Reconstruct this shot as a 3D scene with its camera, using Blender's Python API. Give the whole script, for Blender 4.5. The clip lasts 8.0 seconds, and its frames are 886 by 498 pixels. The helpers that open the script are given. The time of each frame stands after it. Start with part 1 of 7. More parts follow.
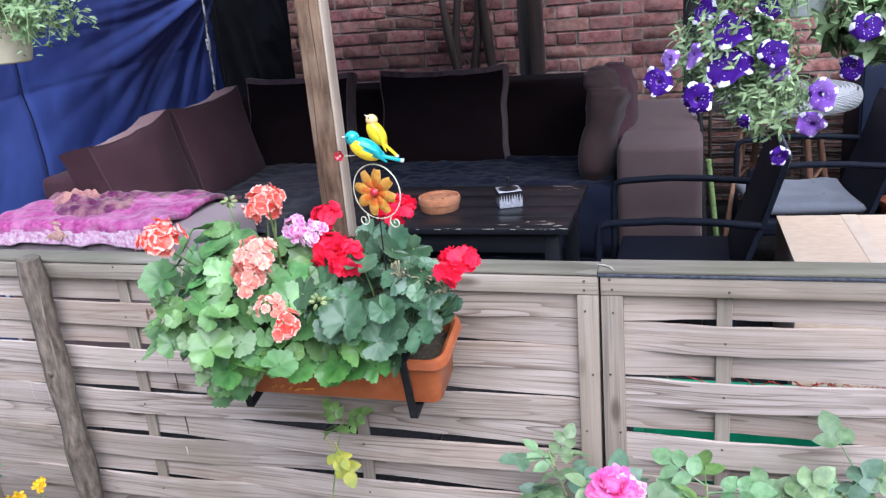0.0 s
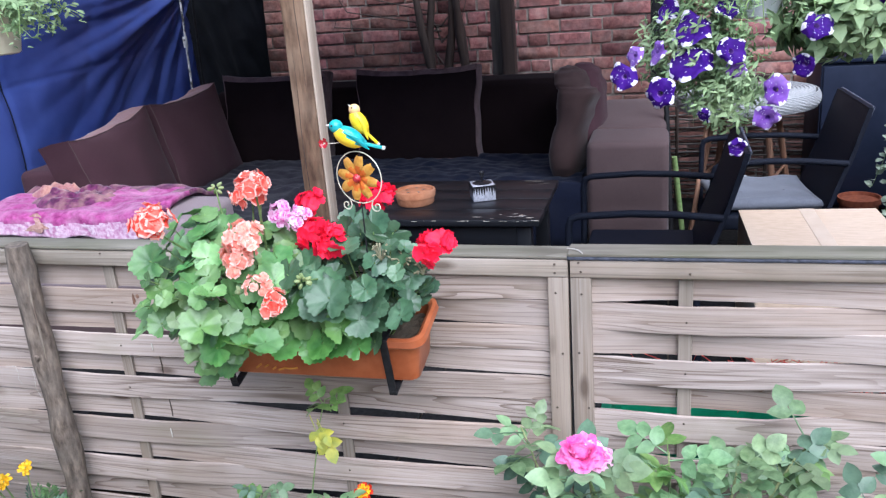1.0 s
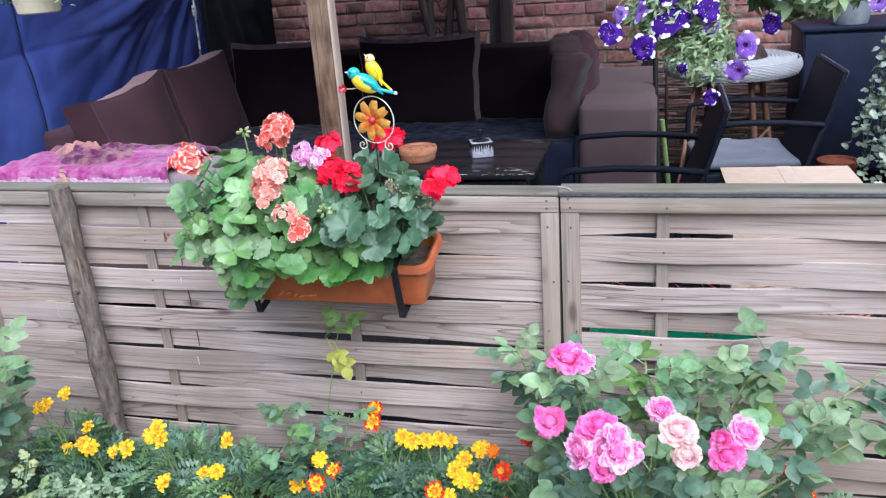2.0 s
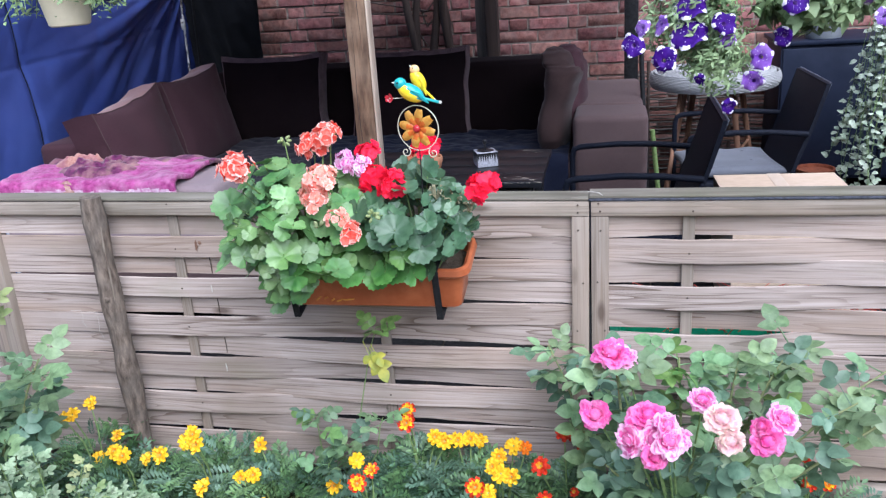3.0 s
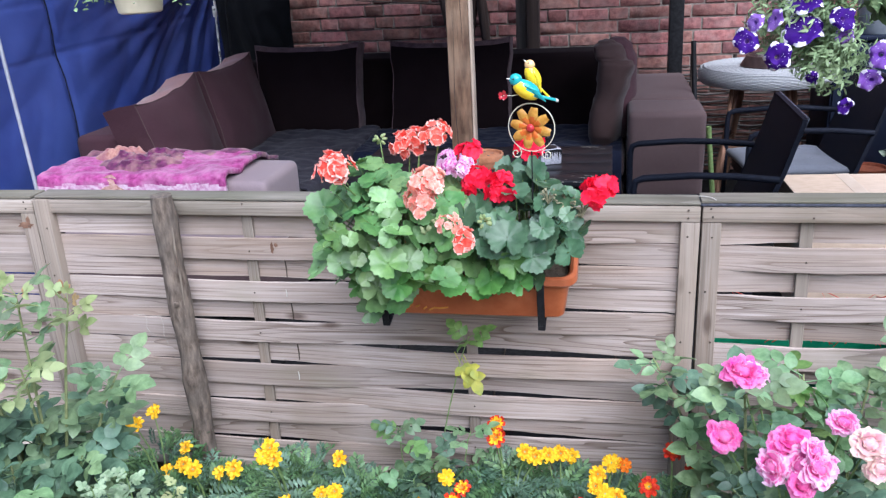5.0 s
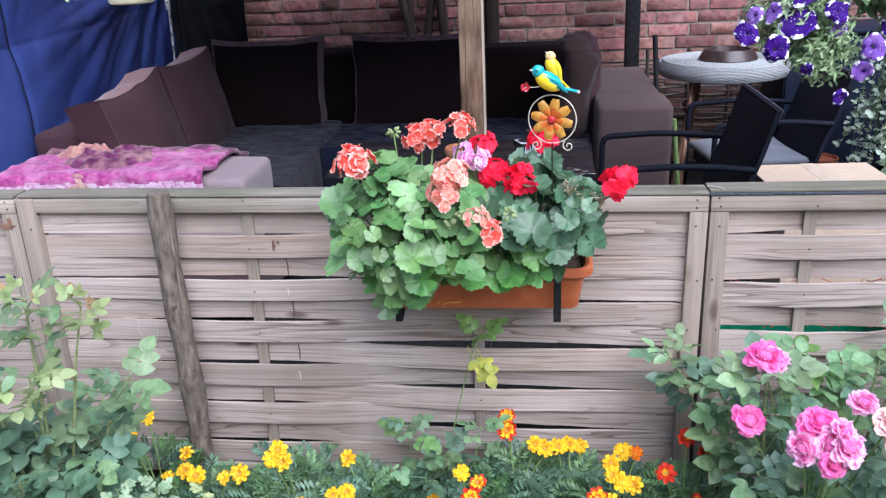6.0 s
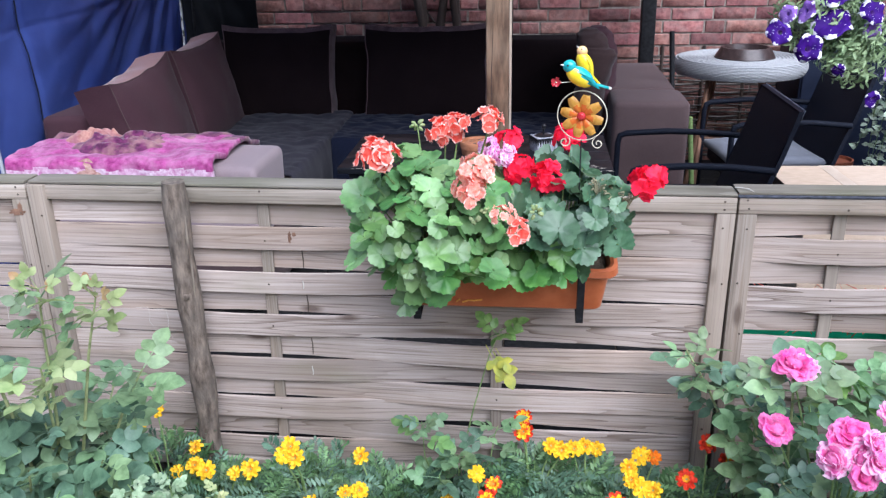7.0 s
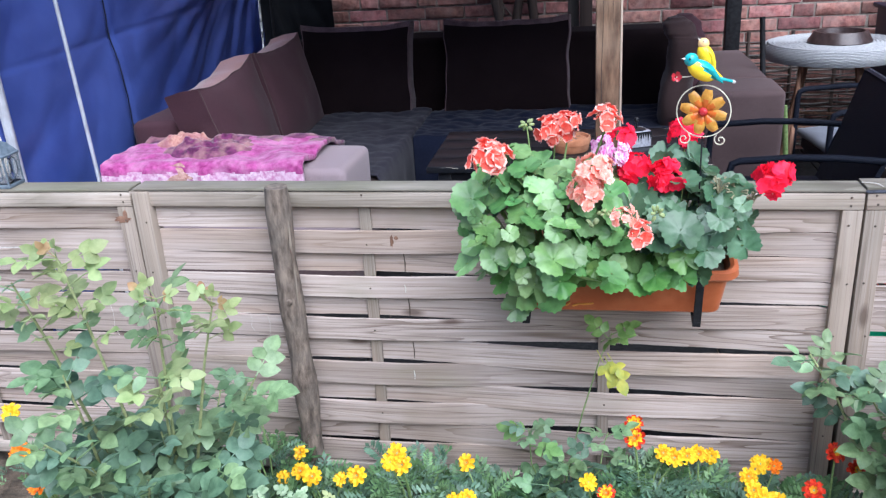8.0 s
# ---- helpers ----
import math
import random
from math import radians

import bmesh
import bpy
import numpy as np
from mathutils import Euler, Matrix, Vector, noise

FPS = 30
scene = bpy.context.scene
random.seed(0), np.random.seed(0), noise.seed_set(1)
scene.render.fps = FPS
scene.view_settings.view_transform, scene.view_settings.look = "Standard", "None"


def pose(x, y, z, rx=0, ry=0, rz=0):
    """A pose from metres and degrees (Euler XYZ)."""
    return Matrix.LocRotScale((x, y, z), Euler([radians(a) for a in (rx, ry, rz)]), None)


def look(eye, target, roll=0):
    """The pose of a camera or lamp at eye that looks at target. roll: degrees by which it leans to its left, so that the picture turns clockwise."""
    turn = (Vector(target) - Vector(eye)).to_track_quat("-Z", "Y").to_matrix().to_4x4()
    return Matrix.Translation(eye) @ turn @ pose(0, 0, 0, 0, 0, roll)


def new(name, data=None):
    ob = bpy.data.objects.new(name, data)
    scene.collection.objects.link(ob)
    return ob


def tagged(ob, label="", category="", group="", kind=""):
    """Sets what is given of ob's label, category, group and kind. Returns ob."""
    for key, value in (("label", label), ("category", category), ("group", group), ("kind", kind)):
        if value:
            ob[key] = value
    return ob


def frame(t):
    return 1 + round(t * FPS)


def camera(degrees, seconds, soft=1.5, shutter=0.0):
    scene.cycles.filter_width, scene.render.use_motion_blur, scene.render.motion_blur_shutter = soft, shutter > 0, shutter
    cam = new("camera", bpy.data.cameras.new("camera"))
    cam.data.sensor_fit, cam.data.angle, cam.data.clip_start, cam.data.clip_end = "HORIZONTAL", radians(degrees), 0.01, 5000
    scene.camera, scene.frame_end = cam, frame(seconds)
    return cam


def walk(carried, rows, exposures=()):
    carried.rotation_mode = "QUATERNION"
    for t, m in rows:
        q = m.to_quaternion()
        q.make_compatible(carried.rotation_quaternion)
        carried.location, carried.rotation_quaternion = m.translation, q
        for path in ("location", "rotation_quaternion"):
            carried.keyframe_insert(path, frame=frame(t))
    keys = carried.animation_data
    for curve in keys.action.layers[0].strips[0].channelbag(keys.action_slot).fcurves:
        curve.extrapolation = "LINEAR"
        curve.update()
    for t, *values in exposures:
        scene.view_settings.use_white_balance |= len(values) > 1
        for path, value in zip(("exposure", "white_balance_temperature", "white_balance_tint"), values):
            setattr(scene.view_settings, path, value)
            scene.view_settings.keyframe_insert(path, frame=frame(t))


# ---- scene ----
cam = camera(55.5, 8.0, 1.3)
PATH = [
    (0, (0.2, -1.626, 1.575), (-0.379, 0.179, 0.938), -5.3),
    (0.5, (0.192, -1.65, 1.571), (-0.348, 0.164, 0.922), -5.0),
    (1, (0.214, -1.726, 1.568), (-0.301, 0.099, 0.932), -4.6),
    (1.5, (0.252, -1.866, 1.547), (-0.261, -0.039, 0.915), -4.2),
    (1.7, (0.255, -1.914, 1.543), (-0.255, -0.109, 0.851), -4.4),
    (2.8, (0.139, -2.059, 1.564), (-0.297, -0.22, 0.911), -4.2),
    (3, (0.074, -2.087, 1.561), (-0.33, -0.243, 0.901), -4.0),
    (3.5, (-0.062, -2.158, 1.563), (-0.413, -0.298, 0.917), -4.4),
    (4, (-0.129, -2.145, 1.557), (-0.523, -0.295, 0.905), -3.6),
    (4.5, (-0.154, -2.039, 1.568), (-0.554, -0.199, 0.895), -3.6),
    (5, (-0.215, -2.007, 1.572), (-0.598, -0.167, 0.888), -3.3),
    (5.2, (-0.267, -2.012, 1.585), (-0.603, -0.166, 0.892), -3.5),
    (6.5, (-0.464, -2.022, 1.564), (-0.656, -0.16, 0.86), -2.1),
    (7, (-0.479, -1.981, 1.568), (-0.692, -0.127, 0.848), -1.3),
    (7.4, (-0.486, -1.979, 1.555), (-0.877, -0.148, 0.853), -2.5),
    (7.5, (-0.487, -1.955, 1.568), (-0.917, -0.143, 0.839), -3.1),
    (8, (-0.595, -1.941, 1.577), (-0.951, -0.113, 0.847), -3.7),
]
walk(cam, [(t, look(eye, target, roll)) for t, eye, target, roll in PATH], [(0, 1.14, 5740, 12), (1, 1.16, 5740, 12), (1.7, 1.09, 5740, 12), (4, 1.09, 5760, 13), (7, 1.10, 5760, 12), (7.5, 1.19, 5730, 11), (8, 1.22, 5730, 11)])

# ---- world, sun, exposure ----
world = bpy.data.worlds.new("sky")
scene.world = world
world.use_nodes = True
wn = world.node_tree.nodes
sky = wn.new("ShaderNodeTexSky")
sky.sky_type, sky.sun_disc = "NISHITA", False
SUN_FROM = Vector((0.40, -0.66, 0.95)).normalized()
sky.sun_elevation = math.asin(SUN_FROM.z)
sky.sun_rotation = math.atan2(SUN_FROM.x, SUN_FROM.y)
sky.air_density, sky.dust_density, sky.ozone_density = 1.0, 1.5, 1.5
world.node_tree.links.new(sky.outputs[0], wn["Background"].inputs[0])
wn["Background"].inputs[1].default_value = 0.10
sun = new("sun", bpy.data.lights.new("sun", "SUN"))
sun.data.energy, sun.data.angle, sun.data.color = 3.6, radians(62), (0.985, 0.985, 1.0)
sun.matrix_world = look(SUN_FROM * 20, (0, 0, 0))

# ---- materials ----


def surface(name, c1, c2, scale=(20, 20, 20), c3=None, big=2.5, big_mix=0.5, rough=0.8, bump=0.3, dist=0.002, detail=6, lo=0.35,
            hi=0.65, rnd=0.0, island=0.0, metal=0.0, spec=0.4, translucent=0.0, sheen=0.0, local=False, hue=0.0, rough2=None):
    """A two-scale procedural surface: fine grain c1-c2, broad stains towards c3, relief, variation by piece or by island."""
    m = bpy.data.materials.new(name)
    m.use_nodes = True
    nt = m.node_tree
    N, L = nt.nodes, nt.links
    bs = N["Principled BSDF"]
    if local:
        src = N.new("ShaderNodeTexCoord").outputs["Object"]
    else:
        src = N.new("ShaderNodeNewGeometry").outputs["Position"]
    mp = N.new("ShaderNodeMapping")
    mp.inputs["Scale"].default_value = scale
    L.new(src, mp.inputs["Vector"])
    vec = mp.outputs[0]
    if rnd or hue:
        oi = N.new("ShaderNodeObjectInfo")
        sh = N.new("ShaderNodeVectorMath")
        sh.operation = "SCALE"
        sh.inputs[0].default_value = (7.3, 13.1, 19.7)
        L.new(oi.outputs["Random"], sh.inputs["Scale"])
        ad = N.new("ShaderNodeVectorMath")
        L.new(vec, ad.inputs[0])
        L.new(sh.outputs[0], ad.inputs[1])
        vec = ad.outputs[0]
    nz = N.new("ShaderNodeTexNoise")
    nz.inputs["Scale"].default_value, nz.inputs["Detail"].default_value = 1.0, detail
    nz.inputs["Roughness"].default_value = 0.6
    L.new(vec, nz.inputs["Vector"])
    rp = N.new("ShaderNodeValToRGB")
    rp.color_ramp.elements[0].position, rp.color_ramp.elements[1].position = lo, hi
    rp.color_ramp.elements[0].color, rp.color_ramp.elements[1].color = (*c1[:3], 1), (*c2[:3], 1)
    L.new(nz.outputs["Fac"], rp.inputs[0])
    col = rp.outputs[0]
    if c3 is not None:
        n2 = N.new("ShaderNodeTexNoise")
        n2.inputs["Scale"].default_value, n2.inputs["Detail"].default_value = big, 5
        L.new(src, n2.inputs["Vector"])
        r2 = N.new("ShaderNodeValToRGB")
        r2.color_ramp.elements[0].position, r2.color_ramp.elements[1].position = 0.42, 0.7
        L.new(n2.outputs["Fac"], r2.inputs[0])
        ma = N.new("ShaderNodeMath")
        ma.operation = "MULTIPLY"
        ma.inputs[1].default_value = big_mix
        L.new(r2.outputs[0], ma.inputs[0])
        mx = N.new("ShaderNodeMix")
        mx.data_type = "RGBA"
        L.new(ma.outputs[0], mx.inputs["Factor"])
        L.new(col, mx.inputs["A"])
        mx.inputs["B"].default_value = (*c3[:3], 1)
        col = mx.outputs["Result"]
    if rnd or island or hue:
        hs = N.new("ShaderNodeHueSaturation")
        amount = rnd or island or 0.001
        mr = N.new("ShaderNodeMapRange")
        mr.inputs["To Min"].default_value, mr.inputs["To Max"].default_value = 1 - amount, 1 + amount
        if island:
            L.new(N.new("ShaderNodeNewGeometry").outputs["Random Per Island"], mr.inputs["Value"])
        else:
            L.new(oi.outputs["Random"], mr.inputs["Value"])
        L.new(mr.outputs[0], hs.inputs["Value"])
        if hue:
            fr = N.new("ShaderNodeMath")
            fr.operation = "MULTIPLY_ADD"
            fr.inputs[1].default_value, fr.inputs[2].default_value = 7.77, 0.0
            L.new(oi.outputs["Random"], fr.inputs[0])
            fc = N.new("ShaderNodeMath")
            fc.operation = "FRACT"
            L.new(fr.outputs[0], fc.inputs[0])
            mh = N.new("ShaderNodeMapRange")
            mh.inputs["To Min"].default_value, mh.inputs["To Max"].default_value = 0.5 - hue, 0.5 + hue
            L.new(fc.outputs[0], mh.inputs["Value"])
            L.new(mh.outputs[0], hs.inputs["Hue"])
        L.new(col, hs.inputs["Color"])
        col = hs.outputs[0]
    L.new(col, bs.inputs["Base Color"])
    bs.inputs["Roughness"].default_value, bs.inputs["Metallic"].default_value = rough, metal
    bs.inputs["Specular IOR Level"].default_value = spec
    if rough2 is not None:
        mq = N.new("ShaderNodeMapRange")
        mq.inputs["To Min"].default_value, mq.inputs["To Max"].default_value = rough, rough2
        L.new(nz.outputs["Fac"], mq.inputs["Value"])
        L.new(mq.outputs[0], bs.inputs["Roughness"])
    if sheen:
        bs.inputs["Sheen Weight"].default_value, bs.inputs["Sheen Roughness"].default_value = sheen, 0.4
    if bump:
        bm_ = N.new("ShaderNodeBump")
        bm_.inputs["Strength"].default_value, bm_.inputs["Distance"].default_value = bump, dist
        L.new(nz.outputs["Fac"], bm_.inputs["Height"])
        L.new(bm_.outputs[0], bs.inputs["Normal"])
    if translucent:
        tr = N.new("ShaderNodeBsdfTranslucent")
        L.new(col, tr.inputs["Color"])
        ms = N.new("ShaderNodeMixShader")
        ms.inputs[0].default_value = translucent
        L.new(bs.outputs[0], ms.inputs[1])
        L.new(tr.outputs[0], ms.inputs[2])
        L.new(ms.outputs[0], N["Material Output"].inputs["Surface"])
    return m


def grain(name, c1, c2, c3, axis="x", rnd=0.12, rough=0.75, bump=0.5, fine=1.0, big_mix=0.5):
    s = {"x": (1.8, 28 * fine, 60 * fine), "y": (28 * fine, 1.8, 60 * fine), "z": (60 * fine, 28 * fine, 1.8)}[axis]
    return surface(name, c1, c2, s, c3, 2.0, big_mix, rough, bump, 0.0015, 7, 0.3, 0.7, rnd=rnd)


def planks(name, c1, c2, dark, stain, axis="x", rnd=0.12, rings=9.0, ring_mix=0.5):
    """Weathered sawn softwood: contour rings, fibres, knots, stains, end-to-end tone changes."""
    m = surface(name, c1, c2, {"x": (2.2, 60, 120), "z": (120, 60, 2.2)}[axis], None, 2, 0, 0.8, 0.55, 0.0014, 5, 0.2, 0.8, rnd=rnd)
    nt = m.node_tree
    N, L = nt.nodes, nt.links
    bs = N["Principled BSDF"]
    col = bs.inputs["Base Color"].links[0].from_socket
    geo = N.new("ShaderNodeNewGeometry")
    oi = N.new("ShaderNodeObjectInfo")
    sh = N.new("ShaderNodeVectorMath")
    sh.operation = "SCALE"
    sh.inputs[0].default_value = (31.0, 17.0, 23.0)
    L.new(oi.outputs["Random"], sh.inputs["Scale"])
    ad = N.new("ShaderNodeVectorMath")
    L.new(geo.outputs["Position"], ad.inputs[0])
    L.new(sh.outputs[0], ad.inputs[1])

    def noise_of(scale, detail):
        mp = N.new("ShaderNodeMapping")
        mp.inputs["Scale"].default_value = scale
        L.new(ad.outputs[0], mp.inputs["Vector"])
        nz = N.new("ShaderNodeTexNoise")
        nz.inputs["Scale"].default_value, nz.inputs["Detail"].default_value = 1.0, detail
        L.new(mp.outputs[0], nz.inputs["Vector"])
        return nz.outputs["Fac"]

    def math_of(op, a, b):
        x = N.new("ShaderNodeMath")
        x.operation = op
        L.new(a, x.inputs[0])
        x.inputs[1].default_value = b
        return x.outputs[0]

    def mix_of(fac, a, b):
        x = N.new("ShaderNodeMix")
        x.data_type = "RGBA"
        L.new(fac, x.inputs["Factor"])
        L.new(a, x.inputs["A"])
        x.inputs["B"].default_value = (*b, 1)
        return x.outputs["Result"]

    def ramp_of(fac, lo, hi):
        x = N.new("ShaderNodeMapRange")
        x.inputs["From Min"].default_value, x.inputs["From Max"].default_value = lo, hi
        L.new(fac, x.inputs["Value"])
        return x.outputs[0]

    ring = noise_of((0.85, 3, 15) if axis == "x" else (15, 3, 0.85), 1.6)
    ring = math_of("FRACT", math_of("MULTIPLY", ring, rings), 0.0)
    ring = ramp_of(ring, 0.70, 0.98)
    patch = ramp_of(noise_of((1.4, 2, 4) if axis == "x" else (4, 2, 1.4), 2), 0.40, 0.62)
    both = N.new("ShaderNodeMath")
    both.operation = "MULTIPLY"
    L.new(ring, both.inputs[0])
    L.new(patch, both.inputs[1])
    col = mix_of(math_of("MULTIPLY", both.outputs[0], ring_mix), col, dark)
    crack = ramp_of(noise_of((1.6, 20, 120) if axis == "x" else (120, 20, 1.6), 3), 0.59, 0.71)
    col = mix_of(math_of("MULTIPLY", crack, 0.75), col, dark)
    warm = ramp_of(noise_of((0.9, 2, 7) if axis == "x" else (7, 2, 0.9), 3), 0.50, 0.66)
    col = mix_of(math_of("MULTIPLY", warm, 0.45), col, (c2[0] * 0.86, c2[1] * 0.74, c2[2] * 0.62))
    fibre = ramp_of(noise_of((3.0, 30, 260) if axis == "x" else (260, 30, 3.0), 2), 0.56, 0.70)
    col = mix_of(math_of("MULTIPLY", fibre, 0.55), col, dark)
    pale = ramp_of(noise_of((2.4, 8, 70) if axis == "x" else (70, 8, 2.4), 3), 0.55, 0.72)
    col = mix_of(math_of("MULTIPLY", pale, 0.40), col, (c2[0] * 1.22, c2[1] * 1.24, c2[2] * 1.26))
    wide = N.new("ShaderNodeTexNoise")
    wide.inputs["Scale"].default_value, wide.inputs["Detail"].default_value = 2.6, 6
    L.new(geo.outputs["Position"], wide.inputs["Vector"])
    col = mix_of(math_of("MULTIPLY", ramp_of(wide.outputs["Fac"], 0.46, 0.72), 0.55), col, (stain[0] * 0.85, stain[1] * 0.86, stain[2] * 0.80))
    blot = ramp_of(noise_of((1.3, 3, 5) if axis == "x" else (5, 3, 1.3), 4), 0.5, 0.75)
    col = mix_of(math_of("MULTIPLY", blot, 0.42), col, stain)
    knot = N.new("ShaderNodeTexVoronoi")
    mp = N.new("ShaderNodeMapping")
    mp.inputs["Scale"].default_value = (3.2, 1, 9) if axis == "x" else (9, 1, 3.2)
    L.new(ad.outputs[0], mp.inputs["Vector"])
    L.new(mp.outputs[0], knot.inputs["Vector"])
    knot.inputs["Scale"].default_value = 1.0
    spot = ramp_of(knot.outputs["Distance"], 0.13, 0.05)
    col = mix_of(math_of("MULTIPLY", spot, 0.75), col, (dark[0] * 0.6, dark[1] * 0.5, dark[2] * 0.45))
    green = ramp_of(noise_of((4, 4, 9), 5), 0.58, 0.8)
    col = mix_of(math_of("MULTIPLY", green, 0.28), col, (0.17, 0.18, 0.09))
    L.new(col, bs.inputs["Base Color"])
    return m


M = {}
M["slat"] = planks("weathered_slat", (0.278, 0.2233, 0.1891), (0.4675, 0.3959, 0.3542), (0.1136, 0.07666, 0.05673), (0.2106, 0.1566, 0.1186), "x", 0.20, 15.0, 0.95)
M["stile"] = planks("weathered_stile", (0.1935, 0.1558, 0.1253), (0.2964, 0.2501, 0.2074), (0.09878, 0.07544, 0.05875), (0.1482, 0.1271, 0.09677), "z", 0.12)
M["rail"] = planks("weathered_rail", (0.248, 0.2106, 0.168), (0.432, 0.3705, 0.3192), (0.128, 0.0975, 0.0714), (0.112, 0.0975, 0.06552), "x", 0.10)
M["cap"] = planks("weathered_cap", (0.1125, 0.09856, 0.0792), (0.234, 0.2086, 0.1734), (0.063, 0.0528, 0.0396), (0.09, 0.09856, 0.05104), "x", 0.08)
M["post"] = surface("pergola_post_wood", (0.060, 0.032, 0.018), (0.185, 0.112, 0.066), (55, 55, 9), (0.28, 0.20, 0.135), 11, 0.55, 0.88, 0.9, 0.004, 10, 0.36, 0.64)
# Pale tone for the post's sunlit side face.
M["sapwood"] = surface("lit_post_side", (0.34, 0.265, 0.20), (0.50, 0.41, 0.325), (70, 70, 3), (0.20, 0.145, 0.105), 6, 0.5, 0.85, 0.5, 0.002)
M["rust"] = surface("rust_stain", (0.13, 0.065, 0.04), (0.28, 0.16, 0.105), (60, 60, 30), (0.09, 0.05, 0.035), 30, 0.6, 0.9, 0.3)
M["straw"] = surface("dry_straw", (0.375, 0.345, 0.3), (0.51, 0.48, 0.4275), (90, 90, 90), rough=0.8)
M["bark"] = surface("old_bark", (0.055, 0.040, 0.030), (0.21, 0.165, 0.128), (60, 60, 20), (0.11, 0.095, 0.08), 14, 0.6, 0.9, 1.0, 0.006, 8)
M["nail"] = surface("rusty_nail", (0.03, 0.025, 0.02), (0.10, 0.07, 0.05), (300, 300, 300), rough=0.6)
M["felt"] = surface("roofing_felt", (0.02, 0.023, 0.03), (0.07, 0.075, 0.10), (90, 90, 90), rough=0.8)
M["soil"] = surface("garden_soil", (0.03, 0.022, 0.015), (0.11, 0.08, 0.055), (30, 30, 30), (0.16, 0.13, 0.09), 6, 0.4, 0.95, 1.0, 0.02)
# Pale tone chosen so the far ground reflects light upwards.
M["gravel"] = surface("pale_bounce_gravel", (0.30, 0.275, 0.24), (0.46, 0.43, 0.385), (60, 60, 60), (0.36, 0.34, 0.29), 1.2, 0.5, 0.95, 0.6, 0.01)
# Dark floor stone, its colour taken near black for shade behind the fence.
M["paver"] = surface("shade_dark_paver", (0.010, 0.010, 0.0105), (0.028, 0.027, 0.027), (60, 60, 60), (0.018, 0.018, 0.017), 3, 0.5, 0.9, 0.4, rnd=0.08, spec=0.1)
M["brick"] = surface("old_red_brick", (0.1257, 0.04472, 0.04268), (0.3006, 0.1304, 0.1131), (30, 30, 30), (0.2404, 0.1677, 0.15), 14, 0.5, 0.92, 0.8, 0.008, rnd=0.36, hue=0.014)
M["mortar"] = surface("grey_mortar", (0.2033, 0.1723, 0.1467), (0.3415, 0.2948, 0.2558), (60, 60, 60), (0.122, 0.08804, 0.079), 7, 0.6, 0.95, 0.8, 0.006)
M["roof"] = surface("dark_roof_boards", (0.05, 0.04, 0.035), (0.10, 0.08, 0.065), (3, 40, 40), rough=0.9)
M["plaster"] = surface("pale_plaster", (0.42, 0.455, 0.475), (0.54, 0.57, 0.585), (12, 12, 12), (0.38, 0.41, 0.43), 1.5, 0.4, 0.9, 0.3)
M["blue_tarp"] = surface("blue_tarpaulin", (0.0411, 0.06697, 0.2588), (0.06088, 0.09738, 0.3348), (5, 5, 5), (0.08372, 0.1256, 0.3805), 1.2, 0.6, 0.34, 0.12, 0.01, translucent=0.17)
M["black_tarp"] = surface("black_tarpaulin", (0.0022, 0.0025, 0.0035), (0.0055, 0.006, 0.008), (6, 6, 6), rough=0.6, bump=0.3, dist=0.01, spec=0.10)
M["steel"] = surface("grey_steel_tube", (0.50, 0.52, 0.56), (0.66, 0.69, 0.73), (60, 60, 20), (0.38, 0.38, 0.40), 20, 0.4, 0.4, 0.1, metal=0.35)
M["white_paint"] = surface("white_painted_metal", (0.10, 0.09, 0.09), (0.85, 0.85, 0.83), (30, 30, 24), (0.05, 0.045, 0.045), 9, 0.7, 0.5, 0.1, lo=0.42, hi=0.5)
M["lantern_metal"] = surface("blue_grey_metal", (0.06, 0.08, 0.10), (0.13, 0.16, 0.19), (60, 60, 60), rough=0.45, bump=0.15)
M["black_steel"] = surface("black_painted_steel", (0.008, 0.008, 0.009), (0.02, 0.02, 0.022), (50, 50, 50), rough=0.6, bump=0.1, spec=0.15)
M["dark_wood"] = grain("dark_stained_post", (0.025, 0.016, 0.013), (0.07, 0.045, 0.035), (0.05, 0.04, 0.035), "z", 0.1)
M["grey_wood"] = grain("grey_old_post", (0.045, 0.038, 0.035), (0.11, 0.095, 0.085), (0.06, 0.052, 0.047), "z", 0.1)
M["sofa"] = surface("mauve_brown_upholstery", (0.073, 0.048, 0.048), (0.110, 0.076, 0.075), (400, 400, 400), (0.13, 0.092, 0.09), 3, 0.4, 0.95, 0.4, 0.001, sheen=0.10, spec=0.12)
M["cushion"] = surface("brown_cushion_cloth", (0.0486, 0.02268, 0.0287), (0.0738, 0.03696, 0.04428), (400, 400, 400), (0.0864, 0.04536, 0.05248), 4, 0.4, 0.95, 0.4, 0.001, sheen=0.08, spec=0.12)
# Dark cloth, taken near black to hold the shade under the roof.
M["cushion_dark"] = surface("near_black_shaded_cloth", (0.00715, 0.00429, 0.00494), (0.01365, 0.00845, 0.00936), (400, 400, 400), (0.0182, 0.0117, 0.01274), 4, 0.4, 0.95, 0.4, 0.001, sheen=0.03, spec=0.05)
M["corner_cloth"] = surface("plum_brown_cushion_cloth", (0.034, 0.01972, 0.01904), (0.05848, 0.03604, 0.034), (400, 400, 400), (0.0782, 0.051, 0.04964), 4, 0.4, 0.95, 0.4, 0.001, sheen=0.12, spec=0.15)
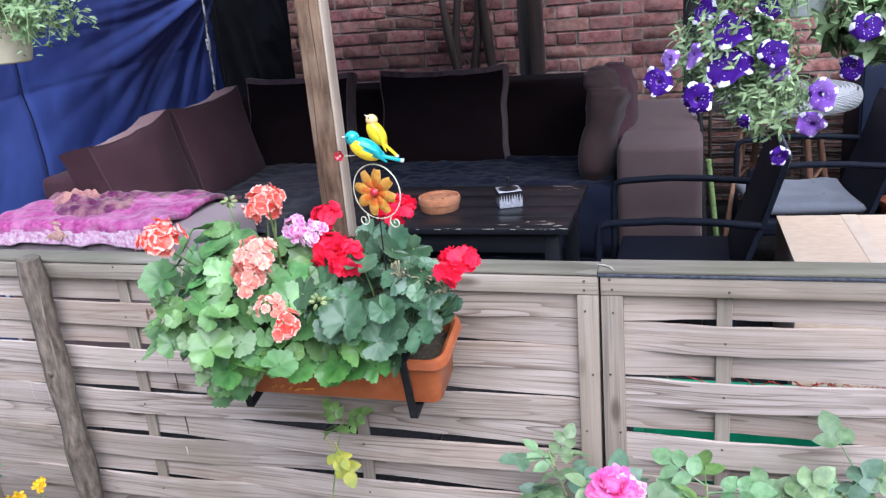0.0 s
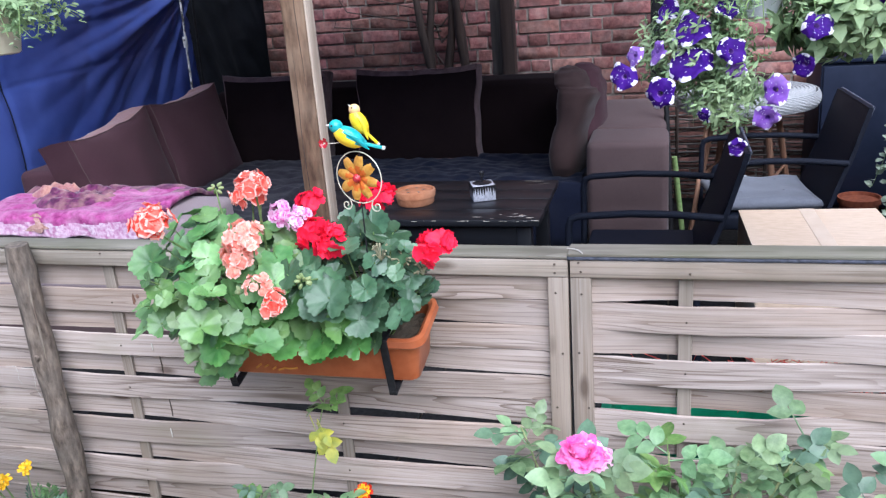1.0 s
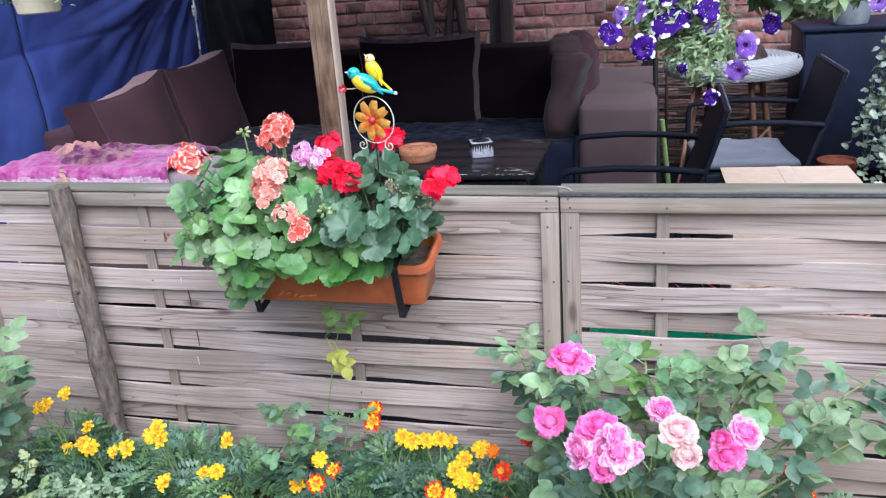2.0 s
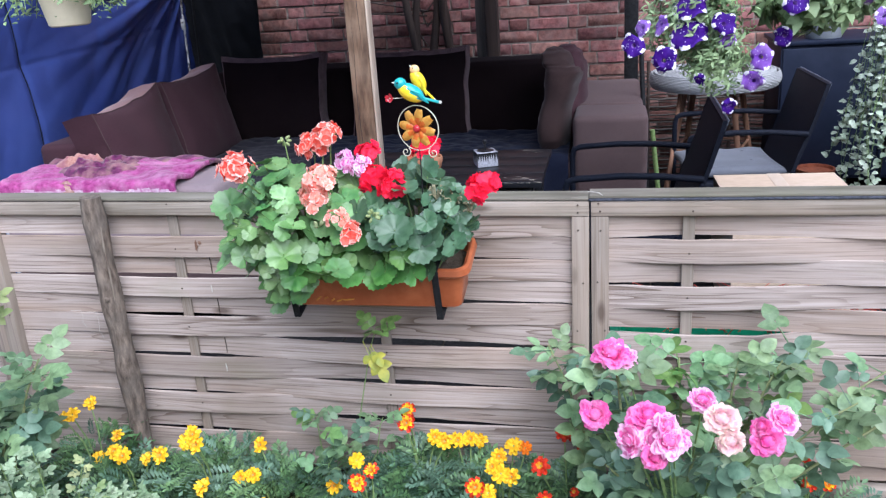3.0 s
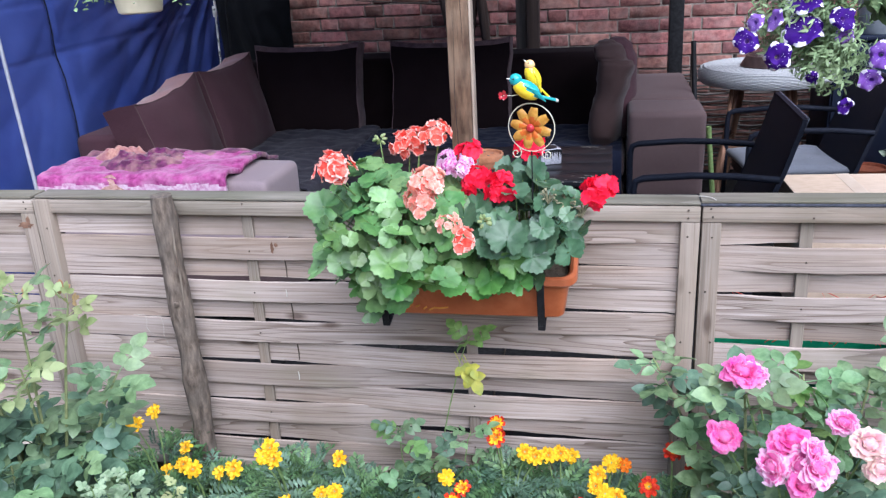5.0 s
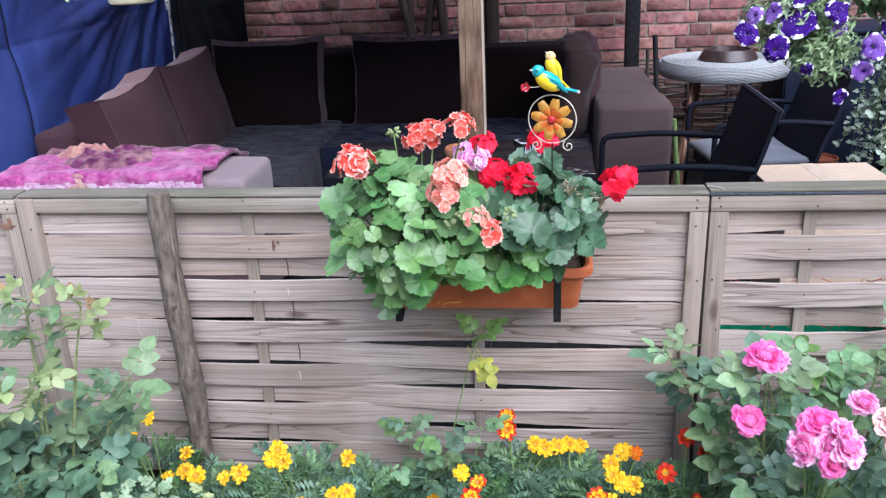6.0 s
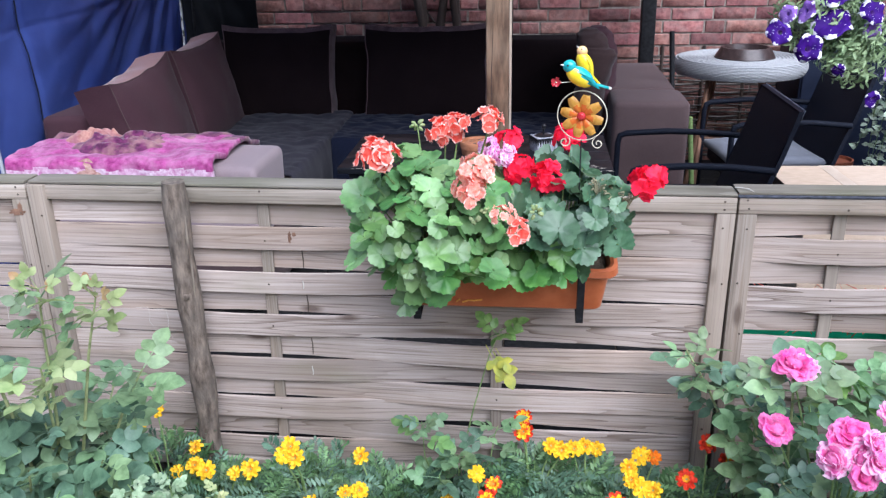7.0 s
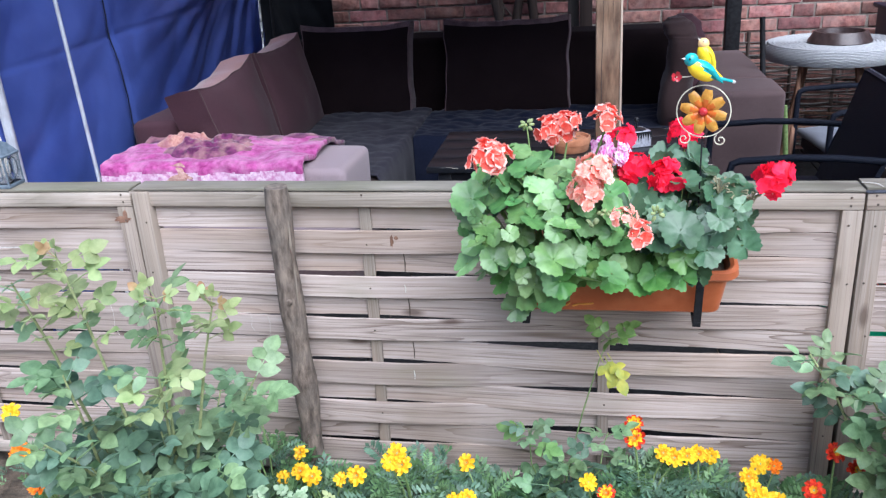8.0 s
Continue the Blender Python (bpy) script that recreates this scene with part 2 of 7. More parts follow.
# Paler copy of the sofa cloth, with the armrest's sky light in its colour.
M["arm_pale"] = surface("sky_lit_mauve_upholstery", (0.234, 0.1755, 0.1845), (0.315, 0.2475, 0.2565), (400, 400, 400), (0.333, 0.27, 0.2745), 3, 0.4, 0.95, 0.4, 0.001, sheen=0.2, spec=0.2)
# Worn velvet edge, also paler to stand for the light on cushion tops.
M["worn_band"] = surface("worn_lit_velvet_edge", (0.085, 0.052, 0.056), (0.17, 0.115, 0.118), (300, 300, 300), (0.05, 0.03, 0.033), 16, 0.7, 0.95, 0.4, 0.001, sheen=0.15, spec=0.1)
# Paler tone for cushion tops: light from above put into the colour.
M["band"] = surface("mauve_lit_top", (0.265, 0.1472, 0.1408), (0.3604, 0.2098, 0.1954), (400, 400, 400), rough=0.95, bump=0.4, dist=0.001, sheen=0.3, spec=0.2)
M["piping"] = surface("cushion_piping", (0.06448, 0.03744, 0.03872), (0.09424, 0.05824, 0.0594), (300, 300, 300), rough=0.9)
M["throw"] = surface("dark_grey_throw", (0.01804, 0.01716, 0.0232), (0.03772, 0.03588, 0.0464), (250, 250, 250), (0.05248, 0.04914, 0.0608), 7, 0.5, 0.95, 0.4, 0.001, sheen=0.10, spec=0.1)
M["navy_throw"] = surface("navy_throw", (0.0045, 0.0065, 0.016), (0.011, 0.014, 0.030), (200, 200, 200), (0.02, 0.023, 0.038), 8, 0.5, 0.95, 0.4, 0.001, sheen=0.08, spec=0.1)
M["pink_fleece"] = surface("pink_fleece", (0.232, 0.0172, 0.1241), (0.5176, 0.1095, 0.3166), (42, 42, 42), (0.6425, 0.3284, 0.4877), 16, 0.6, 0.95, 0.9, 0.006, lo=0.32, hi=0.68, sheen=0.2)
M["pink_lace"] = surface("white_pink_fleece", (0.50, 0.18, 0.34), (0.78, 0.62, 0.70), (60, 60, 60), (0.62, 0.32, 0.48), 14, 0.6, 0.95, 0.9, 0.006, lo=0.36, hi=0.62, sheen=0.25)
M["plum_fleece"] = surface("plum_fleece", (0.06, 0.007, 0.040), (0.18, 0.03, 0.11), (45, 45, 45), (0.50, 0.29, 0.25), 20, 0.65, 0.95, 0.6, 0.003, sheen=0.3)
M["peach_fleece"] = surface("peach_fleece", (0.36, 0.15, 0.115), (0.54, 0.30, 0.24), (60, 60, 60), (0.20, 0.035, 0.11), 14, 0.7, 0.95, 0.6, 0.003, sheen=0.3)
M["rose_print"] = surface("rose_print", (0.34, 0.15, 0.12), (0.56, 0.37, 0.31), (80, 80, 80), rough=0.95, bump=0.5, island=0.25)
M["table"] = grain("black_lacquered_table", (0.0045, 0.005, 0.0068), (0.012, 0.0128, 0.016), (0.024, 0.026, 0.032), "x", 0.0, rough=0.36, bump=0.2, big_mix=0.3)
M["bare_wood"] = surface("bare_worn_wood", (0.38, 0.33, 0.27), (0.6, 0.54, 0.46), (40, 40, 40), rough=0.8)
M["terracotta"] = surface("terracotta_clay", (0.3444, 0.1258, 0.0561), (0.4756, 0.1998, 0.099), (40, 40, 40), (0.492, 0.2664, 0.1584), 12, 0.4, 0.85, 0.4, 0.002)
M["planter"] = surface("terracotta_plastic", (0.344, 0.086, 0.02752), (0.43, 0.1247, 0.0473), (30, 30, 30), (0.2924, 0.0731, 0.0258), 9, 0.5, 0.38, 0.15, 0.002)
M["dark_clay"] = surface("dark_red_clay", (0.15, 0.035, 0.015), (0.25, 0.07, 0.03), (40, 40, 40), (0.12, 0.04, 0.02), 12, 0.5, 0.85, 0.4, 0.002)
M["worn_gilt"] = surface("worn_yellow_print", (0.5, 0.2, 0.03), (0.65, 0.3, 0.05), (50, 50, 50), rough=0.5)
M["silver"] = surface("embossed_silver", (0.36, 0.36, 0.40), (0.58, 0.58, 0.63), (120, 120, 120), rough=0.35, metal=0.15, bump=0.2)
M["blk_enamel"] = surface("black_enamel", (0.01, 0.01, 0.012), (0.02, 0.02, 0.022), (90, 90, 90), rough=0.3)
M["rattan"] = surface("black_blue_rattan", (0.0032, 0.0042, 0.009), (0.0105, 0.0135, 0.024), (120, 120, 260), (0.010, 0.0125, 0.021), 6, 0.4, 0.55, 1.0, 0.004, spec=0.12)
M["rattan_edge"] = surface("worn_rattan_edge", (0.0204, 0.0255, 0.0425), (0.272, 0.306, 0.374), (160, 160, 160), rough=0.5, bump=0.8, dist=0.003, lo=0.42, hi=0.72)
M["seat_pad"] = surface("grey_seat_pad", (0.105, 0.113, 0.135), (0.16, 0.17, 0.20), (200, 200, 200), (0.10, 0.105, 0.125), 7, 0.5, 0.95, 0.4, 0.001, sheen=0.15)
M["carton"] = surface("brown_cardboard", (0.50, 0.37, 0.265), (0.60, 0.46, 0.34), (20, 90, 20), (0.65, 0.53, 0.43), 4, 0.4, 0.9, 0.15)
M["tape"] = surface("packing_tape", (0.58, 0.455, 0.345), (0.65, 0.53, 0.42), (20, 20, 20), rough=0.35, bump=0.05)
M["wicker"] = surface("pale_grey_wicker", (0.2366, 0.2426, 0.2508), (0.4023, 0.4063, 0.4075), (140, 140, 320), (0.284, 0.2934, 0.2978), 9, 0.4, 0.8, 0.6, 0.002)
M["leg_wood"] = grain("red_brown_leg_wood", (0.13, 0.06, 0.035), (0.28, 0.15, 0.09), (0.2, 0.12, 0.08), "z", 0.1)
M["brown_metal"] = surface("dark_brown_enamel", (0.025, 0.015, 0.014), (0.05, 0.032, 0.03), (40, 40, 40), rough=0.35, bump=0.05)
M["cabinet"] = surface("dark_blue_grey_cabinet", (0.008, 0.012, 0.026), (0.014, 0.019, 0.038), (12, 12, 12), (0.018, 0.024, 0.045), 2, 0.4, 0.5, 0.1, spec=0.15)
M["pot_grey"] = surface("grey_plastic_pot", (0.28, 0.31, 0.34), (0.36, 0.39, 0.42), (20, 20, 20), rough=0.5, bump=0.05)
M["pot_white"] = surface("white_plastic_pot", (0.66, 0.68, 0.70), (0.76, 0.78, 0.79), (20, 20, 20), rough=0.45, bump=0.05)
M["pot_cream"] = surface("cream_plastic_pot", (0.58, 0.51, 0.36), (0.66, 0.59, 0.43), (20, 20, 20), (0.5, 0.44, 0.3), 10, 0.4, 0.5, 0.1)
M["green_plastic"] = surface("green_plastic", (0.01, 0.20, 0.10), (0.02, 0.29, 0.15), (20, 20, 20), rough=0.45, bump=0.05)
M["red_net"] = surface("red_string_net", (0.5, 0.05, 0.04), (0.7, 0.12, 0.08), (60, 60, 60), rough=0.7)
M["glass"] = bpy.data.materials.new("lantern_glass")
M["glass"].use_nodes = True
M["glass"].node_tree.nodes["Principled BSDF"].inputs["Transmission Weight"].default_value = 1.0
M["glass"].node_tree.nodes["Principled BSDF"].inputs["Roughness"].default_value = 0.03
M["bird_teal"] = surface("glossy_teal_glaze", (0.012, 0.24, 0.26), (0.04, 0.38, 0.36), (60, 60, 60), rough=0.22, bump=0.05)
M["bird_yellow"] = surface("glossy_yellow_glaze", (0.72, 0.48, 0.01), (0.80, 0.60, 0.03), (60, 60, 60), rough=0.22, bump=0.05)
M["bird_peach"] = surface("peach_glaze", (0.72, 0.42, 0.16), (0.80, 0.54, 0.26), (60, 60, 60), rough=0.25, bump=0.05)
M["bird_pale"] = surface("pale_glaze", (0.42, 0.40, 0.36), (0.60, 0.57, 0.50), (60, 60, 60), rough=0.3, bump=0.05)
M["wire"] = surface("cream_wire", (0.40, 0.38, 0.28), (0.62, 0.59, 0.46), (90, 90, 90), rough=0.5, bump=0.1)
M["daisy_gold"] = surface("amber_glass_petal", (0.54, 0.24, 0.03), (0.76, 0.43, 0.09), (60, 60, 60), rough=0.3, bump=0.1, translucent=0.4)
M["daisy_orange"] = surface("orange_glass_petal", (0.62, 0.11, 0.015), (0.70, 0.20, 0.03), (60, 60, 60), rough=0.3, bump=0.1, translucent=0.3)
M["red_glass"] = surface("red_glass", (0.26, 0.010, 0.018), (0.42, 0.03, 0.035), (60, 60, 60), rough=0.2, bump=0.05)
# foliage and petals
M["ger_leaf"] = surface("geranium_leaf", (0.06304, 0.1463, 0.04418), (0.1227, 0.2554, 0.07093), (34, 34, 34), (0.2445, 0.3939, 0.1687), 14, 0.65, 0.36, 0.5, 0.003, rnd=0.34, translucent=0.12, hue=0.022)
M["ger_leaf_dark"] = surface("geranium_leaf_bluish", (0.02337, 0.06224, 0.02584), (0.06076, 0.1277, 0.05928), (34, 34, 34), (0.1324, 0.2234, 0.1368), 14, 0.55, 0.36, 0.5, 0.003, rnd=0.36, translucent=0.10, hue=0.02)
M["ger_leaf_fresh"] = surface("geranium_leaf_fresh", (0.050, 0.150, 0.026), (0.115, 0.265, 0.058), (34, 34, 34), (0.20, 0.36, 0.11), 14, 0.45, 0.38, 0.5, 0.003, rnd=0.30, translucent=0.15, hue=0.02)
M["stem"] = surface("green_stem", (0.14, 0.23, 0.075), (0.27, 0.37, 0.14), (60, 60, 60), rough=0.6, translucent=0.2)
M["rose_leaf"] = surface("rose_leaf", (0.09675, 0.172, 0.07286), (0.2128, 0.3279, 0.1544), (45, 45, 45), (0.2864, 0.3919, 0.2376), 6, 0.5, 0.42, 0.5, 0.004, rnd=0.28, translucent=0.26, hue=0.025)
# Darker bluish copy of the leaf, with shade put into its colour.
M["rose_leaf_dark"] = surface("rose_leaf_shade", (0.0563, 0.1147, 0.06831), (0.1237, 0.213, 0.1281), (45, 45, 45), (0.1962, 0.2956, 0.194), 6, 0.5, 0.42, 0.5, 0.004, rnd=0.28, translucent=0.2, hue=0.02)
M["young_leaf"] = surface("young_yellow_leaf", (0.1767, 0.2503, 0.09025), (0.3255, 0.3913, 0.1662), (30, 30, 30), (0.465, 0.455, 0.2565), 8, 0.5, 0.55, 0.4, 0.003, rnd=0.22, translucent=0.3, hue=0.02)
M["bronze_leaf"] = surface("bronze_young_leaf", (0.255, 0.18, 0.072), (0.425, 0.306, 0.144), (40, 40, 40), (0.34, 0.144, 0.096), 20, 0.6, 0.5, 0.4, 0.003, rnd=0.2, translucent=0.3)
M["fresh_leaf"] = surface("fresh_rose_leaf", (0.085, 0.19, 0.045), (0.18, 0.31, 0.09), (45, 45, 45), (0.28, 0.38, 0.16), 6, 0.5, 0.42, 0.5, 0.004, rnd=0.28, translucent=0.28, hue=0.02)
M["yellow_leaf"] = surface("yellowing_leaf", (0.3326, 0.3386, 0.039), (0.5386, 0.4909, 0.065), (40, 40, 40), (0.198, 0.2793, 0.078), 30, 0.7, 0.55, 0.4, 0.003, rnd=0.12, translucent=0.3)
M["pale_leaf"] = surface("white_marked_leaf", (0.1907, 0.281, 0.1524), (0.3684, 0.4467, 0.293), (70, 70, 70), (0.09211, 0.1801, 0.07033), 25, 0.7, 0.6, 0.4, 0.003, rnd=0.22, translucent=0.2)
M["ivy_leaf"] = surface("variegated_ivy_leaf", (0.38, 0.47, 0.34), (0.64, 0.70, 0.58), (70, 70, 70), (0.18, 0.30, 0.15), 25, 0.6, 0.6, 0.4, 0.003, island=0.2, translucent=0.25)
M["marigold_leaf"] = surface("marigold_leaf", (0.0405, 0.102, 0.0391), (0.1215, 0.2253, 0.0833), (30, 30, 30), (0.234, 0.357, 0.1615), 7, 0.5, 0.5, 0.3, 0.003, island=0.40, translucent=0.22)
M["marigold_leaf_blue"] = surface("marigold_leaf_bluish", (0.042, 0.096, 0.058), (0.115, 0.205, 0.130), (30, 30, 30), (0.24, 0.345, 0.235), 7, 0.5, 0.5, 0.3, 0.003, island=0.40, translucent=0.18)
M["petunia_leaf"] = surface("petunia_leaf", (0.1378, 0.2346, 0.09776), (0.2939, 0.4022, 0.1955), (30, 30, 30), (0.4592, 0.5554, 0.319), 8, 0.55, 0.6, 0.3, 0.003, island=0.35, translucent=0.3)
M["dry_stalk"] = surface("dry_flower_stalk", (0.16, 0.15, 0.085), (0.30, 0.28, 0.17), (90, 90, 90), rough=0.9)
M["bark_stem"] = surface("woody_stem", (0.16, 0.19, 0.08), (0.28, 0.31, 0.14), (60, 60, 60), rough=0.7)
M["salmon"] = surface("salmon_petal", (0.84, 0.055, 0.035), (0.91, 0.155, 0.105), (120, 120, 120), (0.94, 0.33, 0.25), 55, 0.5, 0.6, 0.2, 0.002, island=0.14, translucent=0.4)
M["salmon_rim"] = surface("pale_salmon_petal_rim", (0.92, 0.42, 0.33), (0.96, 0.74, 0.66), (120, 120, 120), (0.90, 0.16, 0.10), 50, 0.5, 0.6, 0.2, 0.002, island=0.12, translucent=0.4)
M["lilac_rim"] = surface("pale_lilac_petal_rim", (0.84, 0.45, 0.72), (0.93, 0.80, 0.90), (120, 120, 120), rough=0.6, bump=0.2, dist=0.002, island=0.1, translucent=0.35)
M["faded"] = surface("faded_salmon_petal", (0.80, 0.19, 0.14), (0.89, 0.40, 0.31), (110, 110, 110), (0.74, 0.56, 0.40), 55, 0.7, 0.7, 0.2, 0.002, island=0.25, translucent=0.35)
M["red_petal"] = surface("scarlet_petal", (0.84, 0.008, 0.040), (0.95, 0.022, 0.085), (120, 120, 120), rough=0.6, bump=0.2, dist=0.002, island=0.10, translucent=0.38)
M["lilac_petal"] = surface("lilac_white_petal", (0.714, 0.119, 0.465), (0.918, 0.595, 0.7812), (160, 160, 160), rough=0.6, bump=0.2, dist=0.002, lo=0.42, hi=0.55, island=0.1, translucent=0.35)
M["yellow_petal"] = surface("marigold_yellow_petal", (0.82, 0.45, 0.007), (0.90, 0.60, 0.020), (150, 150, 150), rough=0.6, bump=0.2, dist=0.002, island=0.15, translucent=0.2)
M["gold_petal"] = surface("marigold_gold_petal", (0.70, 0.25, 0.005), (0.82, 0.38, 0.01), (150, 150, 150), rough=0.6, bump=0.2, dist=0.002, island=0.15, translucent=0.2)
M["orange_petal"] = surface("marigold_orange_petal", (0.80, 0.17, 0.008), (0.88, 0.30, 0.012), (150, 150, 150), rough=0.6, bump=0.2, dist=0.002, island=0.15, translucent=0.2)
M["rust_petal"] = surface("marigold_rust_petal", (0.5031, 0.018, 0.00792), (0.7379, 0.054, 0.01188), (150, 150, 150), rough=0.6, bump=0.2, dist=0.002, island=0.15, translucent=0.15)
M["rose_petal"] = surface("pink_rose_petal", (0.82, 0.084, 0.3906), (0.92, 0.2772, 0.5859), (60, 60, 60), (0.96, 0.5712, 0.7719), 26, 0.5, 0.6, 0.2, 0.002, island=0.15, translucent=0.5)
M["rose_rim"] = surface("pale_pink_rose_rim", (0.90, 0.38, 0.66), (0.95, 0.64, 0.82), (60, 60, 60), (0.97, 0.85, 0.91), 26, 0.5, 0.6, 0.2, 0.002, island=0.12, translucent=0.5)
M["rose_cream"] = surface("cream_rose_rim", (0.8649, 0.5808, 0.5676), (0.8835, 0.7216, 0.6364), (60, 60, 60), (0.8742, 0.7568, 0.5676), 22, 0.6, 0.6, 0.2, 0.002, island=0.1, translucent=0.45)
M["rose_hot"] = surface("deep_pink_rose_petal", (0.8, 0.0405, 0.323), (0.9, 0.171, 0.494), (60, 60, 60), (0.95, 0.414, 0.665), 26, 0.5, 0.6, 0.2, 0.002, island=0.15, translucent=0.45)
M["rose_pale"] = surface("pale_rose_petal", (0.8439, 0.3784, 0.477), (0.9021, 0.6512, 0.648), (50, 50, 50), (0.9021, 0.7216, 0.558), 18, 0.6, 0.6, 0.2, 0.002, island=0.1, translucent=0.45)
M["violet"] = surface("violet_petunia", (0.020, 0.0025, 0.105), (0.050, 0.007, 0.19), (45, 45, 45), (0.08, 0.02, 0.26), 20, 0.4, 0.6, 0.2, 0.002, translucent=0.1, spec=0.12)
M["violet_pale"] = surface("pale_violet_petunia", (0.15, 0.045, 0.37), (0.30, 0.13, 0.54), (45, 45, 45), (0.44, 0.30, 0.62), 20, 0.5, 0.6, 0.2, 0.002, translucent=0.3, spec=0.2)
M["white_petal"] = surface("white_petal_edge", (0.74, 0.68, 0.80), (0.88, 0.86, 0.90), (60, 60, 60), rough=0.6, bump=0.1, translucent=0.25)

# ---- building helpers ----


class Geo:
    """Vertices, faces and material slots of one mesh."""

    def __init__(self):
        self.v, self.f, self.s = [], [], []

    def add(self, verts, faces, slot=0, m=None):
        k = len(self.v)
        self.v.extend([tuple(m @ Vector(p)) for p in verts] if m is not None else [tuple(p) for p in verts])
        for i, f in enumerate(faces):
            self.f.append(tuple(k + j for j in f))
            self.s.append(slot[i] if isinstance(slot, (list, tuple)) else slot)
        return self

    def mesh(self, name, mats, sharp=40):
        me = bpy.data.meshes.new(name)
        me.from_pydata(self.v, [], self.f)
        for x in mats:
            me.materials.append(x)
        me.polygons.foreach_set("material_index", self.s)
        me.polygons.foreach_set("use_smooth", [True] * len(self.f))
        me.update()
        me.set_sharp_from_angle(angle=radians(sharp))
        return me


def mats_of(mats):
    return [M[x] for x in ([mats] if isinstance(mats, str) else mats)]


def thing(name, label, category, at=(0, 0, 0), group="", kind="", rz=0):
    ob = new(name)
    ob.empty_display_size = 0.05
    ob.matrix_world = pose(*at, 0, 0, rz)
    return tagged(ob, label, category, group, kind)


def part(name, geo, mats, parent=None, label="", m=None, sharp=40):
    me = geo if isinstance(geo, bpy.types.Mesh) else geo.mesh(name, mats_of(mats), sharp)
    ob = new(name, me)
    if parent:
        ob.parent = parent
    if m is not None:
        ob.matrix_basis = m
    return tagged(ob, label)


def solo(name, geo, mats, label, category, m=None, group="", kind="", sharp=40):
    return tagged(part(name, geo, mats, None, "", m, sharp), label, category, group, kind)


def rbox(lo, hi, r=0.004, seg=2):
    """A box between two corners with rounded edges."""
    bm = bmesh.new()
    bmesh.ops.create_cube(bm, size=1)
    lo, hi = Vector(lo), Vector(hi)
    for v in bm.verts:
        v.co = Vector([lo[i] + (v.co[i] + 0.5) * (hi[i] - lo[i]) for i in range(3)])
    if r:
        bmesh.ops.bevel(bm, geom=bm.edges[:], offset=min(r, 0.49 * min(hi - lo)), segments=seg, profile=0.5, affect="EDGES", clamp_overlap=True)
    bm.verts.index_update()
    out = [v.co.copy() for v in bm.verts], [[v.index for v in f.verts] for f in bm.faces]
    bm.free()
    return out


def tube(points, radii, seg=8, caps=True, wob=0.0, rng=None):
    """A round bar along points."""
    pts = [Vector(p) for p in points]
    if not isinstance(radii, (list, tuple)):
        radii = [radii] * len(pts)
    verts, faces, side = [], [], None
    for i, p in enumerate(pts):
        d = (pts[min(i + 1, len(pts) - 1)] - pts[max(i - 1, 0)]).normalized()
        if side is None:
            side = d.orthogonal().normalized()
        side = (side - d * side.dot(d)).normalized()
        up = d.cross(side)
        for k in range(seg):
            a = 2 * math.pi * k / seg
            r = radii[i] * (1 + (rng.uniform(-wob, wob) if rng else 0))
            verts.append(p + (side * math.cos(a) + up * math.sin(a)) * r)
    n = len(pts)
    for i in range(n - 1):
        for k in range(seg):
            faces.append((i * seg + k, i * seg + (k + 1) % seg, (i + 1) * seg + (k + 1) % seg, (i + 1) * seg + k))
    if caps:
        faces.append(tuple(range(seg - 1, -1, -1)))
        faces.append(tuple(range((n - 1) * seg, n * seg)))
    return verts, faces


def lathe(profile, seg=28):
    """A turned form from (radius, z) pairs."""
    verts, faces = [], []
    for r, z in profile:
        for k in range(seg):
            a = 2 * math.pi * k / seg
            verts.append((r * math.cos(a), r * math.sin(a), z))
    for i in range(len(profile) - 1):
        for k in range(seg):
            faces.append((i * seg + k, i * seg + (k + 1) % seg, (i + 1) * seg + (k + 1) % seg, (i + 1) * seg + k))
    return verts, faces


def loft(rings, corner=5):
    """Rounded rectangles (half length, half depth, corner radius, z) joined to a vessel."""
    verts, faces, n = [], [], 4 * (corner + 1)
    for hx, hy, r, z in rings:
        for q, (sx, sy) in enumerate(((1, 1), (-1, 1), (-1, -1), (1, -1))):
            for k in range(corner + 1):
                a = math.pi / 2 * (q + k / corner)
                verts.append((sx * (hx - r) + r * math.cos(a), sy * (hy - r) + r * math.sin(a), z))
    for i in range(len(rings) - 1):
        for k in range(n):
            faces.append((i * n + k, i * n + (k + 1) % n, (i + 1) * n + (k + 1) % n, (i + 1) * n + k))
    faces.append(tuple(range(n - 1, -1, -1)))
    return verts, faces


def sheet(fn, nu, nv):
    """A grid surface from fn(u, v), u and v from 0 to 1."""
    verts = [fn(i / nu, j / nv) for j in range(nv + 1) for i in range(nu + 1)]
    faces = [(j * (nu + 1) + i, j * (nu + 1) + i + 1, (j + 1) * (nu + 1) + i + 1, (j + 1) * (nu + 1) + i) for j in range(nv) for i in range(nu)]
    return verts, faces


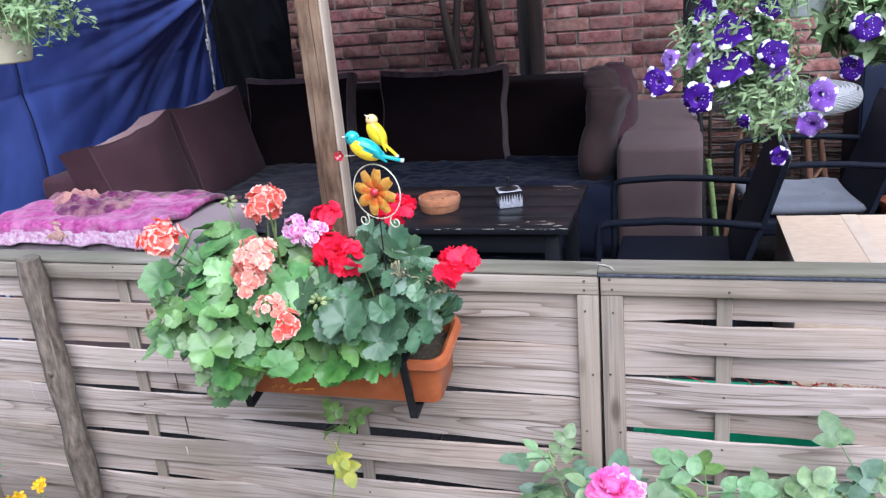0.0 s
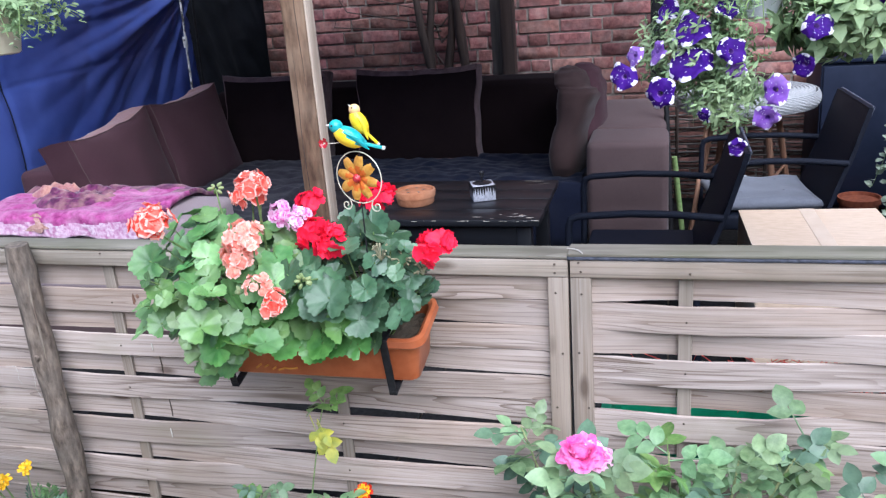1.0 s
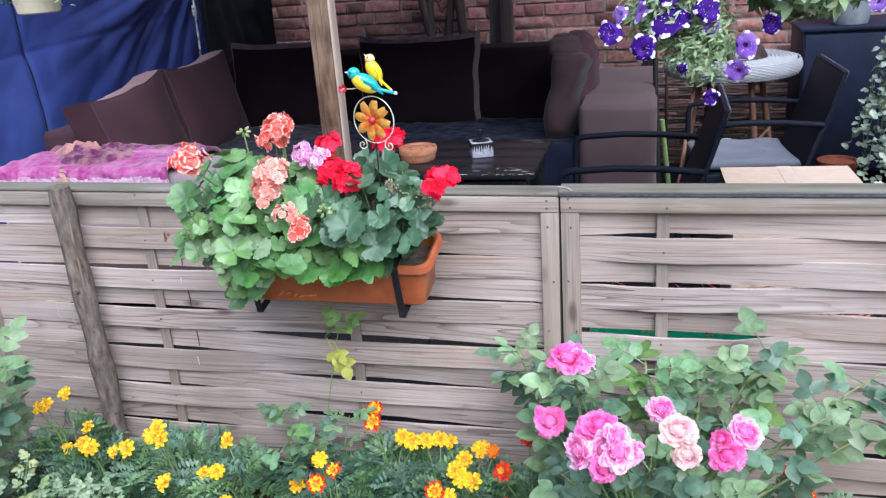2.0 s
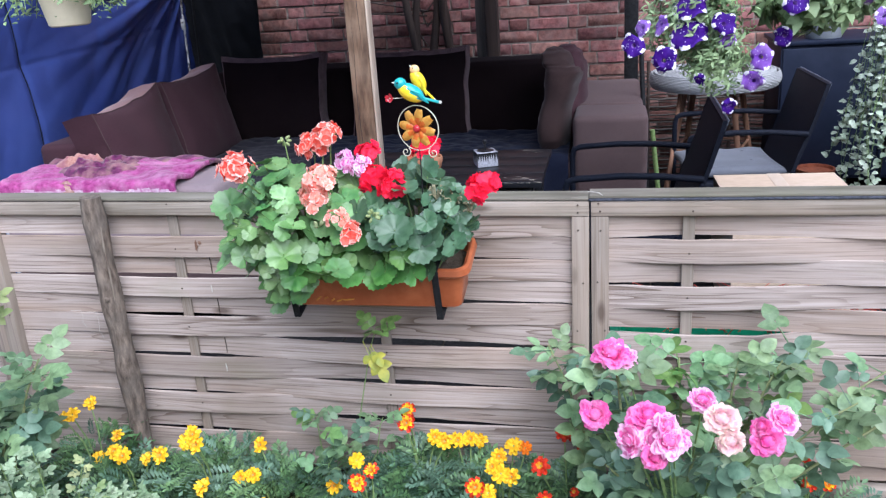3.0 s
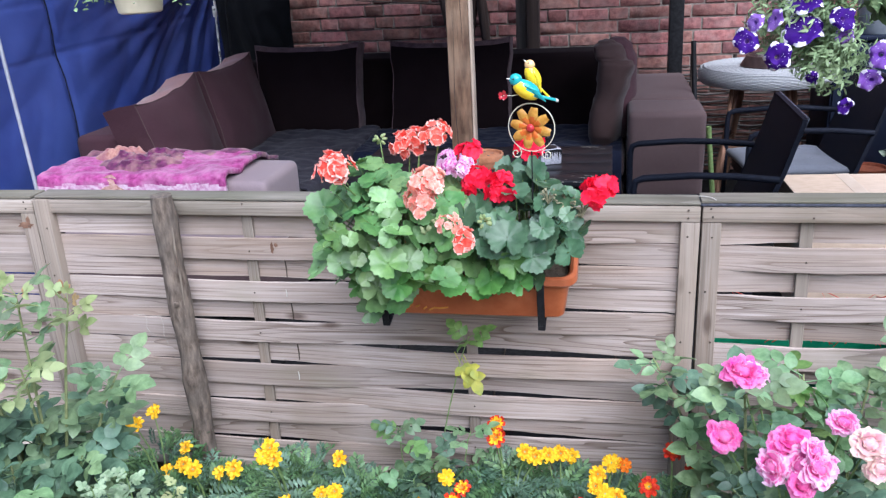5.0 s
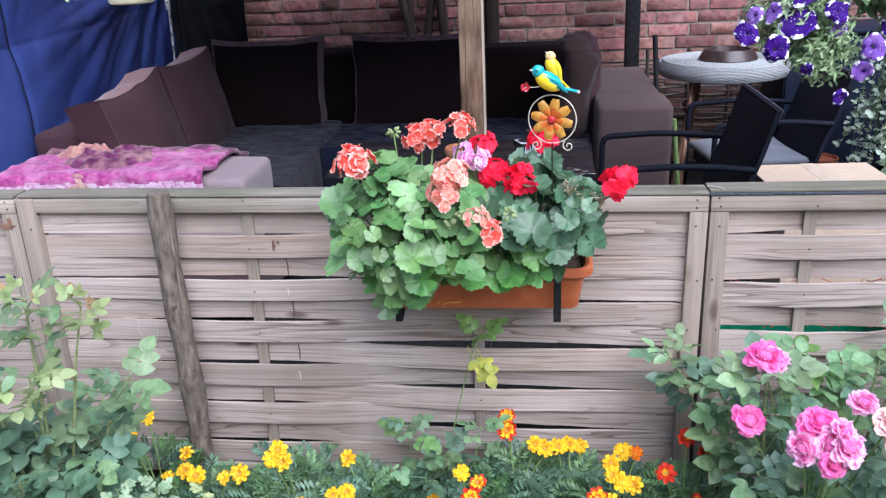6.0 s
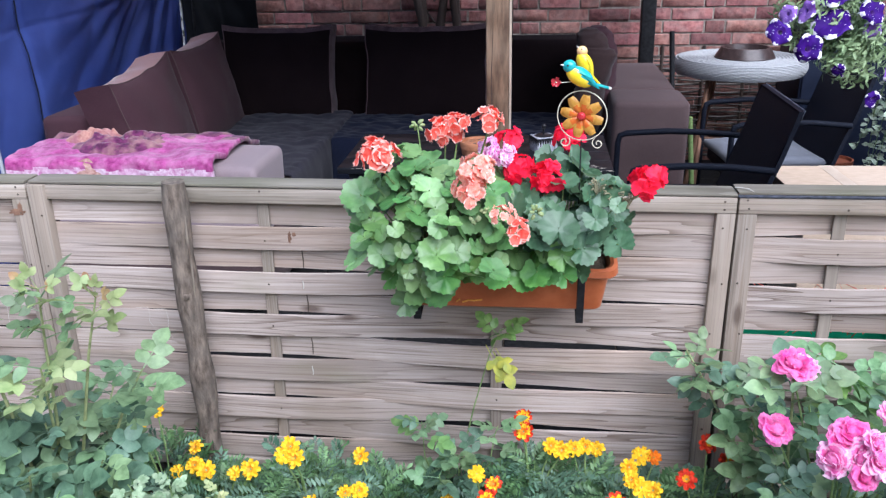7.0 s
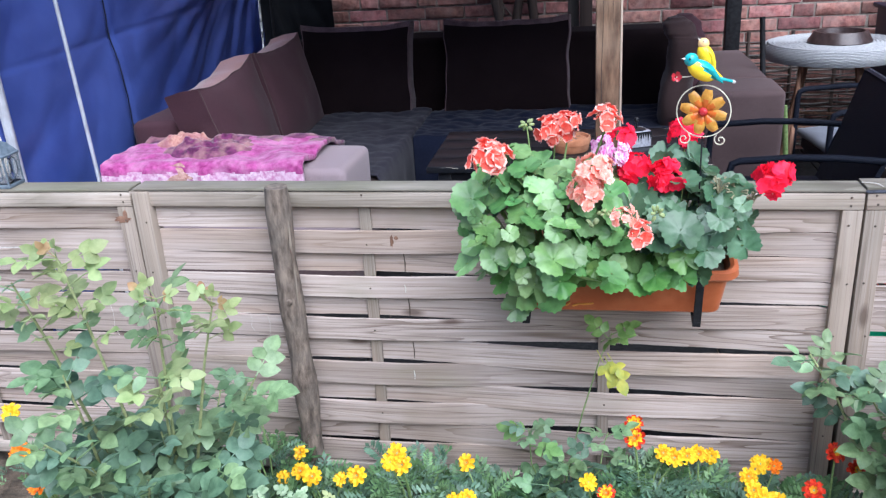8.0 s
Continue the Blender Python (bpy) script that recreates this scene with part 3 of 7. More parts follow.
def pillow(w, h, t, seed=0, n=16, edge=0.5):
    """A stuffed cushion, w by h, t thick, in its own xz plane, base at z = 0."""
    verts, faces = [], []
    for s in (-1, 1):
        k = len(verts)
        for j in range(n + 1):
            for i in range(n + 1):
                u, v = 2 * i / n - 1, 2 * j / n - 1
                u, v = math.copysign(abs(u) ** 0.8, u), math.copysign(abs(v) ** 0.8, v)
                bulge = max(0.0, (1 - abs(u) ** 3.5)) ** 0.5 * max(0.0, (1 - abs(v) ** 3.5)) ** 0.5
                pull = 1 - 0.07 * (1 - abs(u) ** 2) * abs(v) ** 4
                side = 1 - 0.05 * (1 - abs(v) ** 2) * abs(u) ** 4
                wr = noise.noise(Vector((u * 2.1 + seed, v * 2.1, s * 3 + seed))) * 0.016 + noise.noise(Vector((u * 6 + seed, v * 6, s * 3 + seed))) * 0.004
                y = s * t / 2 * (edge + (1 - edge) * bulge) + wr * bulge
                verts.append((u * w / 2 * side, y, h / 2 + v * h / 2 * pull + 0.012 * noise.noise(Vector((u * 2 + seed, 4, seed)))))
        for j in range(n):
            for i in range(n):
                a = k + j * (n + 1) + i
                q = (a, a + 1, a + n + 2, a + n + 1)
                faces.append(q if s < 0 else q[::-1])
    m = (n + 1) * (n + 1)
    rim = [i for i in range(n)] + [n + j * (n + 1) for j in range(n)] + [n * (n + 1) + n - i for i in range(n)] + [(n - j) * (n + 1) for j in range(n)]
    k = len(verts)
    mids = [(Vector(verts[i]) + Vector(verts[i + m])) / 2 for i in rim]
    c = Vector((0, 0, h / 2))
    verts += [tuple(q + (q - c).normalized() * 0.012) for q in mids]
    for e in range(len(rim)):
        f = (e + 1) % len(rim)
        faces += [(rim[f], rim[e], k + e, k + f), (k + f, k + e, rim[e] + m, rim[f] + m)]
    return verts, faces


def align(at, normal, spin=0.0, scale=1.0):
    """A pose whose local z points along normal."""
    q = Vector(normal).normalized().to_track_quat("Z", "Y").to_matrix().to_4x4()
    return Matrix.Translation(at) @ q @ Matrix.Rotation(spin, 4, "Z") @ Matrix.Scale(scale, 4)


FLOOR = 0.15

# ---- ground, terrace, wall, roof ----
rng = random.Random(7)


def ground_height(x, y):
    return 0.05 + 0.02 * noise.noise(Vector((x * 2.3, y * 2.3, 0))) + 0.008 * noise.noise(Vector((x * 11, y * 11, 4)))


g = Geo()
g.add(*sheet(lambda u, v: (-4 + 8 * u, -1.0 + 1.2 * v, ground_height(-4 + 8 * u, -1.0 + 1.2 * v)), 120, 22), 0)
solo("ground", g, "soil", "dark crumbly soil of the flower bed", "ground", kind="structure")
g = Geo()
R = 400
g.add([(-R, -R, 0.0), (R, -R, 0.0), (R, R, 0.0), (-R, R, 0.0)], [(0, 1, 2, 3)])
# Unseen ground before the bed, added pale as a reflector for the fence.
solo("ground_far", g, "gravel", "unseen ground to the horizon, pale to bounce light onto the fence", "ground", kind="structure")

floor = solo("floor", Geo().add(*rbox((-3.0, 0.10, 0.02), (3.2, 3.36, FLOOR - 0.012), 0)), "soil", "dark sandy bed of the terrace floor", "floor", kind="structure")

wall = solo("wall_north", Geo().add(*rbox((-3.2, 3.362, 0.0), (3.4, 3.60, 3.2), 0)), "mortar", "old red brick wall with pale mortar joints", "wall", kind="structure")
# Roof out of view, implied by the posts; extent tuned to shade the terrace.
roof = solo("ceiling", Geo().add(*rbox((-2.30, 1.05, 1.95), (-0.80, 2.84, 2.01), 0)).add(*rbox((-0.80, 1.05, 1.95), (0.42, 2.70, 2.01), 0)), "roof", "unseen terrace roof, its edges set to shade the sofa and wall", "ceiling", kind="structure")
solo("wall_east", Geo().add(*rbox((3.1, 0.4, 0.0), (3.3, 3.36, 2.6), 0.0)), "mortar", "plain grey side wall closing the terrace", "wall", kind="structure")
house = solo("wall_west", Geo().add(*rbox((-6.2, -1.0, 0.0), (-6.0, 9.0, 4.5), 0.0)), "plaster", "pale plaster wall of the neighbouring house", "wall", kind="structure")

solo("roof_beam", Geo().add(*rbox((-2.7, 0.06, 2.121), (1.9, 0.54, 2.20), 0.004)), "roof", "dark roof beam that carries the hanging pots", "beam", kind="structure")
solo("beam_post", Geo().add(*rbox((1.82, 0.30, FLOOR), (1.9, 0.38, 2.119), 0.004)), "roof", "dark post under the roof beam", "post", kind="structure")

# Added out of view: its height sets how much low sky is blocked.
solo("wall_south", Geo().add(*rbox((-9.0, -6.0, 0.0), (9.0, -5.7, 3.2), 0.0)), "brick", "unseen brick wall added to block low sky light", "wall", kind="structure")

# ---- fence ----
NS, PITCH, Z0 = 12, 0.0640, 0.903


def fence_panel(x0, x1, battens, label, seed, lean=0.0, lift=0.0, slipped=(), snug=0.0, tall=False, snug_from=0):
    r = random.Random(seed)
    p = thing("fence", label, "fence", ((x0 + x1) / 2, 0.02, 0.12), group="fence sections")
    off = Matrix.Translation((-(x0 + x1) / 2, -0.02, -0.12))
    p.matrix_world = pose((x0 + x1) / 2, 0.02, 0.12 + lift, 0, lean, 0)

    def put(name, geo, mat, lab=""):
        return part(name, geo, mat, p, lab, off)

    put("top_rail", Geo().add(*rbox((x0 + 0.002, -0.002, 0.9035), (x1 - 0.002, 0.042, 0.944), 0.003)), "rail")
    put("bottom_rail", Geo().add(*rbox((x0 + 0.002, 0.002, 0.095), (x1 - 0.002, 0.040, 0.128), 0.003)), "rail")
    for a, b in ((x0 + 0.002, x0 + 0.047), (x1 - 0.047, x1 - 0.002)):
        lap = tall and a < x0 + 0.01
        put("stile", Geo().add(*rbox((a, -0.012 if lap else -0.001, 0.03), (b, 0.041, 0.9445 if lap else 0.9030), 0.003)), "stile")
    for b in battens:
        put("batten", Geo().add(*rbox((b - 0.015, 0.0165, 0.1285), (b + 0.015, 0.0250, 0.9030), 0.0015, 1)), "stile")
    edges = [x0 + 0.045] + list(battens) + [x1 - 0.045]
    for k in range(NS):
        zc = Z0 - PITCH * (k + 0.5)
        sag, tilt, hgt = r.uniform(-0.004, 0.004), r.uniform(-0.003, 0.003), PITCH * (r.uniform(0.955, 0.985) if r.random() < 0.78 else r.uniform(0.915, 0.945)) + (snug if k >= snug_from else 0.0)
        slip, slip_end = dict((q[0], q[1:]) for q in slipped).get(k, (0.0, 99.0))
        first = -1 if k % 2 else 1
        bow = [r.uniform(-0.0035, 0.0035) for _ in edges]

        def line(x):
            for i in range(len(edges) - 1):
                if edges[i] <= x <= edges[i + 1]:
                    t = (x - edges[i]) / (edges[i + 1] - edges[i])
                    s = t * t * (3 - 2 * t)
                    a = 0 if i == 0 else first * (-1) ** (i - 1)
                    b = 0 if i + 1 == len(edges) - 1 else first * (-1) ** i
                    return 0.021 + 0.0125 * (a + (b - a) * s) + 0.0006 * (k % 2), bow[i] + (bow[i + 1] - bow[i]) * s + 0.0015 * (a + (b - a) * s)
            return 0.021, 0

        n, verts, faces = 72, [], []
        for i in range(n + 1):
            x = edges[0] + (edges[-1] - edges[0]) * i / n
            u = i / n * 2 - 1
            y, dz = line(x)
            z = zc + sag * (1 - u * u) + tilt * u + dz + slip * min(1.0, max(0.0, (slip_end - x) / 0.12))
            rag = 0.0014 * noise.noise(Vector((x * 14, k * 3.1 + seed, 0))) + 0.0007 * noise.noise(Vector((x * 55, k * 5.3 + seed, 3)))
            h = hgt / 2 + rag
            for dy, s in ((-0.0035, -1), (-0.0035, 1), (0.0035, 1), (0.0035, -1)):
                verts.append((x, y + dy, z + s * (h - (0.0008 if dy < 0 else 0))))
        for i in range(n):
            for q in range(4):
                a, b = i * 4 + q, i * 4 + (q + 1) % 4
                faces.append((a, a + 4, b + 4, b))
        faces += [(0, 1, 2, 3), (n * 4 + 3, n * 4 + 2, n * 4 + 1, n * 4)]
        put("slat", Geo().add(verts, faces), "slat")
        for b in battens:
            y, dz = line(b)
            if y < 0.015 and r.random() < 0.8:
                nail = part("nail", NAIL, "nail", p, "", off @ pose(b + r.uniform(-0.004, 0.004), y - 0.0036, zc + sag * 0.5 + r.uniform(-0.008, 0.008), 90))
    for b in [x0 + 0.026, x1 - 0.026, *battens]:
        for z in (0.915, 0.935):
            if r.random() < 0.75:
                part("nail", NAIL, "nail", p, "", off @ pose(b + r.uniform(-0.012, 0.012), -0.0026, z + r.uniform(-0.004, 0.004), 90))
    for b in (x0 + 0.026, x1 - 0.026):
        for z in (0.865, 0.72, 0.584, 0.3):
            part("nail", NAIL, "nail", p, "", off @ pose(b + r.uniform(-0.012, 0.012), -0.0126 if tall and b < x0 + 0.05 else -0.0016, z + r.uniform(-0.004, 0.004), 90))
    return p


NAIL = Geo().add(*lathe([(0.0, 0.0012), (0.0022, 0.0010), (0.0028, 0.0), (0.0026, -0.001)], 8)).mesh("nail", mats_of("nail"))


def cap_board(parent, x0, x1, z):
    vs, fs = rbox((x0, -0.0035, z), (x1, 0.066, z + 0.007), 0.002)
    return part("cap", Geo().add(vs, fs), "cap", parent, "flat greenish weathered cap board", Matrix.Translation((-(x0 + x1) / 2, -0.02, -0.12)))


panel = fence_panel(-1.8, 0.0, (-1.18, -0.575), "weathered grey woven lath fence section with warped slats", 3, 0.48, 0.0075, ((3, 0.002, 99.0), (6, -0.001, 99.0)), 0.0045, True, 6)
cap_board(panel, -1.797, -0.003, 0.9465)
off_ = Matrix.Translation((0.9, -0.02, -0.12))


def stain(parent, x, y, z, w, h, seed, m):
    """A flat rusty blotch with a ragged outline."""
    r = random.Random(seed)
    ring_ = []
    for i in range(22):
        a = i / 22 * 2 * math.pi
        q = 0.55 + 0.45 * abs(noise.noise(Vector((math.cos(a) * 1.7 + seed, math.sin(a) * 1.7, seed)))) * 2
        ring_.append((x + w * q * math.cos(a), y, z + h * q * math.sin(a)))
    part("stain", Geo().add([(x, y - 0.0003, z)] + ring_, [(0, 1 + (i + 1) % 22, 1 + i) for i in range(22)]), "rust", parent, "rusty brown stain", m)


stain(panel, -1.112, 0.0050, Z0 - PITCH * 1.42, 0.006, 0.020, 3, off_)
stain(panel, -1.100, 0.0051, Z0 - PITCH * 1.30, 0.007, 0.007, 5, off_)
for k, y, mat, lab, ln_ in ((3, 0.0052, "straw", "frayed pale twine", 0.022), (7, 0.0052, "straw", "frayed pale twine", 0.026), (2, 0.0270, "nail", "dark rusty wire", 0.05), (4, 0.0270, "nail", "dark rusty wire", 0.05), (6, 0.0270, "nail", "dark rusty wire", 0.05)):
    zc = Z0 - PITCH * (k + 0.5)
    x = -1.092 + 0.002 * k
    part("twine" if mat == "straw" else "wire", Geo().add(*tube([(x, y, zc + ln_ / 2), (x + 0.002, y - 0.0008, zc), (x + 0.001, y, zc - ln_ / 2)], [0.0014, 0.0018, 0.0012], 6)), mat, panel, lab, off_)
panel = fence_panel(-3.6, -1.8, (-3.0, -2.4), "weathered grey woven lath fence section beside the rose bush", 9, 0.0, 0.014, (), 0.0012)
cap_board(panel, -3.6, -1.803, 0.946)
stain(panel, -1.836, -0.0020, 0.868, 0.030, 0.012, 8, Matrix.Translation((2.7, -0.02, -0.12)))
stain(panel, -1.826, -0.0021, 0.876, 0.008, 0.022, 9, Matrix.Translation((2.7, -0.02, -0.12)))
for x, z, ln_ in ((-1.55, 0.60, 0.055), (-1.50, 0.596, 0.085), (-1.96, 0.62, 0.10)):
    pts = [(x, -0.006, z), (x + 0.035, -0.008, z + 0.003), (x + 0.040, -0.010, z - 0.3 * ln_), (x + 0.034, -0.008, z - 0.7 * ln_), (x + 0.043, -0.007, z - ln_)]
    part("twine", Geo().add(*tube(pts, 0.0006, 5, False)), "straw", panel, "frayed pale twine", Matrix.Translation((2.7, -0.02, -0.12)))
panel = fence_panel(0.007, 1.8, (0.253, 0.9, 1.55), "weathered grey woven lath fence section capped with felt", 5, 0.0, 0.0, ((5, -0.013, 0.55), (6, -0.004, 99.0), (7, 0.008, 99.0), (8, 0.004, 99.0)), 0.0026)
cap_board(panel, 0.003, 1.8, 0.952)
part("felt_strip", Geo().add(*rbox((0.0, -0.005, 0.9448), (1.8, 0.064, 0.9515), 0.002)), "felt", panel, "dark blue-black roofing felt", Matrix.Translation((-0.9, -0.02, -0.12)))

# rough branch post standing before the fence
g = Geo()
pts = [(-1.374 + 0.005 * t - 0.004 * math.sin(t * 7), -0.048 + 0.004 * math.sin(t * 5), 0.985 - 0.95 * t) for t in [i / 14 for i in range(15)]]
vs, fs = tube(pts, [0.031 + 0.003 * math.sin(i * 1.7) for i in range(15)], 12)
vs = [v + (v - Vector(pts[min(i // 12, 14)])) * 0.22 * noise.noise(Vector(v) * 28) for i, v in enumerate(vs)]
g.add(vs, fs)
branch = solo("fence_post", g, "bark", "rough round branch post with peeling bark", "post", sharp=60)
g = Geo()
vs, fs = tube([(-1.346, -0.068, 0.90), (-1.346, -0.074, 0.84), (-1.344, -0.074, 0.76), (-1.347, -0.073, 0.68)], [0.001, 0.0035, 0.003, 0.001], 6)
part("bark_strip", g.add(vs, fs), "stile", branch, "split pale strip of wood")
g = Geo().add(*lathe([(0, 0.004), (0.006, 0.003), (0.009, -0.002)], 8))
part("knot", g, "bark", branch, "", pose(-1.368, -0.081, 0.683, 90))

# pergola post on the fence line
g = Geo()
vs, fs = rbox((-0.597, 0.010, 0.9586), (-0.543, 0.058, 2.12), 0.006, 2)
g.add(vs, fs)
post = solo("pergola_post", g, "post", "brown weathered square timber post, its lit side painted pale", "post")
# Thin pale strip stands in for the light on the post's right side.
part("sapwood_edge", Geo().add(*rbox((-0.5432, 0.014, 0.9592), (-0.538, 0.056, 2.119), 0.002, 2)), "sapwood", post, "pale strip painted for the lit side of the post")
r = random.Random(77)
g = Geo()
for k in range(2):
    x, z = -0.582 + 0.021 * k, 1.0 + 0.33 * k
    pts = [(x + 0.002 * math.sin(i * 1.3 + k), 0.0098, z + i * 0.06) for i in range(8)]
    g.add(*tube(pts, [0.0002, 0.0006, 0.0009, 0.0008, 0.0009, 0.0006, 0.0005, 0.0002], 5))
part("drying_crack", g, "dark_wood", post, "dark drying cracks")

# ---- plantbox and its bracket ----
box = thing("window_box", "terracotta-coloured plastic flower box hung on the fence", "planter", (-0.544, -0.073, 0.7125))
box.rotation_euler.x = radians(13)
box.scale = (0.99, 1.0, 1.11)
g = Geo()
g.add(*loft([(0.226, 0.056, 0.02, 0.0), (0.232, 0.062, 0.022, 0.006), (0.246, 0.070, 0.026, 0.098), (0.260, 0.083, 0.03, 0.098), (0.264, 0.087, 0.032, 0.104),
             (0.262, 0.085, 0.032, 0.118), (0.254, 0.077, 0.03, 0.121), (0.246, 0.069, 0.026, 0.116), (0.240, 0.063, 0.024, 0.085)]))
part("body", g, "planter", box)
g = Geo()
g.add(*sheet(lambda u, v: ((u - 0.5) * 0.478, (v - 0.5) * 0.126, 0.088 + 0.008 * noise.noise(Vector((u * 20, v * 6, 1)))), 24, 8))
part("soil", g, "soil", box)
for x in (0.178, -0.212):
    g = Geo()
    g.add(*rbox((x - 0.009, -0.0935, 0.0), (x + 0.009, -0.0895, 0.122), 0.001, 1))
    g.add(*rbox((x - 0.009, -0.0935, 0.1225), (x + 0.009, 0.082, 0.1262), 0.001, 1))
    g.add(*rbox((x - 0.009, -0.088, -0.012), (x + 0.009, 0.082, -0.007), 0.001, 1))
    g.add(*rbox((x - 0.009, -0.0935, -0.012), (x + 0.009, -0.0885, 0.0), 0.001, 1))
    part("bracket", g, "black_steel", box, "black flat steel bracket")
g = Geo()
for k in range(6):
    a = k * 0.9
    g.add(*tube([(-0.16 + 0.018 * k + 0.006 * math.sin(a), -0.0665, 0.022 + 0.004 * math.sin(2 * a)), (-0.145 + 0.018 * k, -0.067, 0.028 + 0.005 * math.cos(a))], 0.0022, 5))
part("print", g, "worn_gilt", box, "worn yellow printed ornament")

# ---- leaves and flowers shared by the plants ----


def geranium_leaf(seed):
    """A round crenate leaf, radius 1, pleated along its veins, cupped, notched where the stalk meets it."""
    r = random.Random(seed)
    n, verts, faces = 71, [(0, -0.12, -0.12)], []
    ph = r.uniform(0, 6)
    for ring, rad in ((1, 0.30), (2, 0.58), (3, 0.84), (4, 1.0)):
        for k in range(n):
            f = k / (n - 1)
            a = 2 * math.pi * f * 0.985 + 0.05 - math.pi / 2
            notch = 1 - 0.50 * math.exp(-(min(f, 1 - f) / 0.035) ** 2)
            lobe = 1 + 0.050 * (ring / 4) ** 2 * math.cos(f * 2 * math.pi * 6 + math.pi) + (0.050 * math.cos(f * 2 * math.pi * 18) if ring == 4 else 0)
            rr = rad * lobe * notch * (1 + 0.05 * math.sin(a + ph))
            z = 0.26 * rad ** 1.6 - 0.12 - 0.030 * rad * math.cos(f * 2 * math.pi * 6) + 0.06 * rad ** 2 * math.sin(f * 4 * math.pi + ph)
            z -= 0.30 * max(0, rad - 0.6) * (0.7 + 0.6 * math.sin(f * 9 + ph))
            verts.append((rr * math.cos(a), rr * math.sin(a), z))
    for k in range(n - 1):
        faces.append((0, 1 + k, 2 + k))
        for q in range(3):
            a = 1 + q * n + k
            faces.append((a, a + n, a + n + 1, a + 1))
    return verts, faces


def leaflet(length=1.0, width=0.5, fold=0.25, curl=0.15, seg=5):
    """A pointed oval leaf along y, folded along its rib."""
    verts, faces = [], []
    for i in range(seg + 1):
        t = i / seg
        w = width / 2 * math.sin(math.pi * min(1, t ** 0.8 * 0.98 + 0.02)) ** 0.75
        y, z = t * length, -curl * t * t * length
        verts += [(-w, y, z + fold * w), (0, y, z), (w, y, z + fold * w)]
    for i in range(seg):
        a = i * 3
        faces += [(a, a + 1, a + 4, a + 3), (a + 1, a + 2, a + 5, a + 4)]
    return verts, faces


def rose_leaf(seed, n=5):
    """A compound leaf along y, length 1."""
    r, g = random.Random(seed), Geo()
    g.add(*tube([(0, 0, 0), (0, 0.4, 0.03), (0.0, 0.62, 0.0)], [0.016, 0.012, 0.01], 4, False))
    spots = [(0.62, 0, 0.42)] + [(y, s, 0.36 - 0.05 * (0.5 - y)) for y in ((0.5, 0.26)[: (n - 1) // 2]) for s in (-1, 1)]
    for y, s, ln in spots:
        a = -s * math.radians(r.uniform(50, 68))
        m = Matrix.Translation((0, y, 0.02)) @ Matrix.Rotation(a, 4, "Z") @ Matrix.Rotation(r.uniform(-0.35, 0.2), 4, "X") @ Matrix.Rotation(r.uniform(-0.3, 0.3), 4, "Y")
        g.add(*leaflet(ln * r.uniform(0.9, 1.1), ln * 0.72, 0.22, 0.2), 0, m)
    return g


def petal_disc(n, r0, r1, lift, wide, ruffle, r, g, slot, segs=3, rim=None):
    """A ring of n rounded petals; rim: the slot of their outer edge."""
    for k in range(n):
        a = 2 * math.pi * (k + r.uniform(-0.15, 0.15)) / n
        verts, faces, slots = [], [], []
        for i in range(segs + 1):
            t = i / segs
            rr, w = r0 + (r1 - r0) * t * r.uniform(0.95, 1.05), wide * (0.35 + 0.65 * math.sin(math.pi * (0.15 + 0.62 * t)))
            z = lift * t + ruffle * r.uniform(-1, 1) * t
            for s in (-1, 0, 1):
                verts.append((rr * math.cos(a) - s * w * math.sin(a), rr * math.sin(a) + s * w * math.cos(a), z + ruffle * (0.5 if s else -0.3) * t))
        for i in range(segs):
            q = i * 3
            faces += [(q, q + 3, q + 4, q + 1), (q + 1, q + 4, q + 5, q + 2)]
            slots += [rim if rim is not None and i == segs - 1 else slot] * 2
        g.add(verts, faces, slots)


def geranium_head(radius, seed, florets=17, drop=0.0):
    """An umbel: its stalks, and a loose, lopsided dome of five-petalled florets."""
    r, g, florets_ = random.Random(seed), Geo(), []
    lean = Vector((r.uniform(-0.35, 0.35), r.uniform(-0.3, 0.3), 0))
    for k in range(florets):
        z = 1 - (k + 0.5) / florets * 1.15
        a = k * 2.39996 + r.uniform(-0.5, 0.5)
        s = math.sqrt(max(0, 1 - z * z))
        d = Vector((s * math.cos(a), s * math.sin(a), z * 0.75)) + lean * 0.4
        f = Geo()
        petal_disc(5, 0.04, 1.0, 0.14, 0.50, 0.15, r, f, 0, 4, 1)
        m = align(d * radius * r.uniform(0.55, 1.08), d + Vector((r.uniform(-0.5, 0.5), r.uniform(-0.5, 0.5), r.uniform(-0.1, 0.5))), r.uniform(0, 6), radius * r.uniform(0.40, 0.58) * (1 - drop))
        florets_.append(Geo().add(f.v, f.f, f.s, m))
        g.add(*tube([(0, 0, -radius * 0.7), d * radius * 0.7], 0.0011, 4, False))
    return g, florets_


def marigold(seed, mats):
    """A single ruffled bloom, radius 1, slots: outer, inner, centre."""
    r, g = random.Random(seed), Geo()
    petal_disc(8, 0.1, 1.10, 0.02, 0.30, 0.30, r, g, 0)
    petal_disc(7, 0.05, 0.82, 0.24, 0.25, 0.30, r, g, 1)
    petal_disc(6, 0.0, 0.40, 0.34, 0.16, 0.12, r, g, 2, 2)
    g.add(*lathe([(0.0, 0.1), (0.14, 0.08), (0.18, 0.0), (0.18, -0.1), (0.16, -0.5), (0.05, -0.75)], 8), 3)
    return g.mesh("marigold_bloom", mats_of(mats))


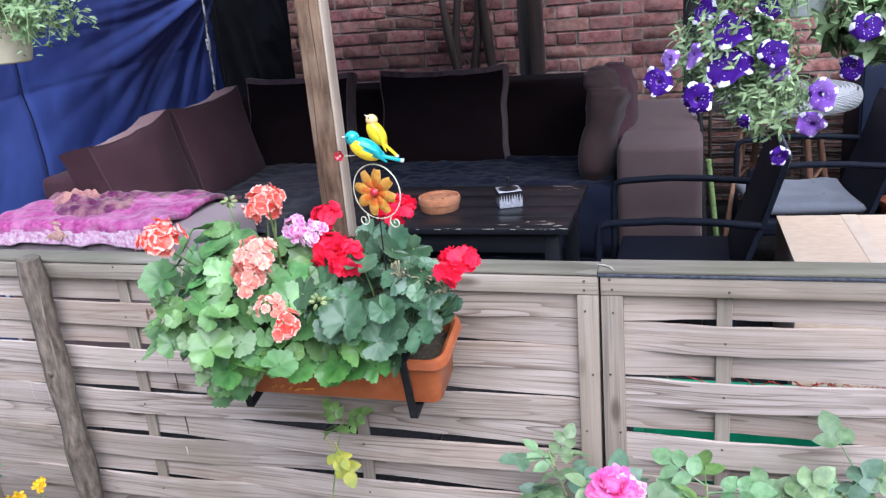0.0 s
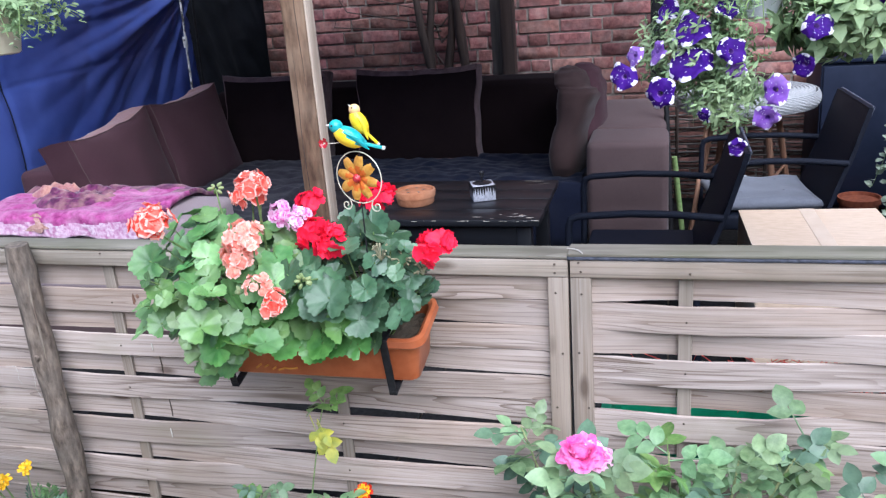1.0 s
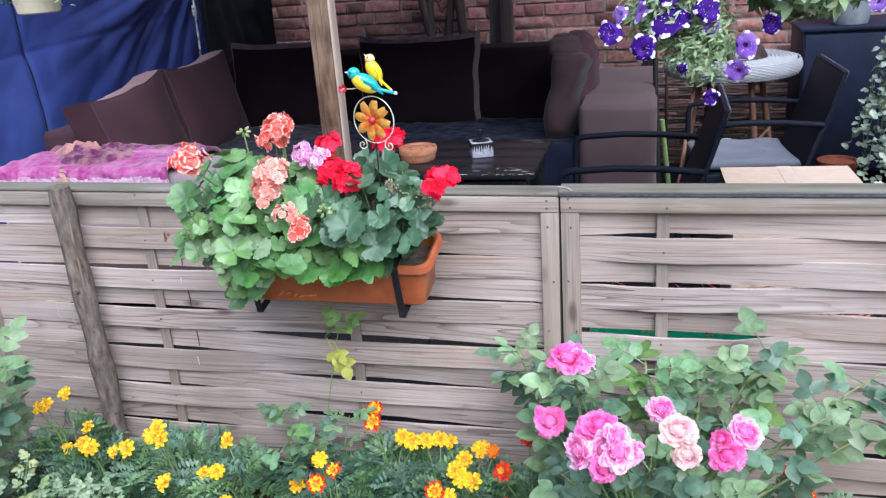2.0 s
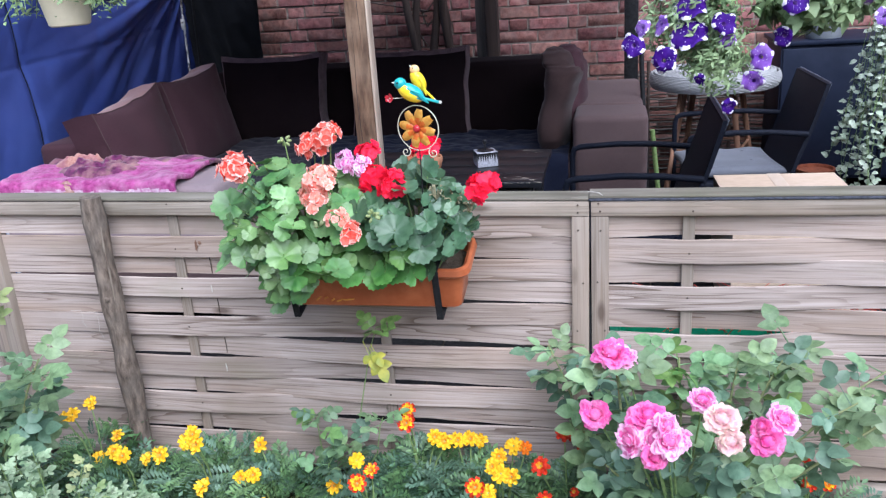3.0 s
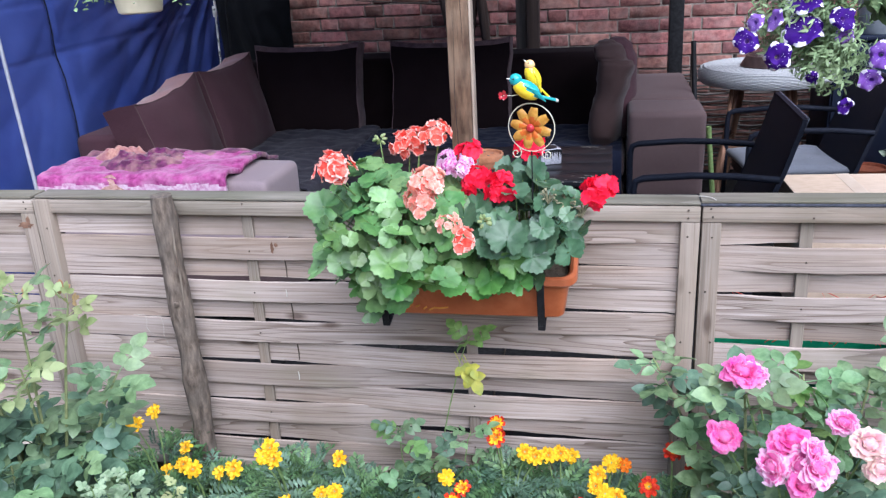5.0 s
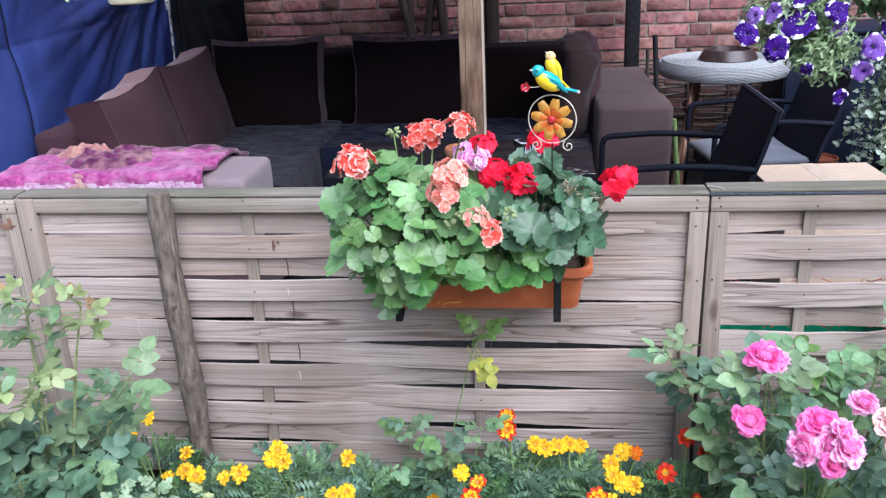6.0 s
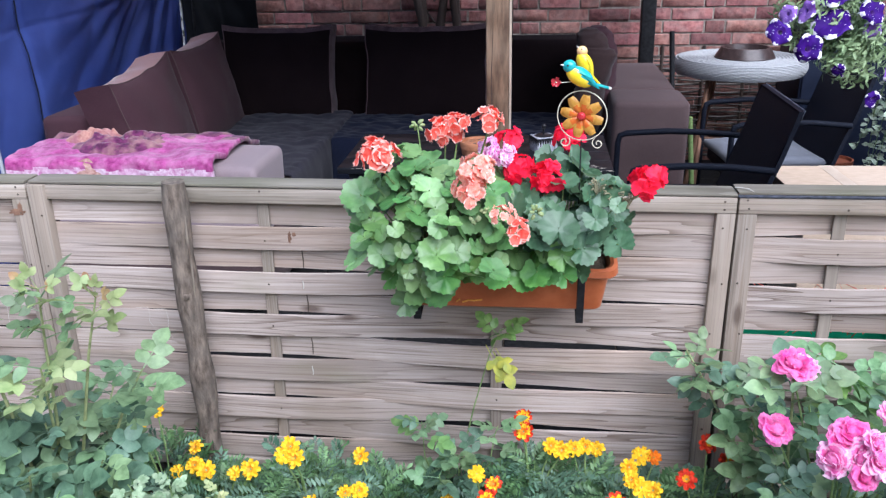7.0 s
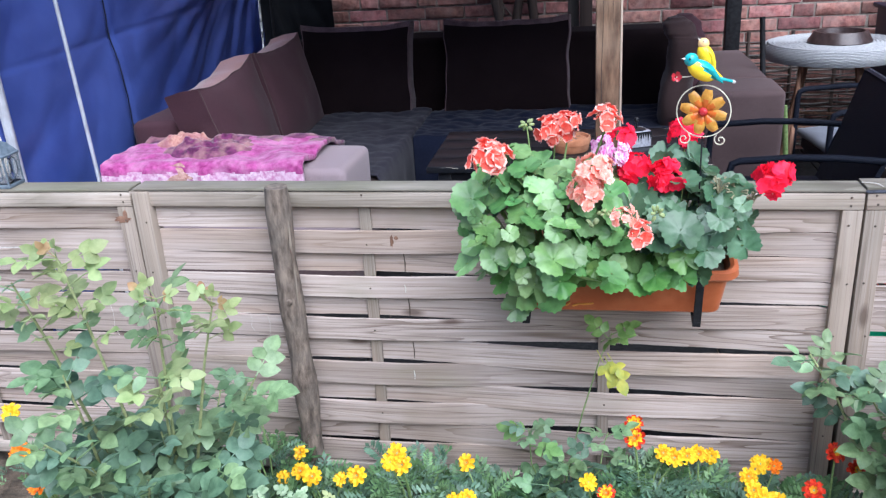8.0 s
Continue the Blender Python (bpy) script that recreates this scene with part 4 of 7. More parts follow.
def rose_bloom(seed, mat):
    """A full old-fashioned rose, radius 1: a packed heart and rings of broad, cupped, wavy petals; slots: petal, pale rim, stem."""
    r, g = random.Random(seed), Geo()
    vs, fs = lathe([(0.02, 0.46), (0.20, 0.44), (0.36, 0.34), (0.44, 0.16), (0.40, -0.02), (0.22, -0.16), (0.05, -0.22)], 14)
    g.add([Vector(v) * (1 + 0.16 * noise.noise(Vector(v) * 4 + Vector((seed * 3.1, 0, 0)))) for v in vs], fs, 0)
    lean, off_ = r.uniform(0, 6.28), Vector((seed * 5.3, 1.7, 9.1))
    for ring_, (count, tilt, base, ln, w, curl) in enumerate(((5, 1.45, 0.10, 0.42, 0.24, 0.05), (6, 1.30, 0.20, 0.48, 0.28, 0.10), (7, 1.12, 0.29, 0.54, 0.34, 0.20), (8, 0.84, 0.34, 0.58, 0.38, 0.32), (8, 0.50, 0.36, 0.62, 0.42, 0.40), (7, 0.16, 0.34, 0.64, 0.44, 0.36))):
        for k in range(count):
            a = 2 * math.pi * (k + 0.5 * ring_ + r.uniform(-0.22, 0.22)) / count
            tl = tilt + r.uniform(-0.38, 0.38) + 0.12 * math.cos(a - lean)
            long_, wide_, ph = ln * r.uniform(0.62, 1.15), w * r.uniform(0.75, 1.2), r.uniform(0, 6.28)
            verts, faces, slots, n, c = [], [], [], 5, 6
            for i in range(n + 1):
                u = i / n
                for j in range(c + 1):
                    q = 2 * j / c - 1
                    ww = wide_ * (0.45 + 0.55 * math.sin(math.pi * (0.10 + 0.62 * u)))
                    shrink = 1 - 0.16 * q * q * u
                    wave = 0.085 * u * u * math.sin(q * 4.2 + ph) + 0.040 * u * math.sin(q * 8.3 + ph * 2)
                    run, rise = long_ * u * shrink, 0.0
                    rad = base + run * math.cos(tl) + curl * u ** 3 * 0.30 - 0.20 * q * q * ww * math.sin(tl) + wave * math.sin(tl)
                    z = 0.02 + run * math.sin(tl) - curl * u ** 3 * 0.22 + 0.24 * q * q * ww * math.cos(tl) * (1 - 0.5 * u) + wave * math.cos(tl)
                    verts.append((rad * math.cos(a) - q * ww * math.sin(a), rad * math.sin(a) + q * ww * math.cos(a), z))
            for i in range(n):
                for j in range(c):
                    b = i * (c + 1) + j
                    faces.append((b, b + c + 1, b + c + 2, b + 1))
                    slots.append(1 if i == n - 1 or (j in (0, c - 1) and i > 2) else 0)
            g.add([Vector(v) + 0.17 * Vector((noise.noise(Vector(v) * 2.3 + off_), noise.noise(Vector(v) * 2.3 - off_), noise.noise(Vector(v) * 2.3 + off_ * 2))) for v in verts], faces, slots)
    g.add(*lathe([(0.05, 0.0), (0.22, -0.04), (0.2, -0.14), (0.06, -0.30)], 8), 2)
    return g.mesh("rose_bloom", mats_of([mat, ROSE_RIM[mat], "stem"]), 60)


ROSE_RIM = {"rose_petal": "rose_rim", "rose_hot": "rose_petal", "rose_pale": "rose_cream"}


def petunia(seed, mats):
    """A trumpet flower, radius 1, opening along z; slots: dark, white edge, tube."""
    r, g = random.Random(seed), Geo()
    lean = r.uniform(0, 6.28)
    n, rings = 30, ((0.10, -1.0), (0.14, -0.55), (0.20, -0.14), (0.5, -0.02), (0.80, 0.04), (0.90, 0.03), (1.0, -0.02))
    verts, faces, slots = [], [], []
    for q, (rad, z) in enumerate(rings):
        for k in range(n):
            a = 2 * math.pi * k / n
            t = max(0, (rad - 0.4) / 0.6)
            lobe = 1 + 0.09 * t * math.cos(5 * a) + 0.03 * t * r.uniform(-1, 1) - 0.16 * t * max(0, math.cos(a - lean)) - 0.08 * t * math.cos(2 * a + lean)
            verts.append((rad * lobe * math.cos(a), rad * lobe * math.sin(a), z + 0.09 * t * math.cos(5 * a + 1) + 0.05 * t * r.uniform(-1, 1) - 0.50 * t * t * max(0, math.cos(a - lean)) + 0.20 * t * math.cos(2 * a + lean * 1.7)))
    for q in range(len(rings) - 1):
        for k in range(n):
            faces.append((q * n + k, q * n + (k + 1) % n, (q + 1) * n + (k + 1) % n, (q + 1) * n + k))
            edge = math.cos(5 * 2 * math.pi * (k + 0.5) / n)
            if q < 2:
                slots.append(2)
            elif q == 5:
                slots.append(1 if edge > 0.15 or r.random() < 0.12 else 0)
            elif q == 4:
                slots.append(1 if edge > 0.62 and r.random() < 0.8 or r.random() < 0.06 else 0)
            else:
                slots.append(0)
    g.add(verts, faces, slots)
    for k in range(16):
        a, rad = r.uniform(0, 6.28), r.uniform(0.3, 0.78)
        g.add([(rad * math.cos(a) + 0.03 * math.cos(b), rad * math.sin(a) + 0.03 * math.sin(b), 0.055) for b in (0, 1.57, 3.14, 4.71)], [(0, 1, 2, 3)], 1)
    return g.mesh("petunia_bloom", mats_of(mats))


GER_LEAF = [Geo().add(*geranium_leaf(i)).mesh("geranium_leaf", mats_of("ger_leaf")) for i in range(4)]
GER_FRESH = [Geo().add(*geranium_leaf(i + 19)).mesh("geranium_leaf", mats_of("ger_leaf_fresh")) for i in range(4)]
GER_DARK = [Geo().add(*geranium_leaf(i + 9)).mesh("geranium_leaf", mats_of("ger_leaf_dark")) for i in range(4)]
ROSE_LEAF = {k: [rose_leaf(i, 5 if i < 2 else 3).mesh("rose_leaf", mats_of(k)) for i in range(3)] for k in ("rose_leaf", "rose_leaf_dark", "young_leaf", "yellow_leaf", "pale_leaf", "bronze_leaf", "fresh_leaf")}
MARI = {"yellow": [marigold(i, ["yellow_petal", "yellow_petal", "yellow_petal" if i % 2 else "gold_petal", "stem"]) for i in range(3)],
        "mixed": [marigold(i + 5, ["rust_petal", "yellow_petal", "orange_petal", "stem"]) for i in range(2)],
        "rust": [marigold(i + 8, ["rust_petal", "rust_petal", "gold_petal", "stem"]) for i in range(2)],
        "orange": [marigold(i + 11, ["orange_petal", "orange_petal", "orange_petal", "stem"]) for i in range(2)]}
ROSE = {k: [rose_bloom(i, m) for i in range(3)] for k, m in (("pink", "rose_petal"), ("hot", "rose_hot"), ("pale", "rose_pale"))}
PET = [petunia(i, ["violet", "white_petal", "violet_pale"]) for i in range(6)]
PET_PALE = [petunia(i + 7, ["violet_pale", "white_petal", "violet_pale"]) for i in range(4)]

# ---- geraniums in the box ----
RIM = {"salmon": "salmon_rim", "faded": "salmon_rim", "red_petal": "red_petal", "lilac_petal": "lilac_rim"}


def ball(c, s, seg=14, rings=9, rot=None):
    verts, faces = lathe([(math.sin(math.pi * i / rings) + 1e-4, -math.cos(math.pi * i / rings)) for i in range(rings + 1)], seg)
    m = Matrix.Translation(c) @ (rot or Matrix.Identity(4)) @ Matrix.Diagonal((*s, 1))
    return verts, faces, m


def geranium(label, centre, half, heads, leaves, leaf_meshes, seed, fringe=(), buds=(), withered=()):
    r = random.Random(seed)
    root = Vector((centre[0], -0.09, 0.79))
    p = thing("geranium", label, "plant", root, group="geraniums in the box")
    back = Matrix.Translation(-root)
    c, h = Vector(centre), Vector(half)
    view = Vector((0.15, -1.0, 0.75)).normalized()
    toward = Vector((0.16, -0.94, 0.30)).normalized()
    spots = []
    k = 0
    while len(spots) < leaves and k < 9000:
        k += 1
        d = Vector((r.gauss(0, 1), r.gauss(0, 1), r.gauss(0, 1))).normalized()
        q = c + Vector([d[i] * h[i] for i in range(3)]) * r.uniform(0.62, 1.03)
        if q.y > 0.05 or (q.z < 0.80 and q.y > -0.19):
            continue
        if d.dot(view) < -0.2 or (q.z < 0.850 and q.x > -0.68) or q.z < 0.80 or (q.x > -0.345 and q.z < 0.895) or (q.x > -0.30 and q.z > 0.955):
            continue
        if any((q - Vector(o[0]) - toward * (q - Vector(o[0])).dot(toward)).length < o[1] * 1.05 and (q - Vector(o[0])).dot(toward) > -0.03 for o in heads):
            continue
        s = r.choice((r.uniform(0.016, 0.025), r.uniform(0.025, 0.035), r.uniform(0.033, 0.043)))
        q += Vector((r.gauss(0, 0.018), r.gauss(0, 0.018), r.gauss(0, 0.016)))
        if any((q - o).length < 0.44 * (s + t) for o, t in spots):
            continue
        spots.append((q, s))
    spots += [(Vector(q), s) for q, s in fringe]
    for q, s in spots:
        d = (q - c)
        nrm = Vector((d.x / h.x, d.y / h.y, d.z / h.z)).normalized() * 0.35 + Vector((0.05, -0.60, 0.80)) + Vector((r.gauss(0, 0.46), r.gauss(0, 0.40), r.uniform(-0.3, 0.3)))
        part("leaf", r.choice(GER_FRESH if q.z < 0.90 + r.gauss(0, 0.03) and -0.66 < q.x < -0.40 or (q.z < 0.98 and q.x < -0.40 and r.random() < 0.10) else leaf_meshes), None, p, "", back @ align(q, nrm, r.uniform(0, 6.28), s))
        foot = Vector((c.x + (q.x - c.x) * 0.3, -0.09 + r.uniform(-0.03, 0.03), 0.80))
        mid = foot.lerp(q, 0.6) + Vector((0, 0, 0.02))
        part("stalk", Geo().add(*tube([foot, mid, q], [0.0022, 0.0018, 0.0013], 5, False), 0, back), "stem", p)
    for at, rad, mat, drop in heads:
        at = Vector(at)
        stalks, florets = geranium_head(rad * 0.80, hash((round(at.x * 1000), round(at.z * 1000))) % 1000, 18 if rad > 0.04 else 12, drop)
        head = part("flower_head", stalks, "stem", p, "", back @ align(at, (r.uniform(-0.2, 0.2), -0.55, 0.85)))
        for f in florets:
            part("floret", f, [mat, RIM[mat]], head)
        foot = Vector((c.x + (at.x - c.x) * 0.4, -0.10, 0.85))
        part("stalk", Geo().add(*tube([foot, foot.lerp(at, 0.6) + Vector((0, 0.01, 0.01)), at + Vector((0, 0.01, -rad * 0.6))], [0.003, 0.0026, 0.002], 6, False), 0, back), "stem", p)
    for at in buds:
        at = Vector(at)
        g = Geo()
        for k in range(9):
            d = Vector((r.uniform(-1, 1), r.uniform(-1, 1), r.uniform(-0.6, 1))).normalized() * 0.012
            vs, fs, m = ball(d, (0.004, 0.004, 0.007), 6, 5, Vector(d).to_track_quat("Z", "Y").to_matrix().to_4x4())
            g.add(vs, fs, 0, m)
        tagged(part("bud", g, "young_leaf", p, "pale green buds", back @ Matrix.Translation(at)), kind="stuff")
        foot = Vector((c.x + (at.x - c.x) * 0.5, -0.12, 0.90))
        part("stalk", Geo().add(*tube([foot, foot.lerp(at, 0.6) + Vector((0, 0, 0.02)), at], [0.0024, 0.002, 0.0016], 6, False), 0, back), "stem", p)
    for at in withered:
        at = Vector(at)
        g = Geo()
        for k in range(14):
            d = Vector((r.uniform(-1, 1), r.uniform(-1, 1), r.uniform(-0.4, 1))).normalized()
            g.add(*tube([(0, 0, -0.016), d * 0.012, d * r.uniform(0.018, 0.026)], [0.0010, 0.0012, 0.0026], 5))
        tagged(part("withered_head", g, "dry_stalk", p, "dried pale flower stalks", back @ Matrix.Translation(at)), kind="stuff")
        foot = Vector((c.x + (at.x - c.x) * 0.5, -0.12, 0.90))
        part("stalk", Geo().add(*tube([foot, foot.lerp(at, 0.6) + Vector((0, 0, 0.015)), at - Vector((0, 0, 0.015))], [0.0024, 0.002, 0.0016], 6, False), 0, back), "stem", p)
    return p


geranium("salmon geranium with pale green scalloped leaves, some heads fading", (-0.705, -0.195, 0.945), (0.185, 0.165, 0.140),
         [((-0.808, -0.275, 1.116), 0.050, "salmon", 0), ((-0.686, -0.084, 1.122), 0.044, "salmon", 0), ((-0.576, -0.267, 1.188), 0.036, "salmon", 0), ((-0.655, -0.10, 1.145), 0.034, "salmon", 0),
          ((-0.600, -0.292, 1.088), 0.046, "faded", 0.15), ((-0.612, -0.300, 1.050), 0.044, "faded", 0.2), ((-0.508, -0.376, 0.985), 0.036, "salmon", 0.1), ((-0.540, -0.37, 1.02), 0.030, "faded", 0.15)],
         130, GER_LEAF, 11,
         [((-0.752, -0.26, 0.802), 0.040), ((-0.684, -0.27, 0.806), 0.041), ((-0.768, -0.24, 0.757), 0.034), ((-0.80, -0.22, 0.815), 0.036), ((-0.84, -0.20, 0.835), 0.034), ((-0.86, -0.18, 0.90), 0.032), ((-0.72, -0.32, 0.85), 0.040), ((-0.80, -0.13, 1.075), 0.034), ((-0.765, -0.15, 1.095), 0.030),
          ((-0.72, -0.16, 1.07), 0.030), ((-0.79, -0.16, 1.10), 0.022), ((-0.74, -0.20, 1.04), 0.034), ((-0.56, -0.34, 0.885), 0.034), ((-0.62, -0.33, 0.875), 0.038), ((-0.835, -0.13, 0.865), 0.030)],
         [(-0.745, -0.12, 1.145), (-0.60, -0.33, 0.985), (-0.575, -0.30, 1.005)])
geranium("scarlet geranium with bluish green scalloped leaves", (-0.42, -0.155, 0.945), (0.145, 0.140, 0.118),
         [((-0.514, -0.151, 1.053), 0.042, "red_petal", 0), ((-0.447, -0.208, 1.048), 0.043, "red_petal", 0), ((-0.398, -0.040, 1.098), 0.042, "red_petal", 0), ((-0.234, -0.192, 1.042), 0.045, "red_petal", 0),
          ((-0.537, -0.09, 1.104), 0.034, "red_petal", 0), ((-0.580, -0.155, 1.100), 0.034, "lilac_petal", 0), ((-0.545, -0.15, 1.085), 0.030, "lilac_petal", 0)],
         105, GER_DARK, 23,
         [((-0.50, -0.25, 0.828), 0.032), ((-0.41, -0.23, 0.832), 0.032), ((-0.375, -0.22, 0.835), 0.030), ((-0.56, -0.26, 0.84), 0.034), ((-0.45, -0.25, 0.85), 0.034), ((-0.45, -0.27, 0.945), 0.042), ((-0.33, -0.17, 0.90), 0.036), ((-0.315, -0.10, 0.885), 0.036), ((-0.345, -0.09, 0.895), 0.036), ((-0.30, -0.075, 0.905), 0.034), ((-0.355, -0.15, 0.872), 0.034)],
         [(-0.475, -0.31, 1.005)], [(-0.345, -0.21, 1.030), (-0.305, -0.19, 1.012), (-0.272, -0.17, 0.985)])

# ---- bird ornament on a stake ----
orn = thing("garden_ornament", "painted metal stake with two glossy birds over a daisy ring", "ornament", (-0.381, -0.19, 0.80))
TURN = Matrix.Rotation(radians(-14), 4, "Z")
off = Matrix.Translation((0, 0, 0.382)) @ TURN
g = Geo()
ring = [(0.053 * math.cos(a), 0, 0.053 * math.sin(a)) for a in [2 * math.pi * k / 40 for k in range(41)]]
g.add(*tube(ring, 0.0013, 6, False), 0, off)
part("ring", g, "wire", orn, "cream wire ring")
g = Geo()
for s in (-1, 1):
    pts = []
    for k in range(26):
        a = k / 25 * 4.2 * math.pi * 0.62
        rr = 0.013 * (1 - k / 30)
        pts.append((s * (0.036 + rr * math.cos(a + 2.2)), 0, -0.058 + rr * math.sin(a + 2.2)))
    g.add(*tube(pts, 0.0013, 5, False), 0, off)
part("scroll", g, "wire", orn, "cream wire scrolls")
part("stake", Geo().add(*tube([(0, 0, 0.0), (0, 0, 0.33)], 0.0016, 6)), "black_steel", orn)
for k in range(8):
    a = 2 * math.pi * k / 8 + 0.2
    f = Geo()

    def petal(u, v):
        t, s = u, v * 2 - 1
        w = 0.0112 * math.sin(math.pi * (0.07 + 0.76 * t)) ** 0.75
        return (s * w, -0.004 - 0.006 * math.sin(t * 2.6) + 0.004 * s * s, 0.006 + 0.040 * t)
    vs, fs = sheet(petal, 6, 4)
    slot = [1 if (i % 6) < 2 or (i % 6 == 2 and 0 < i // 6 < 3) else 0 for i in range(len(fs))]
    f.add(vs, fs, slot, off @ Matrix.Rotation(a, 4, "Y"))
    part("petal", f, ["daisy_gold", "daisy_orange"], orn)
g = Geo().add(*lathe([(0.0, 0.008), (0.005, 0.007), (0.008, 0.003), (0.0095, 0.0)], 14), 0, off @ Matrix.Translation((0, -0.008, 0)) @ Matrix.Rotation(radians(90), 4, "X"))
part("daisy_centre", g, "red_glass", orn, "red glass bead")


def bird(head, scale):
    """A small perched bird facing -x, one closed form of overlapping shapes."""
    g = Geo()
    tilt = Matrix.Rotation(radians(28), 4, "Y")
    vs, fs, m = ball((0, 0, 0), (0.046, 0.026, 0.027), 18, 12, tilt)
    slot = []
    for f in fs:
        z = sum(vs[i][2] for i in f) / 4
        x = sum(vs[i][0] for i in f) / 4
        slot.append(1 if z < 0.12 - 0.45 * x else 0)
    g.add(vs, fs, slot, m)
    g.add(*ball((-0.034, 0, 0.030), (0.020, 0.018, 0.019), 16, 10)[:2], head, ball((-0.034, 0, 0.030), (0.020, 0.018, 0.019))[2])
    g.add([(-0.050, -0.0045, 0.032), (-0.050, 0.0045, 0.032), (-0.050, 0, 0.037), (-0.050, 0, 0.028), (-0.063, 0, 0.034)], [(0, 2, 4), (2, 1, 4), (1, 3, 4), (3, 0, 4)], 2)
    tm = Matrix.Translation((0.058, 0, -0.024)) @ Matrix.Rotation(radians(14), 4, "Y")
    vs, fs = rbox((-0.022, -0.009, -0.004), (0.036, 0.009, 0.004), 0.003)
    g.add(vs, fs, 0, tm)
    vs, fs = rbox((0.030, -0.0092, -0.0042), (0.042, 0.0092, 0.0042), 0.003)
    g.add(vs, fs, 2, tm)
    for s in (-1, 1):
        for k in range(5):
            vs, fs, m = ball((0.012 + 0.006 * k, s * (0.0245 - 0.001 * k), 0.006 - 0.006 * k), (0.026, 0.004, 0.0045), 10, 6, Matrix.Rotation(radians(24 + 3 * k), 4, "Y"))
            g.add(vs, fs, 0, m)
        vs, fs, m = ball((-0.044, s * 0.0155, 0.034), (0.003, 0.003, 0.003), 8, 6)
        g.add(vs, fs, 3, m)
    for i in range(len(g.v)):
        g.v[i] = tuple(c * scale for c in g.v[i])
    return g


part("bird", bird(0, 0.71), ["bird_teal", "bird_yellow", "bird_pale", "blk_enamel"], orn, "turquoise and yellow glazed bird", Matrix.Translation((-0.008, -0.009, 0.466)) @ pose(0, 0, 0, 0, 3, 15))
part("bird", bird(4, 0.58), ["bird_yellow", "bird_yellow", "bird_pale", "blk_enamel", "bird_peach"], orn, "yellow glazed bird", Matrix.Translation((0.003, 0.026, 0.488)) @ pose(0, 0, 0, 0, 34, 12))
g = Geo()
petal_disc(5, 0.002, 0.010, 0.004, 0.0042, 0.002, random.Random(4), g, 0)
g.add(*tube([(0, 0, 0), (0.02, 0, -0.004), (0.045, 0.004, -0.012)], 0.0009, 5), 1)
part("glass_flower", g, ["red_glass", "wire"], orn, "small red glass flower", Matrix.Translation((-0.058, -0.018, 0.456)) @ pose(0, 0, 0, 75))

# ---- flower bed ----


def feather_leaf(g, at, direction, length, r, slot=0, wide=0.19):
    """One feathery leaf into g: narrow pointed leaflets in pairs along a drooping rib, and one at its tip."""
    d = Vector(direction).normalized()
    face = Vector((r.uniform(-0.6, 0.6), -0.45 + r.uniform(-0.5, 0.5), 0.85))
    side = d.cross(face)
    side = side.normalized() if side.length > 0.05 else Vector((1, 0, 0))
    up = side.cross(d)
    droop = r.uniform(0.1, 0.45)

    def blade(p, tip, w):
        m, k0 = p.lerp(tip, 0.55), len(g.v)
        g.v += [tuple(p), tuple(m + w), tuple(tip), tuple(m - w)]
        g.f.append((k0, k0 + 1, k0 + 2, k0 + 3))
        g.s.append(slot)

    for k in range(7):
        t = (k + 0.7) / 7.4
        p = Vector(at) + d * length * t - Vector((0, 0, 1)) * droop * length * t * t
        ln = length * 0.33 * math.sin(math.pi * (0.22 + 0.58 * t)) * r.uniform(0.85, 1.1)
        for s in (-1, 1):
            blade(p, p + (side * s * 0.86 + d * 0.55 + up * r.uniform(-0.1, 0.3)) * ln, d * ln * wide)
    p = Vector(at) + d * length * 0.95 - Vector((0, 0, 1)) * droop * length * 0.9
    blade(p, p + (d - Vector((0, 0, droop))) * length * 0.30, side * length * 0.30 * wide)
    q = Vector(at) + d * length * 0.95 - Vector((0, 0, 1)) * droop * length * 0.9
    blade(Vector(at), q, side * length * 0.014)


